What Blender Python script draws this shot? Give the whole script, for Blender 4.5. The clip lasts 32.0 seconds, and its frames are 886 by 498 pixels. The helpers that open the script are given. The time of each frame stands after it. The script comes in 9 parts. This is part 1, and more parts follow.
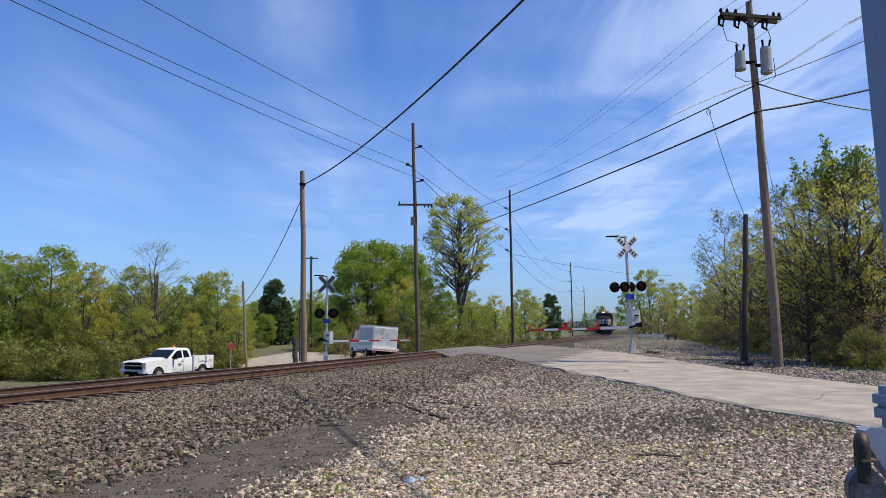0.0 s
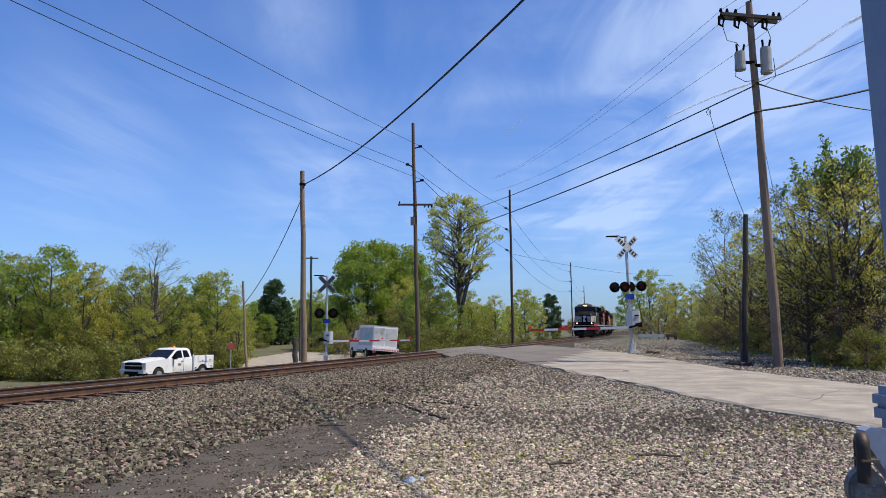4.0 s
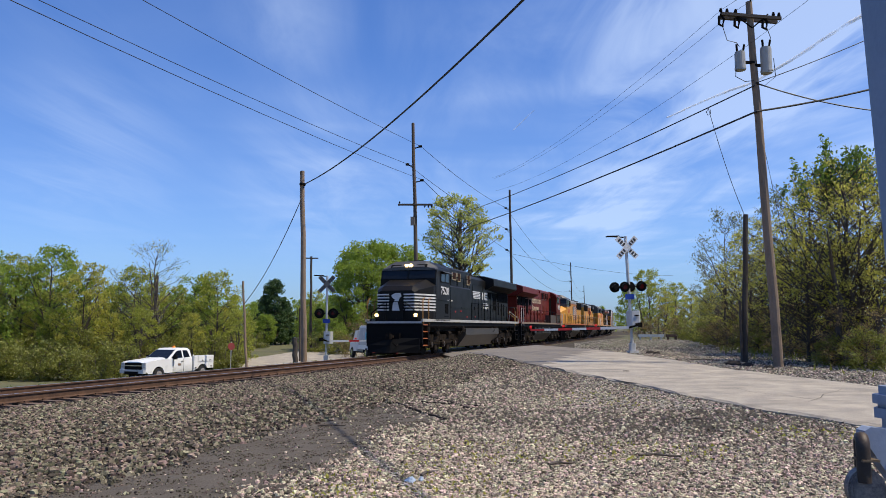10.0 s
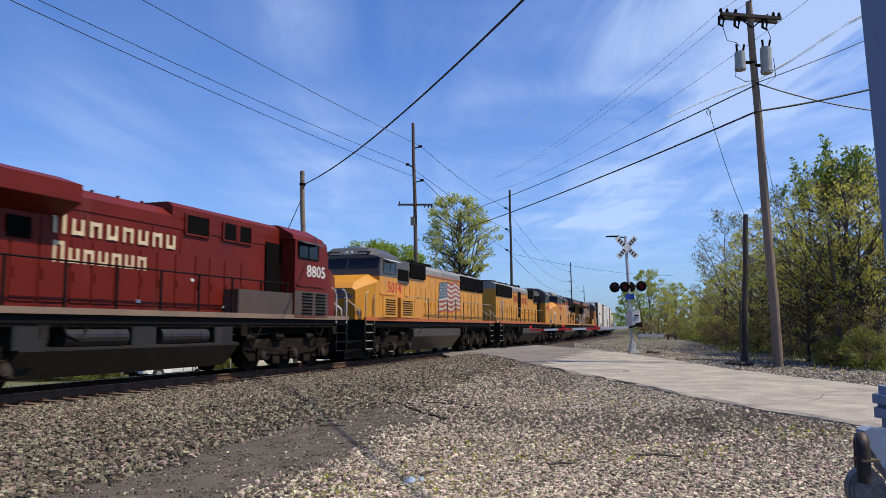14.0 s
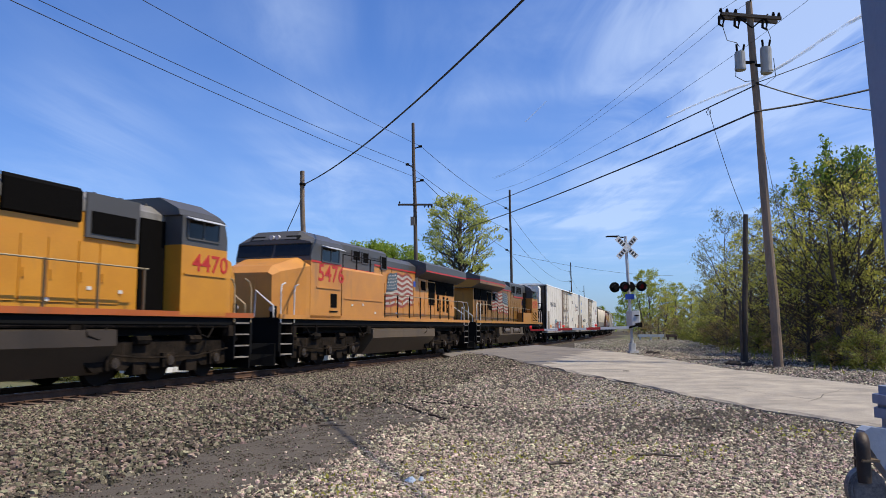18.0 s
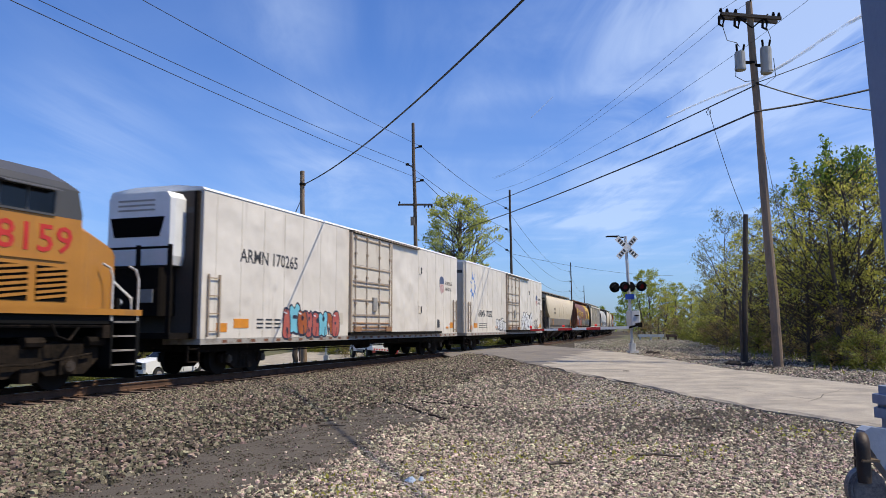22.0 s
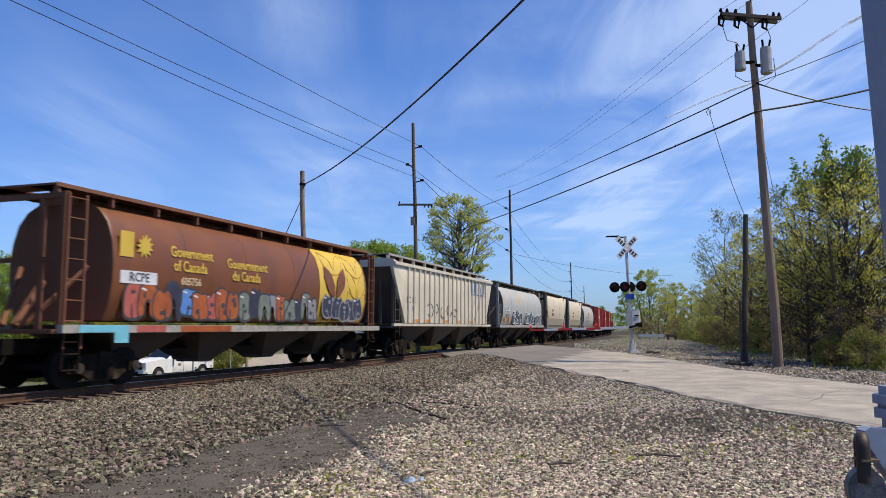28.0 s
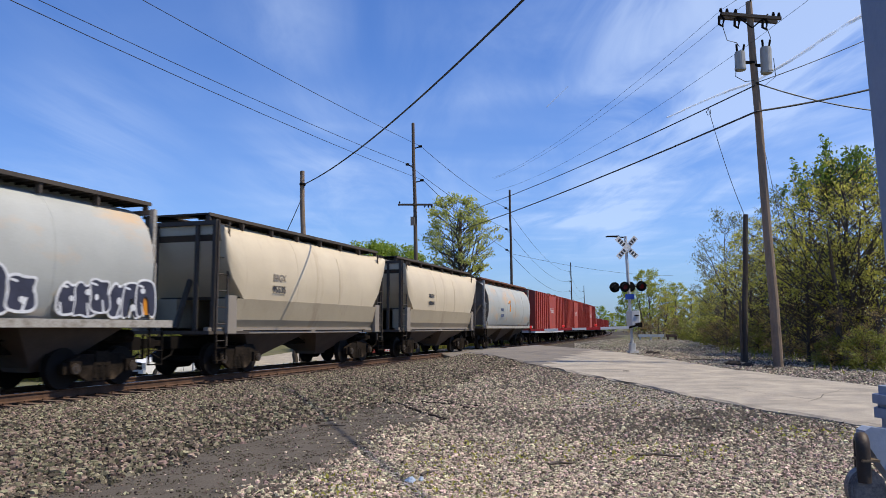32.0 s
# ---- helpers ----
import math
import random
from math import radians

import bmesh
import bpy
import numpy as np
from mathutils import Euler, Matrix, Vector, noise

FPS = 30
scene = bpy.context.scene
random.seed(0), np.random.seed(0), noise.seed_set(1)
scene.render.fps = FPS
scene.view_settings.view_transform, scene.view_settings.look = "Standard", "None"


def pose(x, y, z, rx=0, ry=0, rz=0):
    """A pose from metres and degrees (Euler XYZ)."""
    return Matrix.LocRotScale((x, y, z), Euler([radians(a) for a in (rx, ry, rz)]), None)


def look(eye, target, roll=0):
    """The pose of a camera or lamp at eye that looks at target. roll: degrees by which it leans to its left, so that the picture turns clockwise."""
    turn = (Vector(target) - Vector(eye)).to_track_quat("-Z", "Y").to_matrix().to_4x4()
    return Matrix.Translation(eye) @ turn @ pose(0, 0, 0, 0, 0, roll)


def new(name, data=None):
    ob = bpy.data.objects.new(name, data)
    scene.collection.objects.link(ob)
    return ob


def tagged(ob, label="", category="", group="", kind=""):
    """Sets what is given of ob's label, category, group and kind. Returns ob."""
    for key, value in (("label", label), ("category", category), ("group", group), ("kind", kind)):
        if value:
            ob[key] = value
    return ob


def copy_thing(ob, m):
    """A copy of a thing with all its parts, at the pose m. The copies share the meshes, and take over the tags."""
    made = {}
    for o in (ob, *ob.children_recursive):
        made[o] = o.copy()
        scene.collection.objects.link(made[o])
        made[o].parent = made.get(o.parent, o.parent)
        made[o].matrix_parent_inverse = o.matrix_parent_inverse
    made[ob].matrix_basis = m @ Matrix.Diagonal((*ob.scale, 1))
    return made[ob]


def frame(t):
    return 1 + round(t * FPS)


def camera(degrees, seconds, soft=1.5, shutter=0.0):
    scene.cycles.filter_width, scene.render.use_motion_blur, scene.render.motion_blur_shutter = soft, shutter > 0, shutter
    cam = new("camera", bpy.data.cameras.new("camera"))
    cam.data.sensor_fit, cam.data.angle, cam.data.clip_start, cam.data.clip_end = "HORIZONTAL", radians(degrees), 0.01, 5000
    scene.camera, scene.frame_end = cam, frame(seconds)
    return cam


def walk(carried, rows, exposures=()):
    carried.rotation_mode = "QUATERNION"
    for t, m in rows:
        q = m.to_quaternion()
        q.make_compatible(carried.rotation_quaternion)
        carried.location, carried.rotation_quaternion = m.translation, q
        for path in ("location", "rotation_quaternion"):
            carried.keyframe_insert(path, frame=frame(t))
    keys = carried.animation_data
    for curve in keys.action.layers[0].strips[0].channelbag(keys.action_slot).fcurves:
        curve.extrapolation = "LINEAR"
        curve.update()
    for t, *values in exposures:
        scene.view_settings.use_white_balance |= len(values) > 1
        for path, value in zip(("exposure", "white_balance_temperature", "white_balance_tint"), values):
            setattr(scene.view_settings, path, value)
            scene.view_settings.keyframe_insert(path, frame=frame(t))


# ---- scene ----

import itertools

# camera: stands still on the gravel lot beside the crossing
cam = camera(60.0, 32.0, soft=0.85, shutter=0.22)
CAM_POSE = pose(0, 0, 1.30, 95.84, 0, 0)
walk(cam, [(0.0, CAM_POSE), (32.0, CAM_POSE)], exposures=[(0.0, 0.0), (32.0, 0.0)])

# daylight: high sun from the right of the view, thin cirrus in a blue sky
SUN_DIR = Vector((0.495, -0.12, 0.86)).normalized()
world = bpy.data.worlds.new("world")
scene.world = world
world.use_nodes = True


WISPS = (((0.33, 0.93, 0.36), 0.25, 1.55), ((0.47, 0.86, 0.42), 0.22, 1.4), ((-0.19, 0.92, 0.38), 0.10, 0.6), ((-0.42, 0.90, 0.22), 0.16, 0.4), ((-0.16, 0.96, 0.20), 0.16, 0.45), ((0.22, 0.98, 0.15), 0.09, 0.8))


def build_sky(nt):
    n, l = nt.nodes, nt.links
    n.clear()
    out = n.new("ShaderNodeOutputWorld")
    bg = n.new("ShaderNodeBackground")
    bg.inputs["Strength"].default_value = 0.125
    sky = n.new("ShaderNodeTexSky")
    sky.sky_type = "NISHITA"
    sky.sun_disc = False
    sky.sun_elevation = math.asin(SUN_DIR.z)
    sky.sun_rotation = math.atan2(SUN_DIR.x, SUN_DIR.y)
    sky.air_density, sky.dust_density, sky.ozone_density = 1.0, 0.9, 3.0
    co = n.new("ShaderNodeTexCoord")
    # cirrus: stretched noise on the plane of the cloud layer
    sep = n.new("ShaderNodeSeparateXYZ")
    l.new(co.outputs["Generated"], sep.inputs[0])
    zc = n.new("ShaderNodeMath"); zc.operation = "MAXIMUM"; zc.inputs[1].default_value = 0.03
    l.new(sep.outputs["Z"], zc.inputs[0])
    comb = n.new("ShaderNodeCombineXYZ")
    for i, ax in enumerate("XY"):
        dv = n.new("ShaderNodeMath"); dv.operation = "DIVIDE"
        l.new(sep.outputs[ax], dv.inputs[0]); l.new(zc.outputs[0], dv.inputs[1]); l.new(dv.outputs[0], comb.inputs[i])

    def layer(rot, scale, nscale, lo, hi, dist, detail=5.0, shift=0.0):
        mp = n.new("ShaderNodeMapping"); mp.inputs["Rotation"].default_value[2] = rot; mp.inputs["Location"].default_value = (shift, 0.7 * shift, 0); mp.inputs["Scale"].default_value = scale
        nz = n.new("ShaderNodeTexNoise"); nz.inputs["Scale"].default_value = nscale; nz.inputs["Detail"].default_value = detail
        nz.inputs["Roughness"].default_value = 0.6; nz.inputs["Distortion"].default_value = dist
        mr = n.new("ShaderNodeMapRange"); mr.inputs["From Min"].default_value = lo; mr.inputs["From Max"].default_value = hi
        mr.interpolation_type = "SMOOTHSTEP"
        l.new(comb.outputs[0], mp.inputs["Vector"]); l.new(mp.outputs[0], nz.inputs["Vector"]); l.new(nz.outputs[0], mr.inputs["Value"])
        return mr.outputs[0]
    a = layer(0.9, (0.55, 1.0, 1.0), 0.55, 0.38, 0.72, 0.3, 3.0, 2.3)
    b = layer(0.25, (1.0, 0.22, 1.0), 1.6, 0.30, 0.80, 0.9, 6.0)
    add = n.new("ShaderNodeMath"); add.operation = "MULTIPLY"; add.use_clamp = True
    l.new(a, add.inputs[0]); l.new(b, add.inputs[1])
    mul = n.new("ShaderNodeMath"); mul.operation = "MULTIPLY"; mul.inputs[1].default_value = 0.52
    wt = n.new("ShaderNodeMapRange"); wt.interpolation_type = "SMOOTHSTEP"
    wt.inputs["From Min"].default_value, wt.inputs["From Max"].default_value = -0.35, 0.40
    wt.inputs["To Min"].default_value, wt.inputs["To Max"].default_value = 0.20, 1.7
    l.new(sep.outputs["X"], wt.inputs["Value"])
    wm = n.new("ShaderNodeMath"); wm.operation = "MULTIPLY"
    l.new(add.outputs[0], wm.inputs[0]); l.new(wt.outputs[0], wm.inputs[1])
    hz = n.new("ShaderNodeMapRange"); hz.interpolation_type = "SMOOTHSTEP"
    hz.inputs["From Min"].default_value, hz.inputs["From Max"].default_value = 0.03, 0.16
    l.new(sep.outputs["Z"], hz.inputs["Value"])
    hm = n.new("ShaderNodeMath"); hm.operation = "MULTIPLY"
    l.new(wm.outputs[0], hm.inputs[0]); l.new(hz.outputs[0], hm.inputs[1])
    # larger wisps that hang in single parts of the sky
    veil = layer(1.25, (1.0, 0.25, 1.0), 1.3, 0.30, 0.68, 1.2, 6.0, 4.1)
    # thin haze that thickens towards the horizon
    low = n.new("ShaderNodeMapRange")
    low.inputs["From Min"].default_value, low.inputs["From Max"].default_value = 0.02, 0.34
    low.inputs["To Min"].default_value, low.inputs["To Max"].default_value = 0.26, 0.0
    l.new(sep.outputs["Z"], low.inputs["Value"])
    hazed = n.new("ShaderNodeMath"); hazed.operation = "ADD"
    l.new(hm.outputs[0], hazed.inputs[0]); l.new(low.outputs[0], hazed.inputs[1])
    total = hazed.outputs[0]
    for d, r, k in WISPS:
        dist = n.new("ShaderNodeVectorMath"); dist.operation = "DISTANCE"
        dist.inputs[1].default_value = Vector(d).normalized()
        l.new(co.outputs["Generated"], dist.inputs[0])
        fall = n.new("ShaderNodeMapRange"); fall.interpolation_type = "SMOOTHSTEP"
        fall.inputs["From Min"].default_value, fall.inputs["From Max"].default_value = r, 0.0
        fall.inputs["To Max"].default_value = k
        l.new(dist.outputs["Value"], fall.inputs["Value"])
        pr = n.new("ShaderNodeMath"); pr.operation = "MULTIPLY_ADD"; pr.use_clamp = True
        l.new(fall.outputs[0], pr.inputs[0]); l.new(veil, pr.inputs[1]); l.new(total, pr.inputs[2])
        total = pr.outputs[0]
    l.new(total, mul.inputs[0])
    hue = n.new("ShaderNodeMix"); hue.data_type = "RGBA"; hue.blend_type = "MULTIPLY"; hue.inputs[0].default_value = 1.0
    hue.inputs[7].default_value = (0.565, 0.83, 1.325, 1)
    l.new(sky.outputs[0], hue.inputs[6])
    mix = n.new("ShaderNodeMix"); mix.data_type = "RGBA"
    mix.inputs[7].default_value = (5.9, 7.1, 9.2, 1)
    l.new(mul.outputs[0], mix.inputs[0]); l.new(hue.outputs[2], mix.inputs[6]); l.new(mix.outputs[2], bg.inputs["Color"])
    l.new(bg.outputs[0], out.inputs[0])


build_sky(world.node_tree)
sun = new("sun", bpy.data.lights.new("sun", "SUN"))
sun.data.energy, sun.data.angle, sun.data.color = 4.9, radians(0.6), (1.0, 0.89, 0.70)
sun.matrix_world = look(SUN_DIR * 100, (0, 0, 0))

# ---- materials ----
def mat(name, base, rough=0.7, metal=0.0, alt=None, amount=0.5, scale=6.0, fine=60.0, bump=0.2, bump_scale=None,
        stain=None, stain_amount=0.0, stain_scale=1.2, stain_axis=(1, 1, 1), rand=0.0, island=False, spec=0.5, coord="Object", depth=0.02, bump_detail=4.0):
    """A procedural surface: base colour with broad and fine variation, stains, roughness and relief."""
    m = bpy.data.materials.new(name)
    m.use_nodes = True
    nt = m.node_tree
    n, l = nt.nodes, nt.links
    p = n["Principled BSDF"]
    p.inputs["Metallic"].default_value = metal
    p.inputs["Specular IOR Level"].default_value = spec
    co = n.new("ShaderNodeTexCoord")

    def tex(s, detail=4.0, axis=None):
        t = n.new("ShaderNodeTexNoise")
        t.inputs["Scale"].default_value, t.inputs["Detail"].default_value = s, detail
        t.inputs["Roughness"].default_value = 0.62
        if axis:
            mp = n.new("ShaderNodeMapping")
            mp.inputs["Scale"].default_value = axis
            l.new(co.outputs[coord], mp.inputs["Vector"])
            l.new(mp.outputs[0], t.inputs["Vector"])
        else:
            l.new(co.outputs[coord], t.inputs["Vector"])
        return t.outputs["Fac"]

    def ramp(sock, lo, hi):
        r = n.new("ShaderNodeMapRange")
        r.inputs["From Min"].default_value, r.inputs["From Max"].default_value = lo, hi
        l.new(sock, r.inputs["Value"])
        return r.outputs[0]

    def blend(fac, a, b):
        x = n.new("ShaderNodeMix")
        x.data_type = "RGBA"
        l.new(fac, x.inputs[0])
        for i, c in ((6, a), (7, b)):
            if isinstance(c, tuple):
                x.inputs[i].default_value = (*c[:3], 1)
            else:
                l.new(c, x.inputs[i])
        return x.outputs[2]
    alt = alt or tuple(c * 0.72 for c in base)
    broad, grain = tex(scale), tex(fine, 3.0)
    mixf = n.new("ShaderNodeMath"); mixf.operation = "MULTIPLY_ADD"; mixf.inputs[1].default_value = 0.45
    l.new(grain, mixf.inputs[0]); l.new(broad, mixf.inputs[2])
    fac = ramp(mixf.outputs[0], 0.72 - 0.5 * amount, 0.72 + 0.5 * amount)
    col = blend(fac, alt, base)
    if stain:
        f2 = ramp(tex(stain_scale, 6.0, stain_axis), 0.62 - 0.25 * stain_amount, 0.85 - 0.2 * stain_amount)
        col = blend(f2, col, stain)
    if rand or island:
        src = n.new("ShaderNodeNewGeometry" if island else "ShaderNodeObjectInfo")
        h = n.new("ShaderNodeHueSaturation")
        mr = n.new("ShaderNodeMapRange")
        mr.inputs["To Min"].default_value, mr.inputs["To Max"].default_value = 1 - rand, 1 + rand
        l.new(src.outputs["Random Per Island" if island else "Random"], mr.inputs["Value"])
        l.new(mr.outputs[0], h.inputs["Value"])
        if island:
            hm = n.new("ShaderNodeMath"); hm.operation = "MULTIPLY"; hm.inputs[1].default_value = 17.3
            hf = n.new("ShaderNodeMath"); hf.operation = "FRACT"
            hr = n.new("ShaderNodeMapRange")
            hr.inputs["To Min"].default_value, hr.inputs["To Max"].default_value = 0.445, 0.565
            l.new(src.outputs["Random Per Island"], hm.inputs[0]); l.new(hm.outputs[0], hf.inputs[0]); l.new(hf.outputs[0], hr.inputs["Value"])
            l.new(hr.outputs[0], h.inputs["Hue"])
        l.new(col, h.inputs["Color"])
        col = h.outputs[0]
    l.new(col, p.inputs["Base Color"])
    rr = n.new("ShaderNodeMapRange")
    rr.inputs["To Min"].default_value, rr.inputs["To Max"].default_value = max(0.03, rough - 0.12), min(1.0, rough + 0.12)
    l.new(broad, rr.inputs["Value"])
    l.new(rr.outputs[0], p.inputs["Roughness"])
    if bump:
        b = n.new("ShaderNodeBump")
        b.inputs["Strength"].default_value, b.inputs["Distance"].default_value = bump, depth
        l.new(tex(bump_scale, bump_detail) if bump_scale else grain, b.inputs["Height"])
        l.new(b.outputs[0], p.inputs["Normal"])
    return m


def leaf_mat(name, a, b, trans=0.45):
    """Leaves: two greens varied leaf by leaf, letting some light through."""
    m = bpy.data.materials.new(name)
    m.use_nodes = True
    n, l = m.node_tree.nodes, m.node_tree.links
    p = n["Principled BSDF"]
    g = n.new("ShaderNodeNewGeometry")
    x = n.new("ShaderNodeMix"); x.data_type = "RGBA"
    x.inputs[6].default_value, x.inputs[7].default_value = (*a, 1), (*b, 1)
    l.new(g.outputs["Random Per Island"], x.inputs[0])
    l.new(x.outputs[2], p.inputs["Base Color"])
    p.inputs["Roughness"].default_value = 0.55
    t = n.new("ShaderNodeBsdfTranslucent")
    l.new(x.outputs[2], t.inputs["Color"])
    s = n.new("ShaderNodeMixShader")
    s.inputs[0].default_value = trans
    l.new(p.outputs[0], s.inputs[1]); l.new(t.outputs[0], s.inputs[2])
    l.new(s.outputs[0], n["Material Output"].inputs["Surface"])
    return m


def glow(name, colour, strength):
    m = bpy.data.materials.new(name)
    m.use_nodes = True
    p = m.node_tree.nodes["Principled BSDF"]
    p.inputs["Base Color"].default_value = (*colour, 1)
    p.inputs["Emission Color"].default_value = (*colour, 1)
    p.inputs["Emission Strength"].default_value = strength
    return m


M = {}
M["grass"] = mat("grass_ground", (0.075, 0.09, 0.028), 0.95, alt=(0.14, 0.115, 0.06), scale=0.5, fine=10, bump=0.8, bump_scale=14)
M["gravel_bed"] = mat("gravel_bed", (0.085, 0.070, 0.052), 0.95, spec=0.15, alt=(0.032, 0.026, 0.020), scale=1.3, fine=26, bump=1.0, bump_scale=24, stain=(0.08, 0.07, 0.056), stain_amount=0.5, stain_scale=0.35)
M["path"] = mat("fine_cinders", (0.130, 0.112, 0.093), 0.95, spec=0.1, alt=(0.078, 0.067, 0.055), scale=1.6, fine=45, bump=0.8, bump_scale=50)
M["stone"] = mat("limestone", (0.56, 0.455, 0.34), 0.9, spec=0.2, alt=(0.15, 0.12, 0.088), scale=9, fine=60, bump=0.4, rand=0.75, island=True)
M["cinder"] = mat("cinder_stone", (0.145, 0.12, 0.094), 0.95, spec=0.15, alt=(0.06, 0.048, 0.035), scale=9, fine=60, bump=0.3, rand=0.7, island=True)
M["ballast"] = mat("ballast_stone", (0.265, 0.215, 0.150), 0.9, spec=0.25, alt=(0.050, 0.040, 0.030), scale=9, fine=60, bump=0.4, rand=0.8, island=True)
M["verge_stone"] = mat("grey_verge_stone", (0.42, 0.37, 0.30), 0.9, spec=0.2, alt=(0.12, 0.10, 0.08), scale=9, fine=60, bump=0.4, rand=0.75, island=True)
M["road"] = mat("old_asphalt", (0.42, 0.365, 0.285), 0.92, alt=(0.26, 0.23, 0.19), amount=0.35, scale=1.4, fine=55, bump=0.5, stain=(0.19, 0.165, 0.135), stain_amount=0.5, stain_scale=0.9, stain_axis=(0.6, 1.6, 1))
M["apron"] = mat("dark_crossing_asphalt", (0.225, 0.19, 0.15), 0.92, alt=(0.13, 0.115, 0.095), scale=0.8, fine=40, bump=0.4, stain=(0.12, 0.105, 0.09), stain_amount=0.4, stain_scale=0.6)
M["crack"] = mat("tar_crack", (0.15, 0.13, 0.105), 0.9, scale=4, bump=0)
M["rail"] = mat("rusty_rail", (0.135, 0.075, 0.045), 0.85, spec=0.2, alt=(0.06, 0.034, 0.022), scale=3, fine=60, bump=0.3)
M["rail_top"] = mat("polished_rail_head", (0.55, 0.53, 0.52), 0.32, metal=0.9, scale=4, fine=80, bump=0.05)
M["tie"] = mat("creosoted_timber", (0.145, 0.092, 0.062), 0.9, alt=(0.055, 0.038, 0.030), scale=4, fine=30, bump=0.8, rand=0.35)
M["pole"] = mat("weathered_pole_wood", (0.29, 0.205, 0.14), 0.9, alt=(0.16, 0.115, 0.08), scale=1.2, fine=20, bump=0.6)
M["pole_brown"] = mat("dark_brown_pole_wood", (0.14, 0.098, 0.068), 0.9, alt=(0.07, 0.05, 0.036), scale=1.2, fine=20, bump=0.6)
M["pole_dark"] = mat("creosoted_pole_wood", (0.075, 0.058, 0.046), 0.9, scale=1.2, fine=20, bump=0.6)
M["wire"] = mat("black_wire", (0.02, 0.02, 0.022), 0.6, bump=0)
M["galv"] = mat("galvanised_steel", (0.55, 0.56, 0.57), 0.45, metal=0.6, scale=4, fine=50, bump=0.08)
M["alum"] = mat("silver_paint", (0.60, 0.61, 0.62), 0.5, metal=0.2, scale=3, fine=50, bump=0.06, stain=(0.32, 0.29, 0.26), stain_amount=0.2, stain_scale=1.5)
M["black"] = mat("black_steel", (0.008, 0.0078, 0.0075), 0.75, spec=0.1, scale=3, fine=40, bump=0.1)
M["dark"] = mat("grimy_steel", (0.013, 0.010, 0.0078), 0.9, spec=0.1, alt=(0.006, 0.005, 0.0042), scale=2.5, fine=30, bump=0.3, stain=(0.06, 0.040, 0.026), stain_amount=0.15, stain_scale=3)
M["wheel"] = mat("wheel_steel", (0.014, 0.011, 0.009), 0.8, spec=0.2, metal=0.0, scale=3, fine=40, bump=0.1)
M["white"] = mat("white_paint", (0.78, 0.78, 0.76), 0.45, alt=(0.66, 0.66, 0.64), scale=2, fine=40, bump=0.03)
M["red"] = mat("red_reflective", (0.62, 0.03, 0.025), 0.5, scale=4, fine=50, bump=0.05)
M["orange"] = mat("orange_paint", (0.75, 0.28, 0.02), 0.5, scale=4, fine=50, bump=0.05)
M["blue"] = mat("blue_sign", (0.02, 0.07, 0.42), 0.45, scale=4, fine=50, bump=0.02)
M["bark"] = mat("bark", (0.115, 0.09, 0.07), 0.95, alt=(0.05, 0.042, 0.035), scale=3, fine=25, bump=1.0)
M["glass"] = mat("dark_glass", (0.010, 0.012, 0.014), 0.12, spec=0.35, bump=0, scale=0.5)
M["ink"] = mat("black_stencil", (0.05, 0.05, 0.055), 0.6, scale=3, fine=30, bump=0)
M["grey_back"] = mat("weathered_grey_board", (0.15, 0.14, 0.13), 0.8, scale=4, fine=40, bump=0.1)
M["can_grey"] = mat("transformer_grey", (0.42, 0.41, 0.38), 0.5, scale=4, fine=40, bump=0.05)


# ---- building helpers ----
def part(name, bm, material, parent=None, label="", m=None, smooth=False):
    """Links a bmesh as ONE mesh object, under a thing or a part."""
    me = bpy.data.meshes.new(name)
    bm.to_mesh(me)
    bm.free()
    if smooth:
        me.polygons.foreach_set("use_smooth", [True] * len(me.polygons))
        me.set_sharp_from_angle(angle=radians(35))
    if material:
        me.materials.append(material)
    return same_part(name, me, parent, label, m)


def same_part(name, me, parent=None, label="", m=None):
    """A further object on the same mesh."""
    ob = new(name, me)
    if parent:
        ob.parent = parent
    if m is not None:
        ob.matrix_basis = m
    if label:
        ob["label"] = label
    return ob


def thing(name, m, label, category, group="", kind=""):
    """An empty at a thing's base, under which its parts go."""
    ob = new(name)
    ob.empty_display_size = 0.1
    ob.matrix_basis = m
    return tagged(ob, label, category, group, kind)


def mesh_np(name, verts, faces, material, parent=None, label="", m=None, smooth=False):
    me = bpy.data.meshes.new(name)
    me.from_pydata(verts, [], faces)
    if smooth:
        me.polygons.foreach_set("use_smooth", [True] * len(me.polygons))
    me.materials.append(material)
    return same_part(name, me, parent, label, m)


def box(bm, x0, x1, y0, y1, z0, z1, bev=0.0):
    """Adds a box; bev chamfers its upright edges."""
    if bev > 0:
        pts = [(x0 + bev, y0), (x1 - bev, y0), (x1, y0 + bev), (x1, y1 - bev), (x1 - bev, y1), (x0 + bev, y1), (x0, y1 - bev), (x0, y0 + bev)]
        return prism(bm, [(a, b) for a, b in pts], z0, z1, "z")
    return prism(bm, [(x0, y0), (x1, y0), (x1, y1), (x0, y1)], z0, z1, "z")


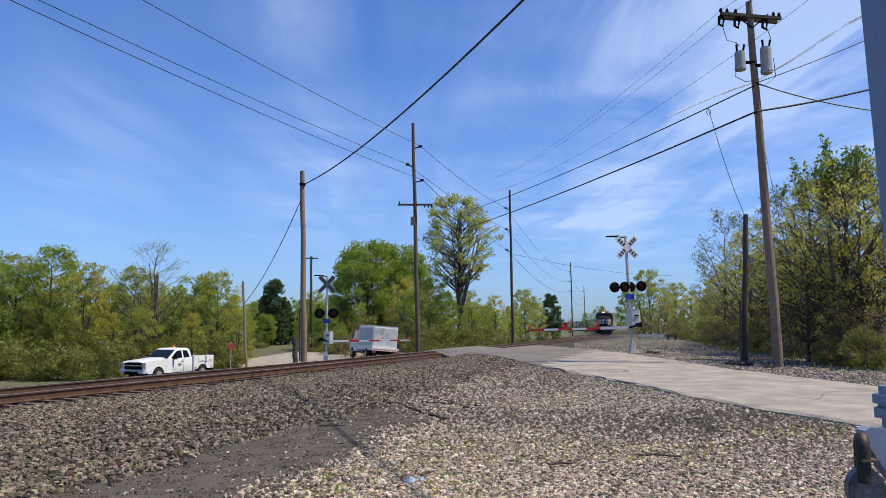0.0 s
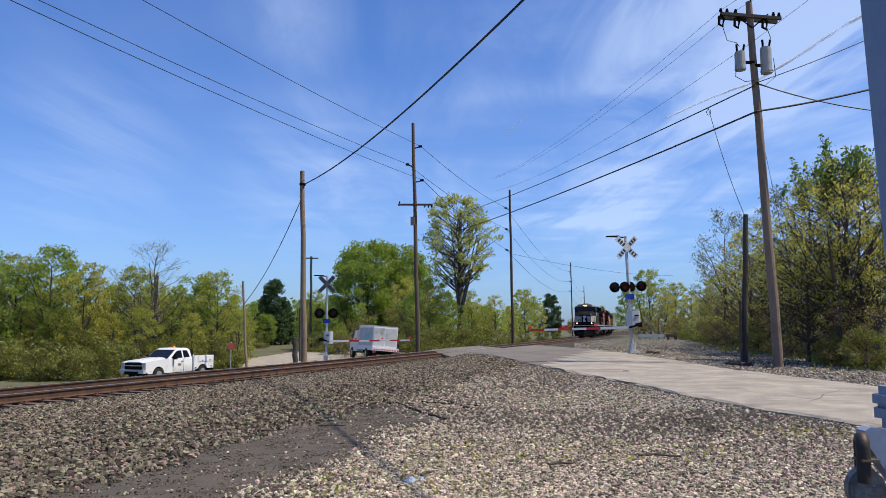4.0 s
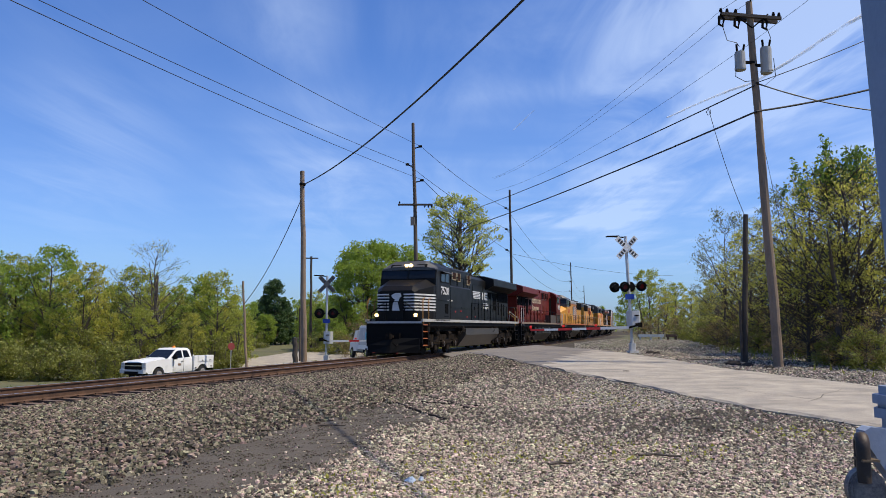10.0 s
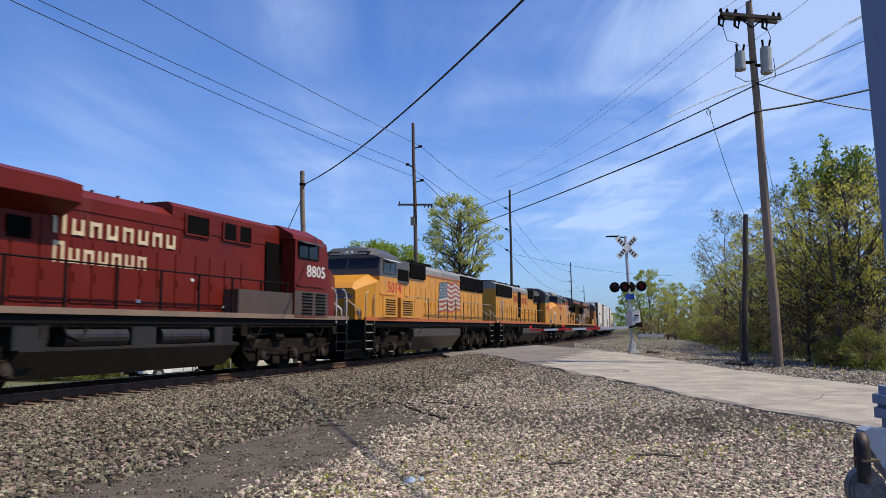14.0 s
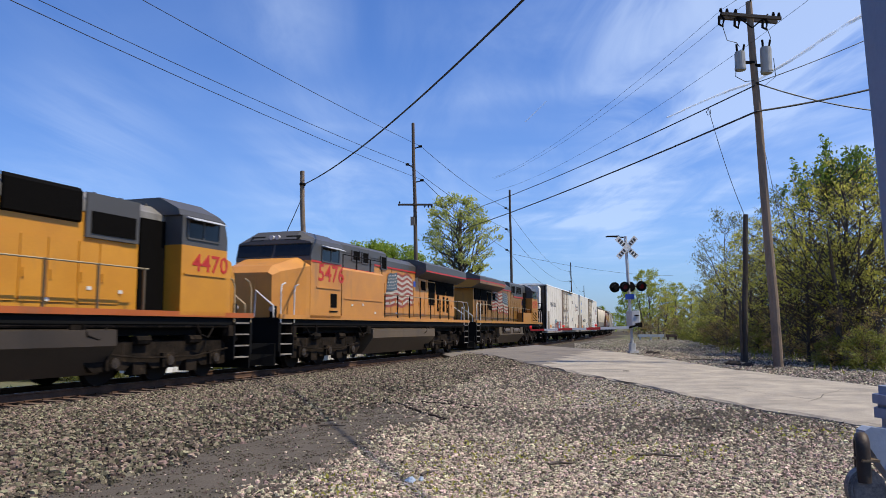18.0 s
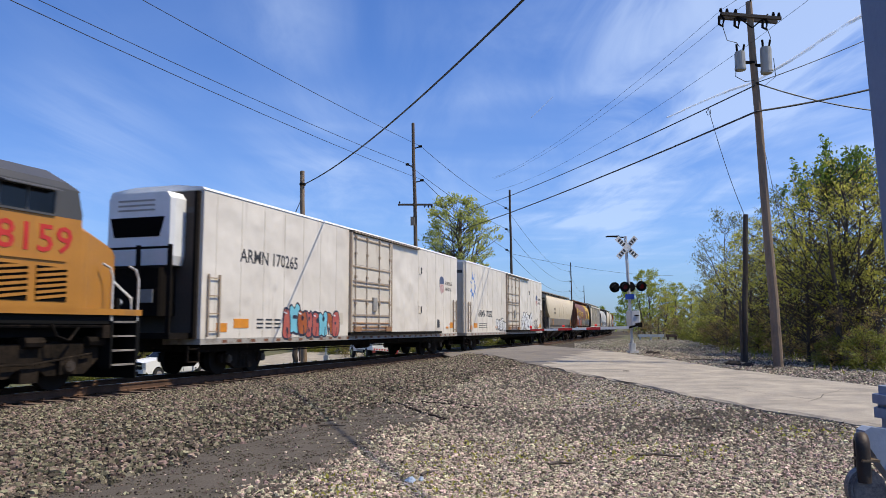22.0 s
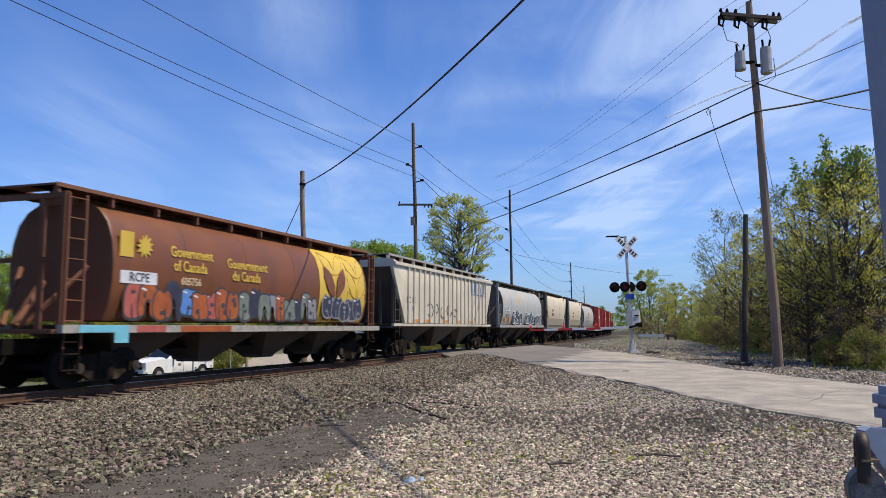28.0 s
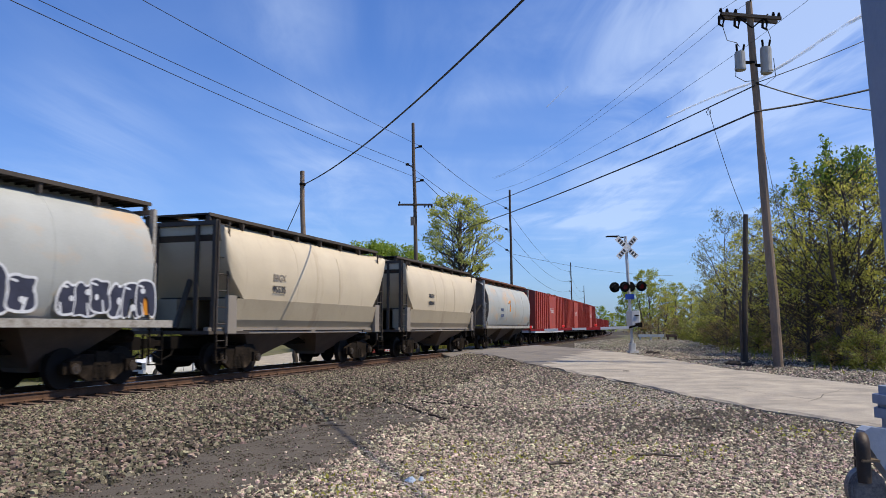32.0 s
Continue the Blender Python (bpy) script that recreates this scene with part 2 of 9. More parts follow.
def prism(bm, pts, a, b, axis="x"):
    """Extrudes an outline from a to b along an axis. Outline: (y, z) for x, (x, z) for y, (x, y) for z."""
    def co(p, t):
        return {"x": (t, p[0], p[1]), "y": (p[0], t, p[1]), "z": (p[0], p[1], t)}[axis]
    lo = [bm.verts.new(co(p, a)) for p in pts]
    hi = [bm.verts.new(co(p, b)) for p in pts]
    fs = [bm.faces.new(lo[::-1]), bm.faces.new(hi)]
    k = len(pts)
    for i in range(k):
        fs.append(bm.faces.new((lo[i], lo[(i + 1) % k], hi[(i + 1) % k], hi[i])))
    bmesh.ops.recalc_face_normals(bm, faces=fs)
    return fs


def loft(bm, rings, close=True):
    """Skins a row of rings, each the same number of points."""
    vs = [[bm.verts.new(p) for p in r] for r in rings]
    k = len(vs[0])
    fs = []
    for a, b in zip(vs, vs[1:]):
        for i in range(k):
            fs.append(bm.faces.new((a[i], a[(i + 1) % k], b[(i + 1) % k], b[i])))
    if close:
        fs += [bm.faces.new(vs[0][::-1]), bm.faces.new(vs[-1])]
    bmesh.ops.recalc_face_normals(bm, faces=fs)
    return fs


def tube(bm, pts, r, n=6, r1=None):
    """A round bar along points; r1: radius at its end."""
    pts = [Vector(p) for p in pts]
    rings = []
    for i, p in enumerate(pts):
        d = (pts[min(i + 1, len(pts) - 1)] - pts[max(i - 1, 0)]).normalized()
        a = d.cross(Vector((0, 0, 1)) if abs(d.z) < 0.9 else Vector((1, 0, 0))).normalized()
        b = d.cross(a)
        rr = r if r1 is None else r + (r1 - r) * i / max(1, len(pts) - 1)
        rings.append([p + (a * math.cos(k * 2 * math.pi / n) + b * math.sin(k * 2 * math.pi / n)) * rr for k in range(n)])
    return loft(bm, rings)


def disc(bm, c, axis, r, half, n=16):
    """A short cylinder at c along an axis, half: half its thickness."""
    c, axis = Vector(c), Vector(axis).normalized()
    return tube(bm, [c - axis * half, c + axis * half], r, n)


def words(name, text, size, material, parent, m, label="", depth=0.004, align="CENTER", sx=1.0):
    """Raised lettering in the built-in font, as a mesh."""
    cu = bpy.data.curves.new(name, "FONT")
    cu.body, cu.size, cu.extrude, cu.align_x, cu.align_y = text, size, depth, align, "CENTER"
    cu.resolution_u, cu.offset = 2, size * 0.012
    tmp = bpy.data.objects.new(name, cu)
    scene.collection.objects.link(tmp)
    me = bpy.data.meshes.new_from_object(tmp.evaluated_get(bpy.context.evaluated_depsgraph_get()))
    bpy.data.objects.remove(tmp)
    me.materials.clear()
    me.materials.append(material)
    me.transform(Matrix.Diagonal((sx, 1, 1, 1)))
    return same_part(name, me, parent, label, m)


# ---- the railway line: straight, then a long curve to the left ----
TH, DIST, BEND, RADIUS = radians(18.83), 14.31, 30.0, 1500.0
UX, UY = math.sin(TH), math.cos(TH)


def line_at(s, q=0.0):
    """Place and heading on the line, s metres along it, q metres to the camera's side."""
    if s <= BEND:
        return Vector((s * UX - (DIST - q) * UY, s * UY + (DIST - q) * UX, 0)), Vector((UX, UY, 0))
    a = (s - BEND) / RADIUS
    hd = Vector((math.sin(TH - a), math.cos(TH - a), 0))
    left = Vector((-hd.y, hd.x, 0))
    c0 = Vector((BEND * UX - DIST * UY, BEND * UY + DIST * UX, 0)) + Vector((-UY, UX, 0)) * RADIUS
    return c0 - left * (RADIUS + q), hd


def line_coords(x, y):
    """(s, q) of places on the ground; works on arrays."""
    s = x * UX + y * UY
    dv = np.where(s > BEND, (s - BEND) ** 2 / (2 * RADIUS), 0.0)
    return s, DIST + dv - (-x * UY + y * UX)


def smooth(x):
    x = np.clip(x, 0, 1)
    return x * x * (3 - 2 * x)


ROAD_LINE = ((17.5, -3.0), (10.9, 8.0), (8.1, 14.5), (5.95, 22.0), (3.9, 36.0), (2.4, 47.0), (-0.6, 62.0), (-4.0, 78.0))
ROAD_WIDE = (2.75, 2.70, 2.60, 2.40, 3.3, 3.0, 2.8, 2.8)


def road_side(x, y):
    """Metres along the road's middle line, and across it, less its half width (below 0: on the road)."""
    x, y = np.asarray(x, float), np.asarray(y, float)
    best, along, out, t0 = np.full(x.shape, 1e9), np.zeros(x.shape), np.zeros(x.shape), 0.0
    for (a, b), (c, d), wa, wb in zip(ROAD_LINE, ROAD_LINE[1:], ROAD_WIDE, ROAD_WIDE[1:]):
        ln = math.hypot(c - a, d - b)
        f = np.clip(((x - a) * (c - a) + (y - b) * (d - b)) / ln ** 2, 0, 1)
        ds = np.hypot(x - a - f * (c - a), y - b - f * (d - b))
        m = ds < best
        best = np.where(m, ds, best)
        along = np.where(m, t0 + f * ln, along)
        out = np.where(m, ds - (wa + (wb - wa) * f), out)
        t0 += ln
    return along, out


def ground_z(x, y):
    """Height of the ground; the rail tops are at 0."""
    x, y = np.asarray(x, float), np.asarray(y, float)
    s, q = line_coords(x, y)
    near = -0.30 + 0.50 * smooth((y - 4) / 30)
    near = near - 0.25 * smooth((s - 60) / 60)
    bed = -0.31
    zr = bed + (near - bed) * smooth((q - 2.0) / 4.6)
    far = -1.95 + 1.1 * smooth((s - 46) / 40)
    zl = bed + (far - bed) * smooth((-q - 2.4) / 12.0)
    z = np.where(q > 0, zr, zl)
    t, w = road_side(x, y)
    on = smooth((1.6 - w) / 1.6)
    rz = np.where(q > 0, near + 0.06, -0.16 - 1.2 * smooth((-q - 1.5) / 9))
    rz = rz + (-0.105 - rz) * smooth((np.where(q > 0, 5.0, 3.0) - np.abs(q)) / np.where(q > 0, 2.4, 1.2))
    return np.where(np.abs(q) < 2.6, np.where(on > 0.5, np.minimum(z, -0.20), z), z * (1 - on) + (rz - 0.05) * on)


def path_edge(s):
    """The cinder path: inner and outer distance from the line."""
    lo = 8.33 + 0.10 * np.sin(s * 1.1 + 0.5) + 0.07 * np.sin(s * 2.9)
    hi = 10.15 + 0.12 * np.sin(s * 1.3 + 2.0) + 0.08 * np.sin(s * 3.3) - 0.45 * np.exp(-((s - 10.4) / 0.8) ** 2)
    return lo, hi


def path_end(q):
    """The broken edge where the old paving of the path stops."""
    return 13.9 - 1.15 * (q - 8.6)


# ---- the ground, the line and the road ----
def build_ground():
    """One sheet that reaches the horizon, finer near the camera."""
    def axis(a, b, fine, far):
        v = list(np.arange(a, b, fine))
        st, x = fine, b
        while x < far:
            v.append(x)
            st *= 1.25
            x += st
        v.append(far)
        st, x = fine, a
        while x > -far:
            x -= st
            st *= 1.25
            v.append(max(x, -far))
        return np.array(sorted(set(v)))
    xs, ys = axis(-14, 14, 0.14, 3000), axis(5, 34, 0.14, 3000)
    X, Y = np.meshgrid(xs, ys)
    Z = ground_z(X, Y)
    rng = np.random.default_rng(3)
    Z = Z + (np.abs(X) < 60) * (np.abs(Y) < 80) * (rng.random(Z.shape) - 0.5) * 0.03
    w, h = len(xs), len(ys)
    verts = np.stack([X, Y, Z], -1).reshape(-1, 3).tolist()
    s, q = line_coords(X, Y)
    PLO, PHI = path_edge(s)
    faces, slot = [], []
    for j in range(h - 1):
        for i in range(w - 1):
            a = j * w + i
            faces.append((a, a + 1, a + w + 1, a + w))
            qq, ss, yy, xx = q[j, i], s[j, i], Y[j, i], X[j, i]
            if -2.6 < qq < 7.5 and -80 < ss < 400 or (qq > 0 and yy < 42 and xx < 17 and -60 < ss):
                k = 1
            else:
                k = 0
            if PLO[j, i] < qq < PHI[j, i] and ss < path_end(qq):
                k = 2
            slot.append(k)
    me = bpy.data.meshes.new("ground")
    me.from_pydata(verts, [], faces)
    for k in ("grass", "gravel_bed", "path"):
        me.materials.append(M[k])
    me.polygons.foreach_set("material_index", slot)
    me.polygons.foreach_set("use_smooth", [True] * len(faces))
    tagged(new("ground", me), "gravel lot and weedy ground beside the railway", "ground", kind="structure")


RAIL_Z = -0.06
RAIL_OUT = [(-0.076, -0.178), (0.076, -0.178), (0.076, -0.165), (0.012, -0.145), (0.010, -0.045), (0.036, -0.034), (0.036, -0.006), (0.028, 0.0),
            (-0.028, 0.0), (-0.036, -0.006), (-0.036, -0.034), (-0.010, -0.045), (-0.012, -0.145), (-0.076, -0.165)]


def build_line():
    track = thing("railway_track", pose(0, 0, 0), "single railway track on timber ties in stone ballast", "railway track", kind="structure")
    stations = [-320, -200, -120, -60, -20, 0, 30] + list(range(38, 300, 8)) + list(range(300, 560, 20))
    for side in (-1, 1):
        bm = bmesh.new()
        loft(bm, [[line_at(s, side * 0.7525 + o[0])[0] + Vector((0, 0, o[1] + RAIL_Z)) for o in RAIL_OUT] for s in stations])
        r = part("rail", bm, M["rail"], track, "rust-brown steel rail")
        bm = bmesh.new()
        loft(bm, [[line_at(s, side * 0.7525 + a)[0] + Vector((0, 0, b + RAIL_Z)) for a, b in ((-0.026, 0.0), (0.026, 0.0), (0.024, 0.003), (-0.024, 0.003))] for s in stations])
        part("rail_head", bm, M["rail_top"], r, "bright worn running surface")
    return track


build_ground()
TRACK = build_line()


def build_road():
    """The worn road that crosses the line at a skew."""
    bm = bmesh.new()
    rows = []
    rng = random.Random(5)
    pts, wid = [], []
    for (a, b), (c, d), wa, wb in zip(ROAD_LINE, ROAD_LINE[1:], ROAD_WIDE, ROAD_WIDE[1:]):
        n = max(2, int(math.hypot(c - a, d - b) / 0.4))
        for k in range(n):
            pts.append(Vector((a + (c - a) * k / n, b + (d - b) * k / n, 0)))
            wid.append(wa + (wb - wa) * k / n)
    # round off the joints of the middle line
    for _ in range(16):
        pts = [pts[0]] + [(pts[k - 1] + pts[k] * 2 + pts[k + 1]) / 4 for k in range(1, len(pts) - 1)] + [pts[-1]]
    for k, p0 in enumerate(pts):
        d = (pts[min(k + 1, len(pts) - 1)] - pts[max(k - 1, 0)]).normalized()
        row = []
        for f in (-1, -0.97, -0.75, -0.5, -0.25, 0, 0.25, 0.5, 0.75, 0.97, 1):
            jag = rng.uniform(-0.07, 0.07) if abs(f) > 0.9 else 0
            p = p0 + Vector((d.y, -d.x, 0)) * (f * wid[k] + jag)
            s, q = line_coords(p.x, p.y)
            z = float(ground_z(p.x, p.y)) + 0.06
            z = z + (-0.09 - z) * float(smooth(((4.6 if q > 0 else 2.8) - abs(q)) / (2.0 if q > 0 else 1.0)))
            row.append((p.x, p.y, z + 0.03 * (1 - f * f) - (0.035 if abs(f) == 1 else 0)))
        rows.append(row)
    vs = [[bm.verts.new(p) for p in r] for r in rows]
    lo = [[bm.verts.new((p[0], p[1], p[2] - 0.3)) for p in (r[0], r[-1])] for r in rows]
    for i in range(len(rows) - 1):
        for j in range(10):
            bm.faces.new((vs[i][j], vs[i][j + 1], vs[i + 1][j + 1], vs[i + 1][j]))
        bm.faces.new((lo[i][0], vs[i][0], vs[i + 1][0], lo[i + 1][0]))
        bm.faces.new((vs[i][10], lo[i][1], lo[i + 1][1], vs[i + 1][10]))
    bmesh.ops.recalc_face_normals(bm, faces=bm.faces)
    for f in bm.faces:
        c = f.calc_center_median()
        q = float(line_coords(c.x, c.y)[1])
        f.material_index = 1 if q < 9.6 else 0
    ob = part("road", bm, M["road"])
    ob.data.materials.append(M["apron"])
    tagged(ob, "pale worn asphalt road crossing the track", "road", kind="structure")
    # cracks wander over the worn surface
    tops = [r[1:10:2] for r in rows]
    for k in range(12):
        bm = bmesh.new()
        i = rng.randrange(14, 76)
        f = rng.uniform(0.3, 3.6)
        pts, along = [], rng.random() < 0.5
        for j in range(7):
            a = min(3.99, max(0, f))
            r = tops[min(i, len(tops) - 1)]
            lo_, hi_ = Vector(r[int(a)]), Vector(r[min(4, int(a) + 1)])
            pts.append(lo_.lerp(hi_, a - int(a)) + Vector((rng.uniform(-0.1, 0.1), rng.uniform(-0.1, 0.1), 0.004)))
            if along:
                i += 2
                f += rng.uniform(-0.4, 0.4)
            else:
                f += 0.45
                i += rng.choice((0, 0, 1))
        for a, b in zip(pts, pts[1:]):
            d = (b - a).normalized()
            s = Vector((-d.y, d.x, 0)) * rng.uniform(0.004, 0.012)
            bm.faces.new([bm.verts.new(v) for v in (a - s, b - s, b + s, a + s)])
        part("crack", bm, M["crack"], ob)
    return ob


build_road()


def gz(x, y):
    return float(ground_z(x, y))


# ---- stone: ballast, gravel, path ----
def stones(name, label, xs, ys, zs, sizes, material, seed, parent=None):
    """Loose angular stones as one object; each is a small crooked block of its own."""
    rng = np.random.default_rng(seed)
    n = len(xs)
    base = np.array([(-1, -.8, -.6), (1, -.9, -.6), (.9, .9, -.6), (-.9, .8, -.6), (-.6, -.5, .6), (.7, -.6, .55), (.5, .6, .7), (-.7, .5, .5)]) * 0.5
    v = np.repeat(base[None], n, 0)
    v = v * (1 + rng.uniform(-0.35, 0.35, v.shape))
    v = v * np.stack([np.ones(n), rng.uniform(0.6, 1.0, n), rng.uniform(0.5, 0.95, n)], -1)[:, None, :]
    a, b = rng.uniform(0, 2 * np.pi, n), rng.uniform(-0.6, 0.6, n)
    ca, sa, cb, sb = np.cos(a)[:, None], np.sin(a)[:, None], np.cos(b)[:, None], np.sin(b)[:, None]
    x, y, z = v[..., 0], v[..., 1], v[..., 2]
    y, z = y * cb - z * sb, y * sb + z * cb
    x, y = x * ca - y * sa, x * sa + y * ca
    v = np.stack([x, y, z], -1) * np.asarray(sizes)[:, None, None] + np.stack([xs, ys, zs], -1)[:, None, :]
    quads = np.array([(3, 2, 1, 0), (4, 5, 6, 7), (0, 1, 5, 4), (1, 2, 6, 5), (2, 3, 7, 6), (3, 0, 4, 7)])
    f = (quads[None] + 8 * np.arange(n)[:, None, None]).reshape(-1)
    me = bpy.data.meshes.new(name)
    me.vertices.add(8 * n)
    me.vertices.foreach_set("co", v.reshape(-1).astype(np.float32))
    me.loops.add(24 * n)
    me.loops.foreach_set("vertex_index", f.astype(np.int32))
    me.polygons.add(6 * n)
    me.polygons.foreach_set("loop_start", np.arange(0, 24 * n, 4, dtype=np.int32))
    me.update(calc_edges=True)
    me.shade_flat()
    me.materials.append(M[material])
    return tagged(new(name, me), label, "gravel", kind="stuff")


def in_road(x, y, pad=0.0):
    return road_side(x, y)[1] < pad


def on_path(x, y):
    s, q = line_coords(x, y)
    lo, hi = path_edge(s)
    return (q > lo) & (q < hi) & (s < path_end(q))


def build_stones():
    rng = np.random.default_rng(7)
    # ballast shoulder towards the camera, denser near it
    n = 52000
    s = 5 + 40 * rng.random(n) ** 1.5
    q = rng.uniform(1.32, 8.7, n)
    lo, hi = path_edge(s)
    p = [line_at(a, b)[0] for a, b in zip(s, q)]
    x, y = np.array([v.x for v in p]), np.array([v.y for v in p])
    fade = 1 - smooth((s - 24) / 14) * smooth((q - 2.6) / 2)
    keep = ((q < lo + rng.normal(0, 0.16, n)) | (s > path_end(q) + rng.normal(0, 0.3, n))) & ~in_road(x, y, 0.15) & (rng.random(n) < fade)
    x, y, q = x[keep], y[keep], q[keep]
    z = ground_z(x, y) + 0.012 + 0.028 * rng.random(len(x))
    stones("ballast", "grey-brown crushed stone ballast beside the track", x, y, z, (0.032 + 0.058 * rng.random(len(x)) ** 1.6), "ballast", 1)
    n = 16000
    s = 5 + 190 * rng.random(n) ** 1.4
    q = rng.uniform(-2.4, 3.2, n)
    p = [line_at(a, b)[0] for a, b in zip(s, q)]
    x, y = np.array([v.x for v in p]), np.array([v.y for v in p])
    keep = ~in_road(x, y, 0.1)
    x, y = x[keep], y[keep]
    stones("ballast", "crushed stone ballast between the ties", x, y, ground_z(x, y) + 0.01, rng.uniform(0.06, 0.12, len(x)), "ballast", 2)
    # pale limestone gravel on the lot
    n = 240000
    d = 6.0 + 31 * rng.random(n) ** 1.9
    ang = rng.uniform(-0.56, 0.56, n)
    x, y = d * np.tan(ang), d
    s, q = line_coords(x, y)
    lo, hi = path_edge(s)
    thin = (0.35 + 0.65 * smooth((noise_field(x, y, 0.55, 3) - 0.28) / 0.3)) * (1 - 0.35 * smooth((q - 4) / 3) * smooth((y - 16 + 0.4 * x) / 4))
    keep = (q > np.where(s < path_end(q) + rng.normal(0, 0.5, n), hi + rng.normal(0, 0.16, n), np.where(s < 17, 8.2 + rng.normal(0, 0.5, n), 3.4))) & ~in_road(x, y, -0.10 * rng.random(n)) & (rng.random(n) < thin)
    x, y = x[keep], y[keep]
    stones("gravel", "pale limestone gravel spread over the lot", x, y, ground_z(x, y) + 0.004 + 0.018 * rng.random(len(x)), (0.015 + 0.040 * rng.random(len(x)) ** 2.0) * (1 + 0.014 * y), "stone", 3)
    # sparse stones on the cinder path and beyond the road
    n = 16000
    s = 4 + 13 * rng.random(n)
    q = rng.uniform(8.1, 10.4, n)
    p = [line_at(a, b)[0] for a, b in zip(s, q)]
    x, y = np.array([v.x for v in p]), np.array([v.y for v in p])
    stones("gravel", "small dark cinders on the worn path", x, y, ground_z(x, y) + 0.002, rng.uniform(0.010, 0.026, n), "cinder", 4)
    k = rng.random(n) < 0.04
    stones("gravel", "scattered pale stones on the dark cinder path", x[k], y[k], ground_z(x[k], y[k]) + 0.006, rng.uniform(0.015, 0.045, k.sum()), "stone", 6)
    n = 34000
    y = 14 + 58 * rng.random(n) ** 1.2
    x = y * rng.uniform(0.17, 0.62, n)
    s, q = line_coords(x, y)
    t, w = road_side(x, y)
    keep = (w > 0.1) & (q > 2.5)
    x, y = x[keep], y[keep]
    stones("gravel", "grey gravel along the far verge of the road", x, y, ground_z(x, y) + 0.01, rng.uniform(0.035, 0.085, len(x)), "verge_stone", 5)


def noise_field(x, y, f, seed):
    """Smooth random field in 0..1 from a few sine waves."""
    rng = np.random.default_rng(seed)
    r = np.zeros_like(x)
    for k in range(9):
        a, b, c, g = rng.uniform(0, 6.3), rng.uniform(0, 6.3), rng.uniform(0.6, 2.6), rng.uniform(0.5, 1)
        r = r + g * np.sin((x * np.cos(a) + y * np.sin(a)) * f * c + b)
    return 0.5 + r / 9


build_stones()


def build_litter():
    """Glare stand-ins, sticks and lumps that lie about on the gravel."""
    rng = random.Random(31)
    # added pale blue lumps take the place of a blurred glare spot
    M["glare_blue"] = mat("pale_blue_glare_tone", (0.20, 0.30, 0.42), 0.5, alt=(0.34, 0.38, 0.42), scale=8, fine=60, bump=0.3)
    for x, y, r in ((-0.33, 8.0, 0.09), (-0.22, 8.05, 0.05)):
        bm = bmesh.new()
        rings = []
        for k, (dz, f) in enumerate(((0.0, 1.0), (0.02, 0.9), (0.045, 0.35))):
            rings.append([(f * r * rng.uniform(0.7, 1.3) * math.cos(a), 0.6 * f * r * rng.uniform(0.7, 1.3) * math.sin(a), dz * rng.uniform(0.7, 1.2)) for a in [2 * math.pi * j / 9 for j in range(9)]])
        loft(bm, rings)
        tagged(part("plastic_scrap", bm, M["glare_blue"], m=pose(x, y, gz(x, y) + 0.012, 0, 0, rng.uniform(0, 360))), "pale blue lump standing in for a glare spot on the gravel", "litter")
    for x, y, ln, an in ((-1.7, 11.9, 0.42, 5), (2.6, 9.4, 0.5, -8), (1.35, 8.9, 0.35, 20), (-0.15, 8.35, 0.3, 60), (4.1, 12.6, 0.4, 12), (7.3, 31.6, 0.7, -6), (8.9, 27.4, 1.3, -18)):
        bm = bmesh.new()
        tube(bm, [(-ln / 2, 0, 0), (-ln * 0.1, 0.03, 0.012), (ln * 0.2, -0.02, 0.006), (ln / 2, 0.02, 0.0)], 0.018, 6, 0.010)
        tagged(part("stick", bm, M["bark"], m=pose(x, y, gz(x, y) + 0.03, 0, 0, an)), "dry brown stick lying on the gravel", "stick")
    for x, y, r in ((5.05, 21.4, 0.16), (1.0, 6.9, 0.09), (8.75, 32.6, 0.22), (8.95, 32.4, 0.16), (9.6, 24.4, 0.2), (9.35, 24.9, 0.26), (9.9, 23.6, 0.15)):
        bm = bmesh.new()
        rings = []
        for dz, f in ((-0.3, 0.9), (0.25, 1.0), (0.6, 0.55)):
            rings.append([(f * r * rng.uniform(0.75, 1.2) * math.cos(a), f * r * rng.uniform(0.75, 1.2) * math.sin(a), dz * r) for a in [2 * math.pi * j / 7 for j in range(7)]])
        loft(bm, rings)
        tagged(part("rock", bm, M["clod"], m=pose(x, y, gz(x, y), 0, 0, rng.uniform(0, 360))), "dark lump of broken asphalt on the gravel", "rock")
    # broken slab edge at the end of the path, and cracks beyond it
    for k in range(3):
        bm = bmesh.new()
        q0, q1 = ((8.5, 10.25), (8.55, 10.4), (9.0, 10.3))[k]
        pts = []
        for j in range(8):
            q = q0 + (q1 - q0) * j / 7
            s = path_end(q) + (0.0, 1.5, 0.75)[k] + rng.uniform(-0.06, 0.06) + (0.9 * (q - 9) if k == 2 else 0)
            v = line_at(s, q)[0]
            pts.append(Vector((v.x, v.y, gz(v.x, v.y) + 0.02)))
        for a, b in zip(pts, pts[1:]):
            sd = Vector((-(b - a).y, (b - a).x, 0)).normalized() * rng.uniform(0.010, 0.024)
            prism(bm, [(a - sd)[:2], (b - sd)[:2], (b + sd)[:2], (a + sd)[:2]], a.z - 0.05, a.z + 0.004, "z")
        tagged(part("paving_edge", bm, M["clod"]), "dark broken edge of old paving on the lot", "paving", kind="structure")


M["clod"] = mat("broken_asphalt", (0.06, 0.05, 0.042), 0.95, spec=0.1, alt=(0.03, 0.025, 0.022), scale=6, fine=40, bump=0.6)
build_litter()


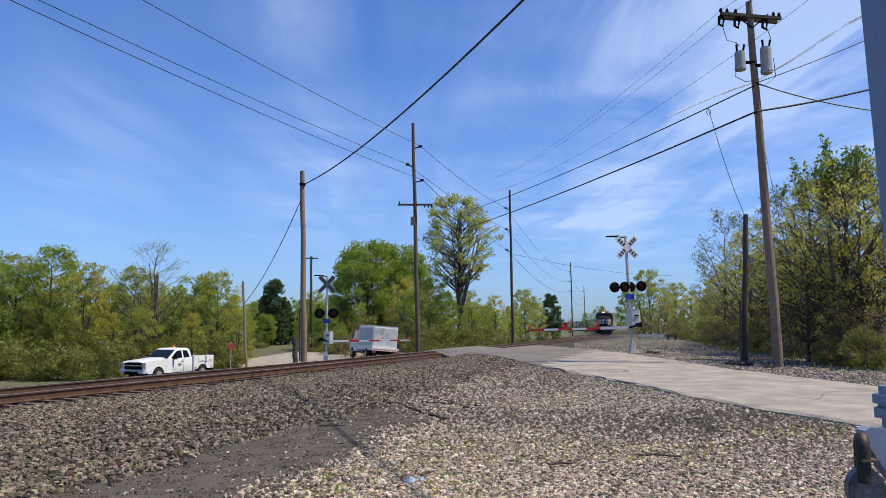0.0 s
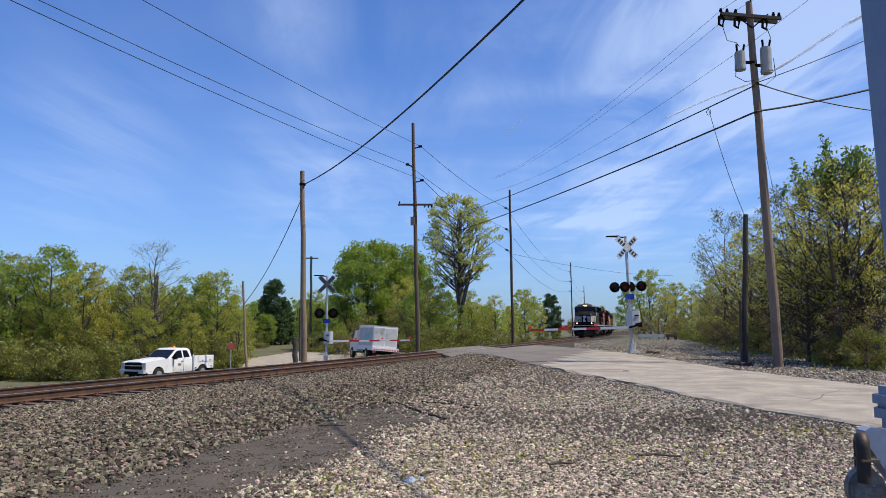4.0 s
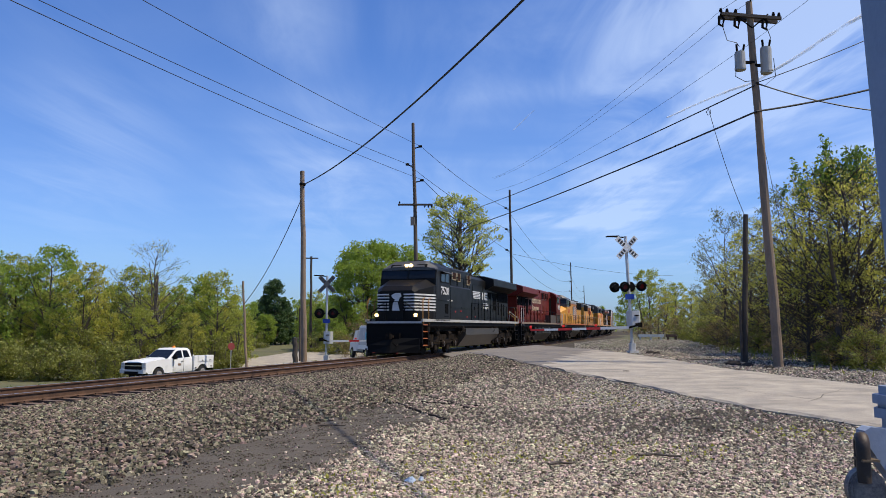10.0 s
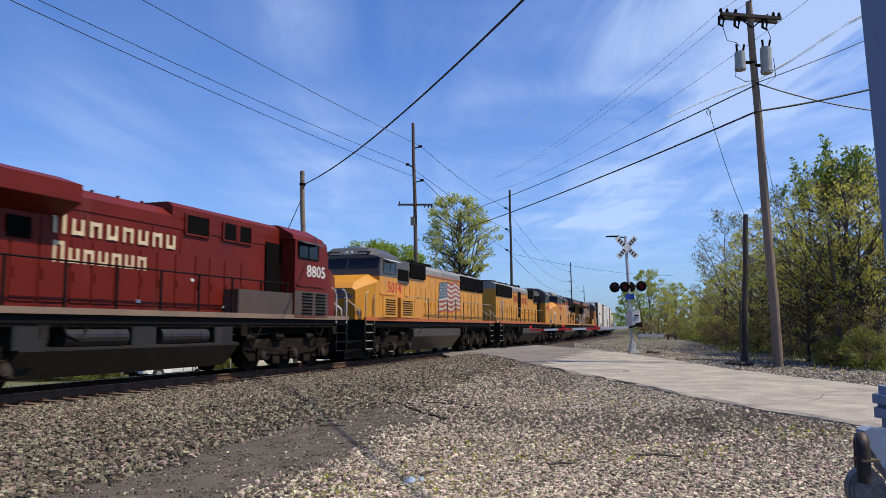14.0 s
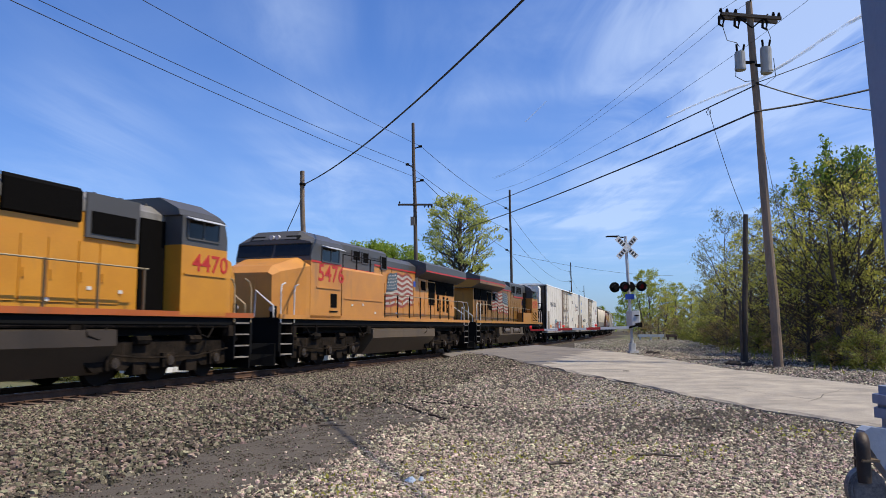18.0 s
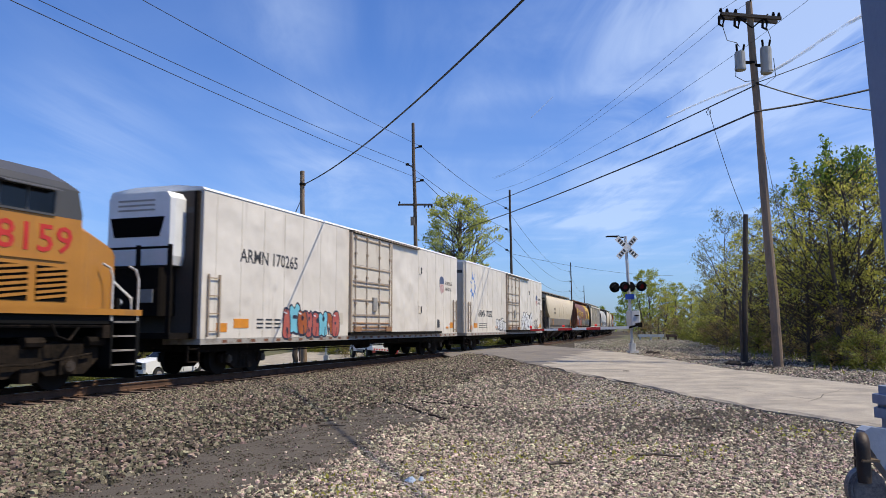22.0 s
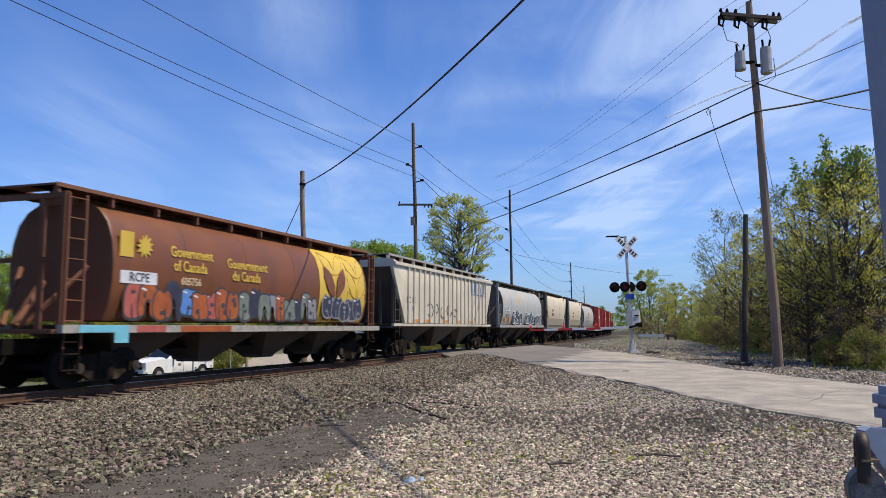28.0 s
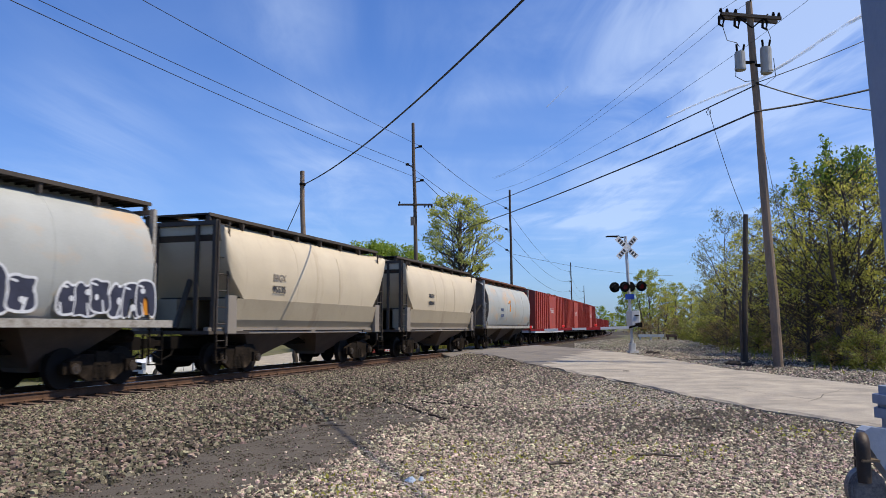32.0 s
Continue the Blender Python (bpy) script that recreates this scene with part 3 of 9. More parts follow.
# ---- overhead lines, poles ----
def wire(name, a, b, sag, r, label, n=16, material="wire"):
    a, b = Vector(a), Vector(b)
    bm = bmesh.new()
    tube(bm, [a.lerp(b, k / n) - Vector((0, 0, sag * 4 * (k / n) * (1 - k / n))) for k in range(n + 1)], r, 5)
    return tagged(part(name, bm, M[material]), label, "wire")


def pole(base, top, r0, r1, label, material="pole", name="utility_pole"):
    """A leaning wooden pole, slightly crooked."""
    base, top = Vector(base), Vector(top)
    ob = thing(name, Matrix.Translation(base), label, "pole")
    d = top - base
    bm = bmesh.new()
    tube(bm, [Vector((0, 0, -0.4))] + [d * k / 6 + Vector((0.02 * math.sin(k * 2.1), 0.02 * math.cos(k * 1.7), 0)) for k in range(1, 6)] + [d], r0, 12, r1)
    part("shaft", bm, M[material], ob)
    return ob


def at_pole(ob, name, bm, material, label=""):
    """A part given in world places, put under a pole."""
    bmesh.ops.translate(bm, verts=bm.verts, vec=-Vector(ob.matrix_basis.translation))
    return part(name, bm, M[material], ob, label)


def insulator(ob, p, h=0.16):
    bm = bmesh.new()
    p = Vector(p)
    tube(bm, [p, p + Vector((0, 0, h * 0.4))], 0.025, 6)
    for k in range(3):
        disc(bm, p + Vector((0, 0, h * (0.4 + 0.22 * k))), (0, 0, 1), 0.055 - 0.008 * k, 0.018, 8)
    at_pole(ob, "insulator", bm, "dark")


def build_poles():
    # transformer pole on the lot's edge
    p = pole((10.44, 24.1, gz(10.44, 24.1)), (9.98, 24.1, 11.87), 0.155, 0.10, "tall leaning wooden pole with crossarm and two transformers")
    bm = bmesh.new()
    loft(bm, [[(9.02, 24.0 - o, 11.36 + e), (9.02, 24.1 - o, 11.36 + e), (9.02, 24.1 - o, 11.46 + e), (9.02, 24.0 - o, 11.46 + e)] if k == 0 else
              [(10.94, 24.0 - o, 11.20 + e), (10.94, 24.1 - o, 11.20 + e), (10.94, 24.1 - o, 11.30 + e), (10.94, 24.0 - o, 11.30 + e)] for k, (o, e) in enumerate(((0.1, 0), (0.1, 0)))])
    loft(bm, [[(9.02, 24.2, 11.36), (9.02, 24.3, 11.36), (9.02, 24.3, 11.46), (9.02, 24.2, 11.46)], [(10.94, 24.2, 11.20), (10.94, 24.3, 11.20), (10.94, 24.3, 11.30), (10.94, 24.2, 11.30)]])
    at_pole(p, "crossarm", bm, "pole_dark")
    bm = bmesh.new()
    for sg in (-1, 1):
        tube(bm, [(10.0 + sg * 0.55, 24.0, 11.42), (10.02, 24.0, 10.95)], 0.022, 5)
    at_pole(p, "brace", bm, "dark")
    for x in (9.02, 9.22, 9.5, 10.0, 10.72, 10.9):
        insulator(p, (x, 24.0, 11.46 - (x - 9) * 0.08 if x != 10.0 else 11.86))
    for x, z in ((9.02, 11.0), (9.52, 10.95), (10.42, 10.9)):
        bm = bmesh.new()
        tube(bm, [(x, 24.0, z + 0.42), (x - 0.07, 23.95, z + 0.30), (x - 0.1, 23.93, z + 0.05), (x + 0.02, 23.95, z - 0.02), (x + 0.08, 23.97, z + 0.22), (x, 24.0, z + 0.40)], 0.042, 6)
        at_pole(p, "fuse_cutout", bm, "dark")
    for x, z0, h, r in ((9.56, 9.52, 0.55, 0.165), (10.40, 9.42, 0.80, 0.175)):
        bm = bmesh.new()
        tube(bm, [(x, 23.95, z0), (x, 23.95, z0 + 0.04), (x, 23.95, z0 + h * 0.45), (x, 23.95, z0 + h)], r, 18)
        disc(bm, (x, 23.95, z0 + h + 0.03), (0, 0, 1), r * 0.92, 0.03, 18)
        disc(bm, (x, 23.95, z0 + h * 0.1), (0, 0, 1), r + 0.012, 0.02, 18)
        t = at_pole(p, "transformer", bm, "can_grey", "grey can transformer")
        bm = bmesh.new()
        for dx in (-0.08, 0.09):
            tube(bm, [(x + dx, 23.95, z0 + h), (x + dx * 1.5, 23.9, z0 + h + 0.3)], 0.035, 6)
        bmesh.ops.translate(bm, verts=bm.verts, vec=-Vector(p.matrix_basis.translation))
        part("bushing", bm, M["dark"], t)
        bm = bmesh.new()
        box(bm, min(x, 10.05), max(x, 10.05), 23.98, 24.06, z0 + 0.25, z0 + 0.33)
        at_pole(p, "bracket", bm, "dark")
    for run in ([(9.05, 23.95, 10.95), (9.15, 23.9, 10.5), (9.45, 23.9, 10.42), (9.55, 23.93, 10.3)], [(9.42, 23.9, 9.9), (9.38, 23.9, 9.3), (9.7, 23.95, 9.15), (10.0, 24.0, 9.2)],
                [(10.62, 23.9, 9.9), (10.66, 23.9, 9.3), (10.3, 23.95, 9.0), (10.05, 24.0, 9.1)], [(10.45, 23.9, 10.9), (10.55, 23.9, 10.6), (10.5, 23.92, 10.4)]):
        bm = bmesh.new()
        tube(bm, run, 0.012, 5)
        at_pole(p, "jumper_wire", bm, "wire")
    # short dark pole with a service drop
    sp = pole((10.11, 26, gz(10.11, 26)), (10.36, 26, 5.14), 0.10, 0.085, "short dark creosoted wooden pole", "pole_dark")
    bm = bmesh.new()
    box(bm, 9.98, 10.04, 25.88, 25.96, 0.2, 2.2)
    at_pole(sp, "conduit", bm, "pole_dark")
    # pole beyond the track where the heavy cable ends
    lp = pole((-7.17, 40, gz(-7.17, 40)), (-7.45, 40, 9.54), 0.16, 0.12, "bare brown wooden pole with cable clamp")
    bm = bmesh.new()
    disc(bm, (-7.4, 39.9, 8.81), (0, 0, 1), 0.17, 0.05, 10)
    at_pole(lp, "clamp", bm, "dark")
    pole((-7.25, 38, gz(-7.25, 38)), (-7.28, 38, 0.8), 0.13, 0.13, "short weathered post stump", "pole_dark", "post")
    # line of tall poles following the track
    line = []
    for k, (x, y, tx) in enumerate(((-1.61, 50.0, -2.0), (6.8, 75.0, 6.6), (26.9, 160.0, 26.7), (46.2, 250.0, 45.9), (-27.5, -22.0, -27.5))):
        q = pole((x, y, gz(x, y)), (tx, y, 14.85), 0.15, 0.10, "tall slim wooden pole carrying high wires along the track", "pole_dark" if k else "pole_brown")
        line.append(q)
        arms = ((0.52, 13.24), (-0.50, 12.02), (0.60, 10.96)) if k == 0 else ((-0.5, 13.01), (-0.5, 10.93), (-0.5, 8.86))
        for dx, z in arms:
            bm = bmesh.new()
            xx = x + (tx - x) * z / 14.85
            tube(bm, [(xx, y, z - 0.12), (xx + dx, y - 0.02, z)], 0.05, 6, 0.03)
            disc(bm, (xx + dx * 0.85, y - 0.02, z + 0.02), (1, 0, 0), 0.085, 0.12, 8)
            at_pole(q, "standoff_arm", bm, "dark")
    p2 = line[0]
    bm = bmesh.new()
    box(bm, -2.95, -0.68, 49.75, 49.87, 9.26, 9.38)
    at_pole(p2, "crossarm", bm, "pole_dark")
    for x in (-2.85, -1.2, -0.95, -0.75):
        insulator(p2, (x, 49.8, 9.38 if x < -2 else 9.12))
    bm = bmesh.new()
    box(bm, -2.12, -1.86, 49.62, 49.85, 7.95, 8.5, 0.03)
    at_pole(p2, "equipment_box", bm, "grey_back")
    # small poles farther off
    a = pole((-12.64, 50, gz(-12.64, 50)), (-13.04, 50, 4.3), 0.09, 0.07, "slim pale wooden pole")
    b = pole((-13.7, 80, gz(-13.7, 80)), (-13.78, 80, 8.7), 0.14, 0.11, "far wooden pole with a crossarm", "pole_dark")
    bm = bmesh.new()
    box(bm, -14.5, -13.05, 79.9, 80.0, 8.45, 8.57)
    at_pole(b, "crossarm", bm, "pole_dark")
    pole((-23.1, 62, gz(-23.1, 62)), (-23.14, 62, 5.5), 0.16, 0.13, "bare pole among the trees", "pole_dark")
    pole((-12.2, 66, gz(-12.2, 66)), (-12.25, 66, 3.0), 0.10, 0.1, "dark wooden pole behind the crossing", "pole_dark")
    # wires along the line
    w3 = [((-1.46, 50, 13.26), (6.25, 75, 13.05)), ((-2.32, 50, 12.05), (6.23, 75, 10.97)), ((-1.34, 50, 11.0), (6.27, 75, 8.9))]
    far = [(26.3, 160, 13.0), (26.3, 160, 10.9), (26.3, 160, 8.9)]
    back = [(-26.2, -22, 13.0), (-27.2, -22, 11.75), (-26.2, -22, 11.2)]
    for (m, n), f, bk in zip(w3, far, back):
        wire("overhead_wire", m, n, 0.35, 0.017, "thin overhead wire between tall poles")
        wire("overhead_wire", n, f, 1.6, 0.017, "thin sagging overhead wire beside the track")
        wire("overhead_wire", bk, m, 1.0, 0.014, "long overhead wire along the track")
    for k in range(3):
        wire("overhead_wire", far[k], (45.6, 250, 13.0 - 2.1 * k), 1.5, 0.02, "thin far overhead wire")
    # heavy cable overhead from the far pole towards the lot
    wire("overhead_cable", (-7.32, 39.9, 8.81), (6.5, 1.3, 8.8), 1, 0.028, "thick black cable crossing above the track", 24)
    wire("guy_wire", (-7.35, 40, 8.35), (-12.95, 50, 2.8), 0.55, 0.022, "slack cable from pole to slim pole")
    # cables across the track to the transformer pole
    pole((1.5, 66.0, gz(1.5, 66.0)), (1.5, 66.0, 11.4), 0.16, 0.12, "wooden pole hidden behind the tall tree")
    wire("overhead_cable", (1.5, 65.9, 9.7), (10.03, 23.95, 8.17), 0.2, 0.032, "thick black cable crossing above the track")
    wire("overhead_cable", (10.03, 23.95, 8.17), (15.5, 23.0, 9.24), 0.12, 0.032, "thick black cable beyond the pole")
    wire("overhead_wire", (1.5, 65.9, 11.15), (10.0, 23.95, 9.02), 0.3, 0.022, "twisted service wire crossing the track")
    wire("overhead_wire", (10.03, 23.95, 9.1), (16.2, 24.0, 11.7), 0.1, 0.014, "thin wire beyond the pole")
    wire("overhead_wire", (10.05, 23.95, 9.1), (16.2, 24.0, 8.1), 0.3, 0.022, "twisted service wire beyond the pole")
    wire("service_drop", (9.45, 26.65, 9.02), (10.33, 26, 5.1), 0.25, 0.011, "thin slack drop wire to the short pole")
    bm = bmesh.new()
    tube(bm, [(9.45, 26.65, 9.05), (9.36, 26.65, 8.92), (9.42, 26.65, 8.80), (9.52, 26.65, 8.86), (9.50, 26.65, 9.02)], 0.014, 5)
    tagged(part("splice_loop", bm, M["wire"]), "small black loop of wire hanging at a splice", "wire")
    for x, z in ((9.05, 11.58), (9.5, 11.54), (9.95, 10.45)):
        wire("overhead_wire", (x, 24.05, z), (1.6 + 0.3 * x, 66.0, z + 2.7), 0.7, 0.006, "very thin high wire")
        wire("overhead_wire", (x, 24.05, z), (x + 9, -10.0, 17.0 if z < 11 else 13.5), 0.6, 0.006, "very thin high wire")
    wire("guy_wire", (10.1, 24.1, 8.1), (12.6, 26.6, gz(12.6, 26.6)), 0.0, 0.008, "thin steel guy wire")
    wire("overhead_wire", (6.3, 75, 8.6), (36.0, 120.0, 9.4), 0.6, 0.016, "thin slack wire to the side")


build_poles()


# ---- crossing signals ----
def build_signal(base, label, arm_dir, arm_len, face, wide, scale=1.0, arm_z=1.10, blade="white"):
    """Mast with crossbuck, paired flashing lamps, gate motor and lowered striped arm. face: the way the crossbuck looks."""
    sg = thing("crossing_signal", pose(base[0], base[1], base[2], 0, -2.3 if wide else 0, math.degrees(math.atan2(face[0], -face[1]))), label, "crossing signal", "crossing signals")
    inv = Matrix.Rotation(math.atan2(face[0], -face[1]), 4, "Z").inverted()
    top = 5.05 * scale
    bm = bmesh.new()
    tube(bm, [(0, 0, 0.3), (0, 0, top)], 0.065, 12)
    mast = part("mast", bm, M["alum"], sg)
    bm = bmesh.new()
    box(bm, -0.2, 0.2, -0.2, 0.2, 0.0, 0.10)
    box(bm, -0.13, 0.13, -0.13, 0.13, 0.10, 0.42, 0.04)
    part("mast_base", bm, M["alum"], sg)
    bm = bmesh.new()
    box(bm, -0.3, 0.3, -0.3, 0.3, -0.3, 0.02)
    part("foundation", bm, M["road"], sg)
    zc = 4.55 * scale
    for k, an in enumerate((45, -45)):
        bm = bmesh.new()
        box(bm, -0.61, 0.61, -0.012, 0.012, -0.115, 0.115)
        part("crossbuck_blade", bm, M[blade], sg, "weathered white blade with bars of lettering", m=Matrix.Translation((0, -0.09 - 0.02 * k, zc)) @ Matrix.Rotation(radians(an), 4, "Y"))
        for j in range(8):
            if abs(j - 3.5) > 0.6:
                bm = bmesh.new()
                box(bm, -0.50 + j * 0.135, -0.42 + j * 0.135, -0.017, -0.012, -0.075, 0.075)
                part("lettering_bar", bm, M["ink"], sg, m=Matrix.Translation((0, -0.09 - 0.02 * k, zc)) @ Matrix.Rotation(radians(an), 4, "Y"))
    bm = bmesh.new()
    tube(bm, [(0, 0, top - 0.05), (-0.55, 0.2, top + 0.02)], 0.03, 6)
    box(bm, -0.8, -0.25, 0.05, 0.25, top, top + 0.05)
    part("bell_bracket", bm, M["dark"], sg)
    zl = 2.85 * scale
    bm = bmesh.new()
    tube(bm, [(-0.75, 0, zl), (0.75, 0, zl)], 0.04, 8)
    part("lamp_crossarm", bm, M["black"], sg)
    spots = ((-0.21, -1), (0.53, -1), (-0.58, 1), (0.12, 1)) if wide else ((-0.40, -1), (0.40, -1))
    for x, d in spots:
        bm = bmesh.new()
        disc(bm, (x, d * 0.12, zl), (0, 1, 0), 0.225 if wide else 0.29, 0.015, 24)
        l = part("lamp_background", bm, M["black"], sg, "round black lamp backing")
        bm = bmesh.new()
        tube(bm, [(x, d * 0.10, zl), (x, -d * 0.06, zl)], 0.13, 14, 0.1)
        for j in range(9):
            an = math.pi * (j / 8)
            tube(bm, [(x + 0.14 * math.cos(an), d * 0.13, zl + 0.14 * math.sin(an)), (x + 0.14 * math.cos(an), d * 0.36, zl + 0.12 * math.sin(an))], 0.028, 4)
        part("lamp_hood", bm, M["black"], l)
        bm = bmesh.new()
        disc(bm, (x, d * 0.15, zl), (0, 1, 0), 0.115, 0.012, 16)
        part("lens", bm, M["lens_red"], l, "dark red signal lens")
    bm = bmesh.new()
    box(bm, -0.2, 0.2, -0.09, -0.07, zl - 0.55, zl - 0.32)
    part("sign_plate", bm, M["blue"], sg, "small blue notice plate")
    # gate motor, counterweight, arm
    am = inv.to_3x3() @ Vector((arm_dir[0], arm_dir[1], 0)).normalized()
    bm = bmesh.new()
    box(bm, -0.10, 0.33, -0.32, 0.30, 1.10 * scale, 1.80 * scale, 0.06)
    g = part("gate_motor", bm, M["alum"], sg, "silver gate motor case")
    for z in (1.25, 1.6):
        bm = bmesh.new()
        tube(bm, [(0.06, -0.34, z * scale), (0.24, -0.34, z * scale)], 0.03, 6)
        part("motor_latch", bm, M["dark"], g)
    z = arm_z
    a0, a1 = am * 0.2 + Vector((0, -0.3, z)), am * arm_len + Vector((0, -0.3, z + 0.05))
    side = Vector((-am.y, am.x, 0)) * 0.025
    n = int(arm_len / 0.55)
    for k in range(n):
        p, q = a0.lerp(a1, k / n), a0.lerp(a1, (k + 1) / n)
        hgt = Vector((0, 0, 0.058 - 0.02 * k / n))
        bm = bmesh.new()
        loft(bm, [[c - side - hgt, c + side - hgt, c + side + hgt, c - side + hgt] for c in (p, q)])
        part("arm_stripe", bm, M["white" if k % 2 or k < n * 0.25 else "red"], g)
    for f in (0.995, 0.66, 0.33):
        bm = bmesh.new()
        c = a0.lerp(a1, f) + Vector((0, 0, 0.13))
        disc(bm, c, am, 0.065 if f > 0.9 else 0.045, 0.05, 10)
        part("arm_lamp", bm, M["lens_lit"], g, "red lamp on the gate arm")
    bm = bmesh.new()
    w = -am * 0.22 + Vector((0, -0.3, z + 0.1))
    tube(bm, [a0, w], 0.05, 6)
    for o in (-0.16, 0.16):
        box(bm, w.x - 0.08, w.x + 0.08, w.y + o - 0.04, w.y + o + 0.04, w.z - 0.10, w.z + 0.10)
    part("counterweight", bm, M["dark"], g)
    return sg


M["lens_red"] = mat("dark_red_lens", (0.12, 0.006, 0.008), 0.2, scale=3, bump=0)
M["lens_lit"] = glow("red_arm_lamp", (0.7, 0.02, 0.015), 0.25)
build_signal((8.14, 33.2, gz(8.14, 33.2)), "silver crossing signal with lowered striped gate beside the road", (-0.93, 0.12), 4.38, (0.12, -0.99), True)
build_signal((-6.64, 44.0, gz(-6.64, 44.0)), "crossing signal beyond the track with lowered striped gate", (0.98, 0.05), 4.8, (-0.1, -0.99), False, 0.98, 1.22, "grey_back")


# ---- trees ----
M["leaf_spring"] = leaf_mat("spring_leaves", (0.28, 0.33, 0.04), (0.49, 0.50, 0.09), 0.62)
M["leaf_pale"] = leaf_mat("pale_young_leaves", (0.34, 0.38, 0.09), (0.56, 0.58, 0.17), 0.65)
M["leaf_olive"] = leaf_mat("olive_spring_leaves", (0.37, 0.37, 0.05), (0.61, 0.57, 0.12), 0.70)
M["leaf_green"] = leaf_mat("green_leaves", (0.20, 0.29, 0.035), (0.36, 0.45, 0.075), 0.62)
M["leaf_under"] = leaf_mat("undergrowth_leaves", (0.16, 0.18, 0.03), (0.30, 0.30, 0.06), 0.5)
M["leaf_grey"] = leaf_mat("grey_green_leaves", (0.17, 0.20, 0.09), (0.30, 0.33, 0.17), 0.5)
M["leaf_shoot"] = leaf_mat("dark_shoot_leaves", (0.09, 0.16, 0.03), (0.24, 0.33, 0.06), 0.5)
M["leaf_dark"] = leaf_mat("dark_leaves", (0.035, 0.075, 0.02), (0.075, 0.13, 0.035), 0.3)
M["leaf_brown"] = leaf_mat("brown_buds", (0.22, 0.15, 0.055), (0.34, 0.25, 0.09))


def leaves_mesh(name, centres, radii, per, size, material, seed, flat=0.75):
    """Clumps of small leaf blades, each blade its own crooked quad."""
    rng = np.random.default_rng(seed)
    c = np.repeat(np.asarray(centres, float), per, 0)
    r = np.repeat(np.asarray(radii, float), per)
    n = len(c)
    d = rng.normal(size=(n, 3))
    d /= np.linalg.norm(d, axis=1)[:, None]
    pos = c + d * (r * rng.random(n) ** 0.45)[:, None] * np.array([1, 1, flat])
    u = rng.normal(size=(n, 3))
    u /= np.linalg.norm(u, axis=1)[:, None]
    w = np.cross(u, rng.normal(size=(n, 3)))
    w /= np.linalg.norm(w, axis=1)[:, None]
    s = size * rng.uniform(0.55, 1.25, n)[:, None]
    v = np.stack([pos - u * s * 0.55, pos + w * s * 0.30 + np.cross(u, w) * s * 0.08, pos + u * s * 0.6, pos - w * s * 0.30], 1).reshape(-1)
    me = bpy.data.meshes.new(name)
    me.vertices.add(4 * n)
    me.vertices.foreach_set("co", v.astype(np.float32))
    me.loops.add(4 * n)
    me.loops.foreach_set("vertex_index", np.arange(4 * n, dtype=np.int32))
    me.polygons.add(n)
    me.polygons.foreach_set("loop_start", np.arange(0, 4 * n, 4, dtype=np.int32))
    me.update(calc_edges=True)
    me.materials.append(M[material])
    return me


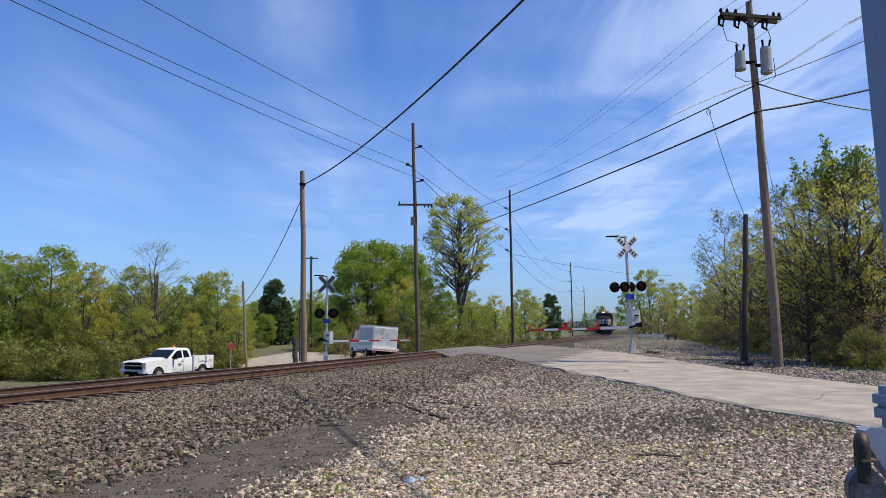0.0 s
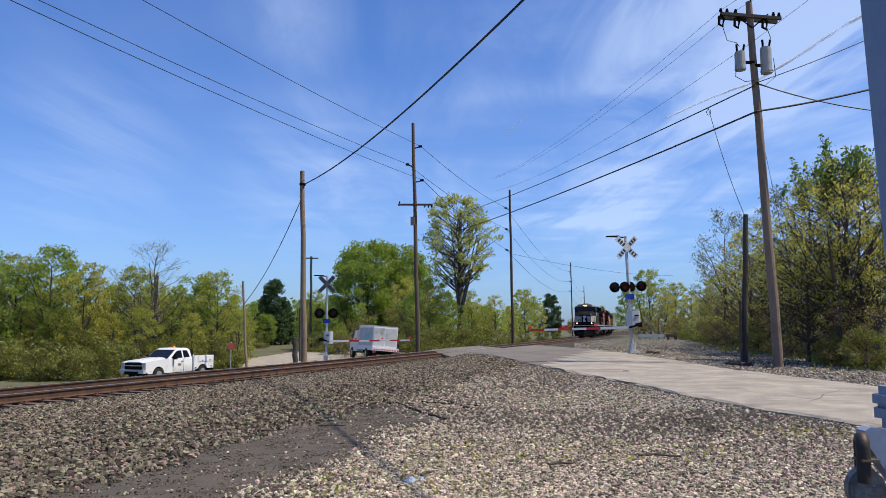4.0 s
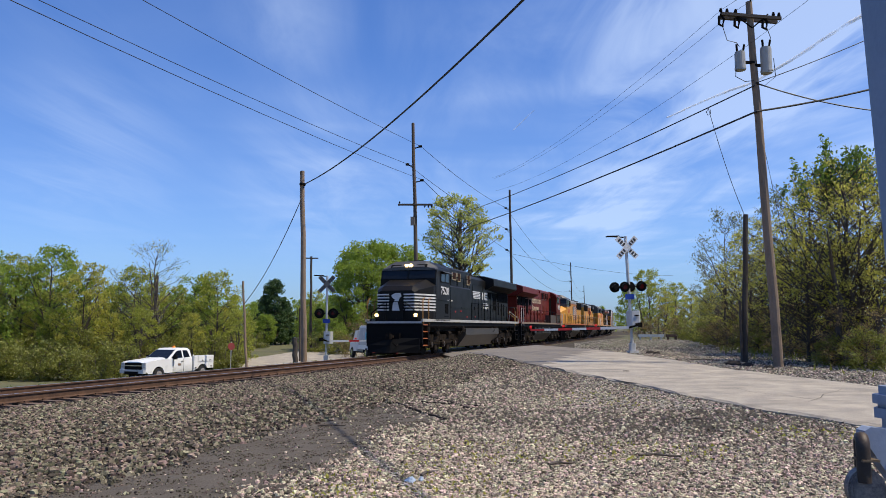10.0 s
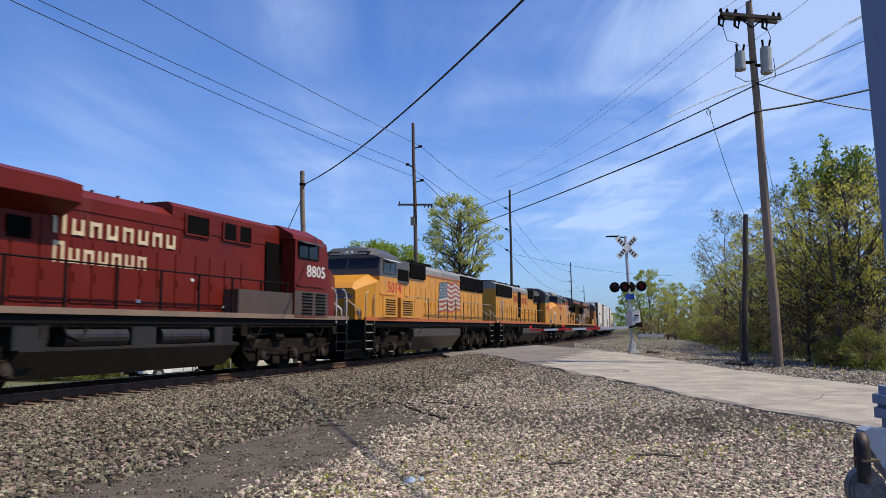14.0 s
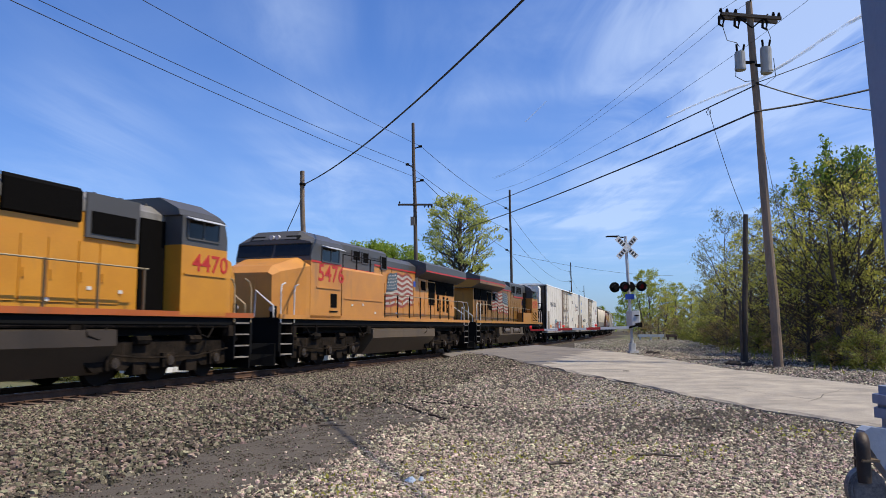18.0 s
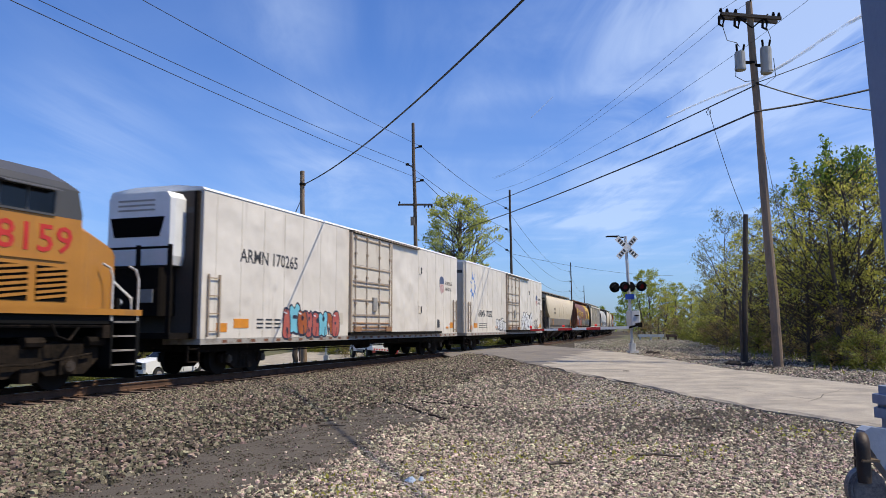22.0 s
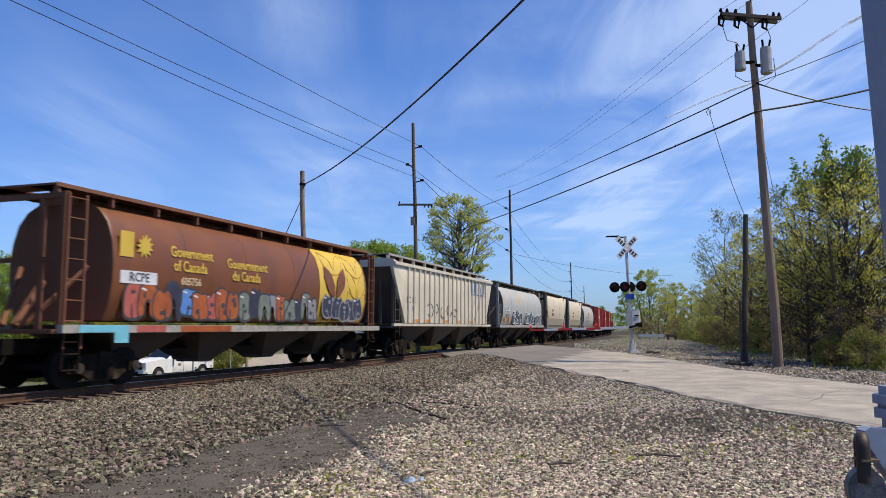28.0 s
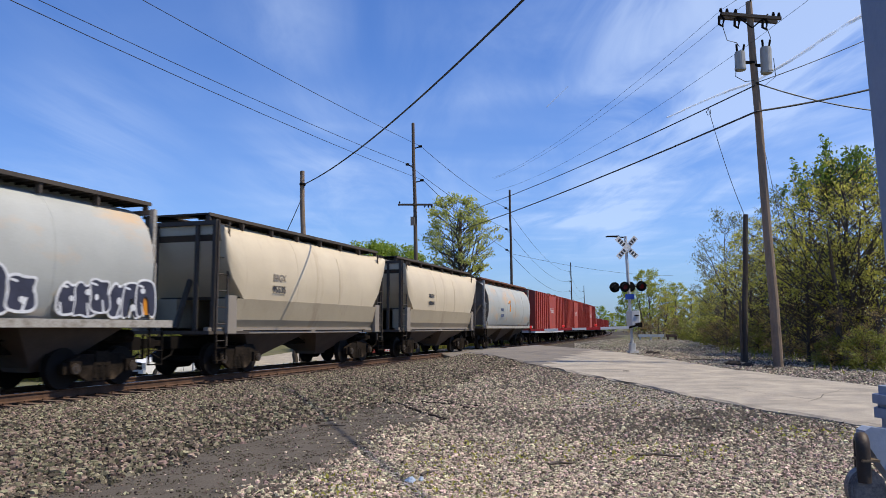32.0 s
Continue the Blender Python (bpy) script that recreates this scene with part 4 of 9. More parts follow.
def build_tree(seed, height, width, crown_base, clumps, per, leaf, material, label, name="tree", trunk_r=None, bare=0.0, shape=1.0, clump_r=0.2, cat="tree", low=0.0, stems=0, shoots=0, rounded=False):
    """A tree at the origin: crooked trunk and further stems, limbs out to leaf clumps, upright shoots, uneven outline with gaps."""
    rng = random.Random(seed)
    ob = thing(name, pose(0, 0, 0), label, cat)
    tr = trunk_r or height * 0.018
    top = Vector((rng.uniform(-0.04, 0.04) * height, rng.uniform(-0.04, 0.04) * height, height * 0.86))
    spine = [Vector((0, 0, -0.3))]
    for k in range(1, 8):
        f = k / 7
        spine.append(top * f + Vector((rng.uniform(-1, 1), rng.uniform(-1, 1), 0)) * height * 0.012)
    bm = bmesh.new()
    tube(bm, spine, tr, 8, tr * 0.18)
    part("trunk", bm, M["bark"], ob)
    cents, rads, shoot_c, shoot_r = [], [], [], []
    for k in range(stems):
        a, f0 = rng.uniform(0, 2 * math.pi), rng.choice((0.0, 0.0, 0.18, 0.3))
        foot = top * f0 + Vector((math.cos(a), math.sin(a), 0)) * (0.12 * width if f0 == 0 else 0)
        tip = Vector((math.cos(a) * width * 0.33, math.sin(a) * width * 0.33, height * rng.uniform(0.6, 0.85)))
        bm = bmesh.new()
        tube(bm, [foot - Vector((0, 0, 0.2 if f0 == 0 else 0))] + [foot.lerp(tip, j / 5) + Vector((rng.uniform(-1, 1), rng.uniform(-1, 1), 0)) * width * 0.02 + Vector((0, 0, 0.5 * math.sin(math.pi * j / 5))) for j in range(1, 6)], tr * rng.uniform(0.5, 0.8), 7, tr * 0.12)
        part("stem", bm, M["bark"], ob)
    bm = bmesh.new()
    for k in range(clumps):
        f = rng.random() ** (0.85 + low)
        z = crown_base + (height - crown_base) * f
        prof = (math.sin(math.pi * min(1, 0.12 + 0.80 * f ** 0.8)) ** 0.7) * shape + (1 - shape) * (1 - f)
        if rounded:
            prof = math.sqrt(max(0.08, 1 - ((f - 0.48) / 0.56) ** 2))
        r = width / 2 * prof * (0.35 + 0.65 * rng.random() ** 0.5) * rng.uniform(0.75, 1.12)
        a = rng.uniform(0, 2 * math.pi)
        c = Vector((top.x * f + r * math.cos(a), top.y * f + r * math.sin(a), z))
        zs = max(0.15 * height, min(height * 0.84, z - r * rng.uniform(0.5, 1.1)))
        start = top * (zs / top.z)
        mid = start.lerp(c, 0.55) + Vector((rng.uniform(-1, 1), rng.uniform(-1, 1), rng.uniform(-0.3, 0.5))) * 0.08 * width
        tube(bm, [start, mid, c, c + (c - mid) * 0.35], max(0.012, tr * 0.30 * (1.15 - f)), 4, 0.006)
        for j in range(3):
            e = c + Vector((rng.uniform(-1, 1), rng.uniform(-1, 1), rng.uniform(-0.2, 1))) * clump_r * width * 0.8
            tube(bm, [mid.lerp(c, 0.5), e], 0.012, 3, 0.004)
        if rng.random() >= bare:
            cents.append(c)
            rads.append(clump_r * width * rng.uniform(0.55, 1.15))
    high = [c for c in cents if c.z > crown_base + 0.62 * (height - crown_base)]
    for k in range(shoots):
        c = rng.choice(high) + Vector((rng.uniform(-1, 1), rng.uniform(-1, 1), 0)) * 0.06 * width
        up = Vector((rng.uniform(-0.12, 0.12), rng.uniform(-0.12, 0.12), 1)) * height * rng.uniform(0.09, 0.20)
        tube(bm, [c, c + up * 0.5, c + up], 0.016, 3, 0.005)
        for j in range(2):
            shoot_c.append(c + up * (0.3 + 0.45 * j))
            shoot_r.append(width * (0.062 - 0.018 * j))
    part("branchwork", bm, M["bark"], ob)
    if cents:
        same_part("crown", leaves_mesh("crown", cents, rads, per, leaf, material, seed), ob)
    if shoot_c:
        same_part("shoot_growth", leaves_mesh("shoot_growth", shoot_c, shoot_r, per // 2, leaf * 1.3, "leaf_shoot", seed + 50, 1.9), ob)
    return ob


def stand(ob, x, y, scale=1.0, turn=0.0, sink=0.0):
    return copy_thing(ob, pose(x, y, gz(x, y) - sink, 0, 0, turn) @ Matrix.Scale(scale / ob.scale.x, 4))


def px(xp, depth):
    """Across-position for a bearing at a depth, from the lens."""
    return (xp - 784) / 1357.9 * depth * 0.9948


def build_trees():
    T = {}
    T["wood_a"] = build_tree(1, 9.0, 6.0, 0.9, 100, 58, 0.20, "leaf_spring", "spring-green young tree at the wood's edge", clump_r=0.11, stems=3, trunk_r=0.13)
    T["wood_b"] = build_tree(2, 9.0, 5.0, 0.8, 92, 52, 0.19, "leaf_olive", "olive-green budding tree at the wood's edge", clump_r=0.115, stems=3, trunk_r=0.12)
    T["wood_c"] = build_tree(3, 9.0, 6.5, 1.3, 104, 60, 0.21, "leaf_green", "fresh green leafy tree at the wood's edge", clump_r=0.11, stems=2, trunk_r=0.14)
    T["bare"] = build_tree(4, 11.0, 6.0, 3.0, 60, 6, 0.16, "leaf_olive", "nearly bare pale-barked tree", clump_r=0.16, trunk_r=0.16, stems=3)
    T["bush"] = build_tree(5, 3.0, 4.0, 0.2, 45, 70, 0.17, "leaf_under", "low olive-green bush in the undergrowth", "bush", clump_r=0.15, cat="bush", trunk_r=0.05, low=0.5)
    T["bush_g"] = build_tree(6, 2.6, 4.2, 0.1, 42, 75, 0.17, "leaf_under", "low green bush in the undergrowth", "bush", clump_r=0.16, cat="bush", trunk_r=0.05, low=0.5)
    T["brown"] = build_tree(7, 4.0, 4.2, 0.3, 48, 32, 0.13, "leaf_brown", "low reddish-brown shrub coming into bud", "bush", clump_r=0.15, cat="bush", trunk_r=0.05, low=0.3)
    T["dark"] = build_tree(8, 10.0, 4.6, 0.5, 130, 130, 0.24, "leaf_dark", "dense dark green conifer", clump_r=0.15)
    T["big"] = build_tree(9, 12.0, 9.5, 1.6, 160, 120, 0.27, "leaf_green", "broad dense green tree", clump_r=0.12, stems=2)
    T["tall"] = build_tree(10, 14.5, 7.0, 6.6, 170, 40, 0.24, "leaf_pale", "tall open-crowned tree with young yellow-green leaves", clump_r=0.10, trunk_r=0.24, bare=0.1, stems=3, rounded=True)
    T["near"] = build_tree(11, 7.0, 4.6, 1.0, 100, 30, 0.115, "leaf_olive", "young tree with small olive-green leaves beside the lot", clump_r=0.095, trunk_r=0.10, bare=0.08)
    T["poplar"] = build_tree(12, 7.2, 3.9, 1.0, 96, 30, 0.12, "leaf_olive", "leafy young tree with upright green shoots", clump_r=0.11, trunk_r=0.10, shape=0.9, shoots=30)
    T["thin"] = build_tree(13, 8.5, 4.6, 1.5, 85, 34, 0.12, "leaf_grey", "thin greyish tree just coming into leaf", clump_r=0.12, trunk_r=0.09, stems=2)
    T["forked"] = build_tree(14, 8.0, 6.4, 2.2, 70, 20, 0.12, "leaf_olive", "forked tree with dark trunk and small yellow-green leaves", clump_r=0.08, trunk_r=0.19, bare=0.05, stems=4)
    used = set()

    def put(kind, xp, depth, scale=1.0, turn=0.0):
        x = px(xp, depth)
        if kind in used:
            return stand(T[kind], x, depth, scale, turn)
        used.add(kind)
        T[kind].matrix_basis = pose(x, depth, gz(x, depth), 0, 0, turn) @ Matrix.Scale(scale, 4)
        return T[kind]

    def tall_px(kind, xp, ytop, depth, own, turn=0.0):
        """Height from the bearing of the top."""
        x = px(xp, depth)
        top = 1.30 + (580 - ytop) / 1357.9 * depth
        return put(kind, xp, depth, (top - gz(x, depth)) / own, turn)
    H = {"wood_a": 9.0, "wood_b": 9.0, "wood_c": 9.0, "bare": 11.0, "bush": 3.0, "bush_g": 2.6, "brown": 4.0, "dark": 10.0, "big": 12.0, "tall": 14.5, "near": 7.0, "poplar": 7.6, "thin": 8.5, "forked": 8.0}
    # the wood beyond the truck
    wood_trees = (
        ("wood_c", -25, 455, 58), ("wood_a", 20, 462, 60), ("wood_c", 85, 447, 60), ("wood_b", 140, 474, 58), ("wood_b", 175, 500, 62), ("wood_a", 232, 482, 62), ("bare", 280, 432, 60), ("wood_b", 300, 515, 64), ("wood_c", 340, 497, 63),
        ("wood_a", 388, 490, 62), ("wood_b", 415, 545, 66), ("wood_b", 50, 480, 72), ("wood_a", 120, 492, 74), ("wood_c", 200, 512, 74), ("wood_a", 270, 505, 75), ("wood_c", 355, 512, 76), ("bare", 205, 480, 70), ("wood_b", -60, 470, 60),
    )
    # low growth inside the wood
    wood_bushes = (
        ("bush", 30, 605, 66), ("bush_g", 100, 610, 66), ("brown", 120, 585, 64), ("bush", 165, 606, 66), ("bush_g", 215, 608, 66), ("bush", 330, 602, 66), ("bush_g", 385, 604, 67), ("bush", 255, 606, 66),
        ("bush_g", 400, 610, 58), ("brown", 375, 590, 66), ("brown", 200, 585, 66), ("brown", 60, 590, 64), ("brown", 20, 620, 55), ("bush_g", 160, 632, 54), ("brown", 240, 615, 56), ("bush", -20, 608, 62), ("bush", 420, 600, 66),
        ("wood_b", 10, 520, 66), ("wood_a", 60, 530, 67), ("wood_c", 150, 540, 68), ("wood_b", 245, 545, 68), ("wood_a", 320, 540, 69), ("wood_b", 395, 550, 70), ("wood_c", 110, 520, 84), ("wood_c", 230, 525, 86), ("wood_a", 310, 530, 88), ("wood_c", 20, 500, 86), ("wood_c", 400, 540, 90),
    )
    # the wood's dense front edge
    wood_edge = tuple((("bush_g", "bush", "wood_b", "bush_g", "wood_a")[k % 5], -30 + 31 * k + 9 * (k % 3), (600, 588, 560, 596, 552)[k % 5], 57 + 1.3 * (k % 3)) for k in range(15)) + tuple((("bush_g", "bush")[k % 2], -25 + 33 * k, (618, 606, 625)[k % 3], 47.5 + 0.8 * (k % 3)) for k in range(8)) + (
        ("big", 470, 560, 92), ("bush_g", 455, 590, 88), ("bush_g", 560, 590, 92), ("wood_c", 580, 560, 88), ("wood_c", 600, 575, 76),
    )
    # beyond the crossing
    crossing_trees = (
        ("dark", 488, 501, 95), ("dark", 470, 530, 98), ("dark", 505, 535, 97), ("big", 455, 540, 118), ("big", 545, 535, 120), ("big", 590, 530, 115), ("big", 500, 545, 125), ("wood_c", 575, 540, 90), ("wood_c", 525, 535, 105),
        ("wood_c", 450, 548, 110), ("wood_a", 560, 520, 100), ("wood_c", 590, 545, 95), ("wood_c", 540, 560, 85), ("big", 650, 440, 82), ("big", 705, 446, 84), ("wood_c", 615, 500, 80), ("tall", 814, 356, 66), ("wood_a", 765, 500, 68),
        ("wood_c", 790, 525, 64), ("wood_a", 835, 540, 66), ("wood_b", 760, 520, 64), ("wood_a", 830, 520, 70), ("wood_b", 880, 528, 84), ("wood_a", 930, 517, 95), ("wood_b", 905, 545, 90), ("dark", 978, 525, 120), ("wood_c", 735, 520, 72),
    )
    # farther off
    crossing_trees_far = (
        ("wood_b", 720, 500, 78), ("big", 860, 545, 110), ("wood_b", 955, 545, 105), ("wood_c", 1062, 545, 190), ("wood_c", 1040, 556, 200), ("wood_a", 1085, 556, 200), ("wood_b", 1010, 566, 180),
    )
    # low growth beyond the crossing
    crossing_bushes = (
        ("bush_g", 560, 590, 78), ("bush", 600, 588, 74), ("brown", 655, 560, 72), ("brown", 700, 555, 72), ("brown", 628, 575, 70), ("bush_g", 790, 575, 62), ("bush", 750, 580, 60), ("brown", 720, 560, 66), ("bush", 850, 570, 68),
        ("bush_g", 820, 572, 64), ("bush_g", 880, 585, 74), ("bush_g", 925, 588, 82), ("bush", 960, 585, 90), ("bush", 985, 588, 100), ("bush_g", 900, 590, 76), ("bush", 680, 585, 68), ("bush_g", 740, 590, 62),
    )
    # clump behind the signal
    clump_trees = (
        ("wood_a", 1152, 484, 92), ("wood_c", 1118, 515, 100), ("wood_a", 1195, 506, 90), ("wood_b", 1225, 520, 85), ("wood_b", 1175, 520, 84),
    )
    # its low growth
    clump_bushes = (
        ("brown", 1165, 545, 80), ("brown", 1130, 552, 84), ("bush", 1200, 566, 84), ("brown", 1210, 545, 74), ("bush_g", 1225, 568, 68),
    )
    # the wood along the right
    lane_trees = (
        ("thin", 1290, 378, 44), ("thin", 1262, 480, 50), ("near", 1250, 520, 52), ("near", 1285, 475, 40), ("near", 1330, 420, 37.2), ("near", 1362, 395, 33.2), ("poplar", 1440, 308, 31.2), ("near", 1400, 400, 29.7), ("near", 1430, 420, 26.2),
        ("poplar", 1495, 268, 30.2), ("near", 1478, 340, 26.2), ("poplar", 1548, 282, 29.2), ("near", 1525, 370, 25.2), ("near", 1575, 340, 25.2), ("forked", 1497, 300, 25.4), ("near", 1555, 430, 24.2), ("thin", 1410, 330, 35),
        ("wood_b", 1272, 500, 50), ("wood_b", 1310, 470, 46), ("wood_b", 1345, 455, 42), ("wood_b", 1240, 530, 58),
    )
    # low growth along the right
    lane_bushes = (
        ("bush", 1260, 560, 48), ("brown", 1295, 540, 38), ("bush_g", 1255, 575, 56), ("brown", 1340, 545, 33.5), ("bush", 1325, 575, 36), ("brown", 1390, 550, 31), ("brown", 1445, 560, 29.5), ("brown", 1500, 565, 28.5),
        ("bush", 1415, 600, 33), ("bush", 1470, 595, 32), ("bush", 1530, 590, 31), ("brown", 1560, 555, 23), ("brown", 1400, 530, 28.6), ("bush", 1470, 596, 24.6), ("brown", 1490, 552, 24.0), ("bush", 1530, 586, 23.0), ("brown", 1440, 540, 26), ("brown", 1270, 550, 43), ("bush_g", 1245, 572, 60), ("bush", 1290, 555, 44), ("bush", 1345, 552, 38), ("bush_g", 1385, 560, 33),
    )
    rng = random.Random(20)
    for kind, xp, yt, dep in itertools.chain(wood_trees, wood_bushes, wood_edge, crossing_trees, crossing_trees_far, crossing_bushes, clump_trees, clump_bushes, lane_trees, lane_bushes):
        tall_px(kind, xp, yt, dep, H[kind] * 0.97, rng.uniform(0, 360))
    # far woods that close the horizon all round
    cents, rads = [], []
    for k in range(900):
        a = rng.uniform(0, 2 * math.pi)
        d = rng.uniform(230, 420)
        x, y = d * math.sin(a), d * math.cos(a)
        s, q = line_coords(x, y)
        if abs(float(q)) < 14:
            continue
        hh = rng.uniform(5, 13)
        for j in range(3):
            cents.append((x + rng.uniform(-5, 5), y + rng.uniform(-5, 5), hh * (j + 0.6) / 3 - 1))
            rads.append(rng.uniform(3.0, 5.5))
    me = leaves_mesh("far_woods", cents, rads, 42, 1.5, "leaf_green", 30)
    tagged(new("far_woods", me), "distant belt of green woods round the fields", "woods", kind="stuff")


build_trees()


# ---- weeds and grass ----
def build_grass():
    rng = np.random.default_rng(12)
    def blades(name, x, y, h, material, seed, label):
        r = np.random.default_rng(seed)
        n = len(x)
        z = ground_z(x, y)
        a = r.uniform(0, 2 * np.pi, n)
        w = 0.02 + 0.02 * r.random(n)
        lx, ly = r.normal(0, 0.35, n) * h, r.normal(0, 0.35, n) * h
        v = np.stack([np.stack([x - w * np.cos(a), y - w * np.sin(a), z], -1), np.stack([x + w * np.cos(a), y + w * np.sin(a), z], -1), np.stack([x + lx, y + ly, z + h], -1)], 1)
        mesh = bpy.data.meshes.new(name)
        mesh.from_pydata(v.reshape(-1, 3).tolist(), [], np.arange(3 * n).reshape(-1, 3).tolist())
        mesh.materials.append(M[material])
        tagged(new(name, mesh), label, "grass", kind="stuff")
    n = 26000
    s = rng.uniform(14, 130, n)
    q = -rng.uniform(3.6, 22, n)
    p = [line_at(a, b)[0] for a, b in zip(s, q)]
    x, y = np.array([v.x for v in p]), np.array([v.y for v in p])
    k = ~in_road(x, y, 0.3) & ~((q < -8.3) & (q > -14.8 - 10.0 * smooth((s - 44) / 10)))
    blades("grass", x[k], y[k], rng.uniform(0.03, 0.11, k.sum()), "leaf_under", 1, "rough green grass beyond the track")
    n = 9000
    y = rng.uniform(15, 70, n)
    x = y * rng.uniform(0.2, 0.62, n)
    t, w = road_side(x, y)
    s, q = line_coords(x, y)
    k = (w > 2.0) & (q > 13 + 0.05 * y) & (rng.random(n) < 0.1 + 0.9 * smooth((w - 3.5) / 3))
    blades("weeds", x[k], y[k], rng.uniform(0.05, 0.35, k.sum()), "leaf_under", 2, "thin weeds in the gravel by the wood")
    n = 7000
    y = 6.2 + 12 * rng.random(n) ** 1.6
    x = y * rng.uniform(-0.2, 0.6, n)
    s, q = line_coords(x, y)
    k = (q > 10.3) & ~in_road(x, y, 0.1) & (noise_field(x, y, 0.9, 8) > 0.62)
    blades("weeds", x[k], y[k], rng.uniform(0.02, 0.05, k.sum()), "leaf_olive", 3, "tiny dry weeds among the gravel")


build_grass()


# ---- rolling stock: x forward along the train, y to the camera's side, z up from the rail tops ----
def paint(name, base, alt=None, dirt=(0.13, 0.10, 0.075), amount=0.3, rough=0.45, **k):
    return mat(name, base, rough, alt=alt or tuple(c * 0.8 for c in base), scale=0.8, fine=30, bump=0.06, bump_scale=3,
               stain=dirt, stain_amount=amount, stain_scale=0.9, stain_axis=(1.6, 1, 0.35), **k)


M["loco_black"] = paint("black_loco_paint", (0.0125, 0.0112, 0.0102), amount=0.10, dirt=(0.034, 0.028, 0.024), spec=0.12)
M["loco_red"] = paint("dark_red_loco_paint", (0.15, 0.016, 0.009), alt=(0.105, 0.012, 0.007), spec=0.15, amount=0.10, dirt=(0.13, 0.05, 0.035))
M["loco_yellow"] = paint("yellow_loco_paint", (0.62, 0.275, 0.022), alt=(0.50, 0.21, 0.018), amount=0.12, dirt=(0.30, 0.17, 0.06))
M["loco_faded"] = paint("faded_yellow_paint", (0.60, 0.265, 0.05), alt=(0.46, 0.19, 0.038), amount=0.25, dirt=(0.26, 0.145, 0.075))
M["loco_ochre"] = paint("ochre_loco_paint", (0.47, 0.205, 0.026), alt=(0.36, 0.155, 0.022), amount=0.25, dirt=(0.14, 0.085, 0.045))
M["loco_dark_ochre"] = paint("stained_dark_ochre_paint", (0.29, 0.138, 0.022), alt=(0.19, 0.092, 0.018), amount=0.35, dirt=(0.07, 0.045, 0.025))
M["loco_grey"] = paint("dark_grey_roof_paint", (0.080, 0.076, 0.071), amount=0.2, dirt=(0.06, 0.055, 0.05))
M["loco_dust"] = paint("dusty_brown_steel", (0.088, 0.058, 0.040), alt=(0.055, 0.037, 0.027), amount=0.3)
M["tank_dust"] = paint("dusty_fuel_tank", (0.135, 0.095, 0.052), alt=(0.085, 0.060, 0.036), amount=0.3, dirt=(0.06, 0.045, 0.03))
M["tank_dark"] = paint("dark_tank_paint", (0.026, 0.022, 0.018), alt=(0.014, 0.012, 0.010), amount=0.2, dirt=(0.05, 0.038, 0.028))
M["tank_brown"] = paint("grimy_brown_tank", (0.060, 0.044, 0.030), alt=(0.035, 0.027, 0.020), amount=0.3, dirt=(0.03, 0.024, 0.018))
M["sill_grey"] = paint("worn_white_sill", (0.46, 0.44, 0.40), alt=(0.34, 0.32, 0.29), amount=0.25)
M["sill_tan"] = paint("dusty_tan_sill", (0.26, 0.18, 0.12), alt=(0.18, 0.12, 0.08), amount=0.3)
M["sill_red"] = paint("worn_orange_red_sill", (0.48, 0.12, 0.025), alt=(0.36, 0.09, 0.02), amount=0.3, dirt=(0.2, 0.11, 0.05))
M["rail_worn"] = mat("worn_yellow_handrail", (0.42, 0.33, 0.19), 0.6, alt=(0.26, 0.20, 0.12), scale=5, fine=40, bump=0.03)
M["tank_black"] = paint("black_fuel_tank", (0.066, 0.056, 0.045), alt=(0.036, 0.031, 0.026), amount=0.2, dirt=(0.03, 0.026, 0.022))
M["grille"] = mat("black_grille", (0.0055, 0.005, 0.0045), 0.95, spec=0.04, scale=5, fine=90, bump=0.6, bump_scale=40)
M["red_line"] = mat("red_stripe", (0.55, 0.03, 0.02), 0.5, scale=3, fine=40, bump=0.02)
M["gold"] = mat("faded_gold_lettering", (0.72, 0.58, 0.36), 0.55, alt=(0.5, 0.38, 0.22), scale=3, fine=30, bump=0.02)
M["pale"] = mat("off_white_lettering", (0.72, 0.70, 0.66), 0.55, alt=(0.5, 0.48, 0.45), scale=3, fine=30, bump=0.02)
M["tread"] = mat("worn_step_treads", (0.34, 0.31, 0.27), 0.6, alt=(0.10, 0.08, 0.065), scale=6, fine=40, bump=0.1)
M["bright"] = mat("worn_white_handrail", (0.68, 0.67, 0.64), 0.5, alt=(0.42, 0.40, 0.37), scale=5, fine=40, bump=0.03)
M["navy"] = mat("navy_paint", (0.05, 0.07, 0.16), 0.5, alt=(0.10, 0.12, 0.18), scale=4, fine=30, bump=0.02)
M["roof_pale"] = paint("patchy_pale_grey_roof", (0.30, 0.285, 0.255), alt=(0.13, 0.12, 0.105), amount=0.4, dirt=(0.08, 0.07, 0.06))
M["screen_brown"] = mat("rusty_brown_screen", (0.060, 0.026, 0.014), 0.9, spec=0.1, alt=(0.025, 0.012, 0.008), scale=5, fine=90, bump=0.6, bump_scale=40)
M["truck_dust"] = mat("dusty_truck_steel", (0.030, 0.022, 0.016), 0.92, spec=0.06, alt=(0.009, 0.0075, 0.006), amount=0.35, scale=2.2, fine=22, bump=0.4, stain=(0.095, 0.068, 0.045), stain_amount=0.18, stain_scale=2.5)
M["lamp"] = glow("lit_headlight", (1.0, 0.66, 0.26), 5.0)
M["orange_worn"] = mat("worn_orange_rail", (0.42, 0.20, 0.04), 0.6, alt=(0.25, 0.12, 0.03), scale=5, fine=40, bump=0.03)
M["lamp_off"] = mat("clear_lamp_glass", (0.5, 0.5, 0.5), 0.15, bump=0)


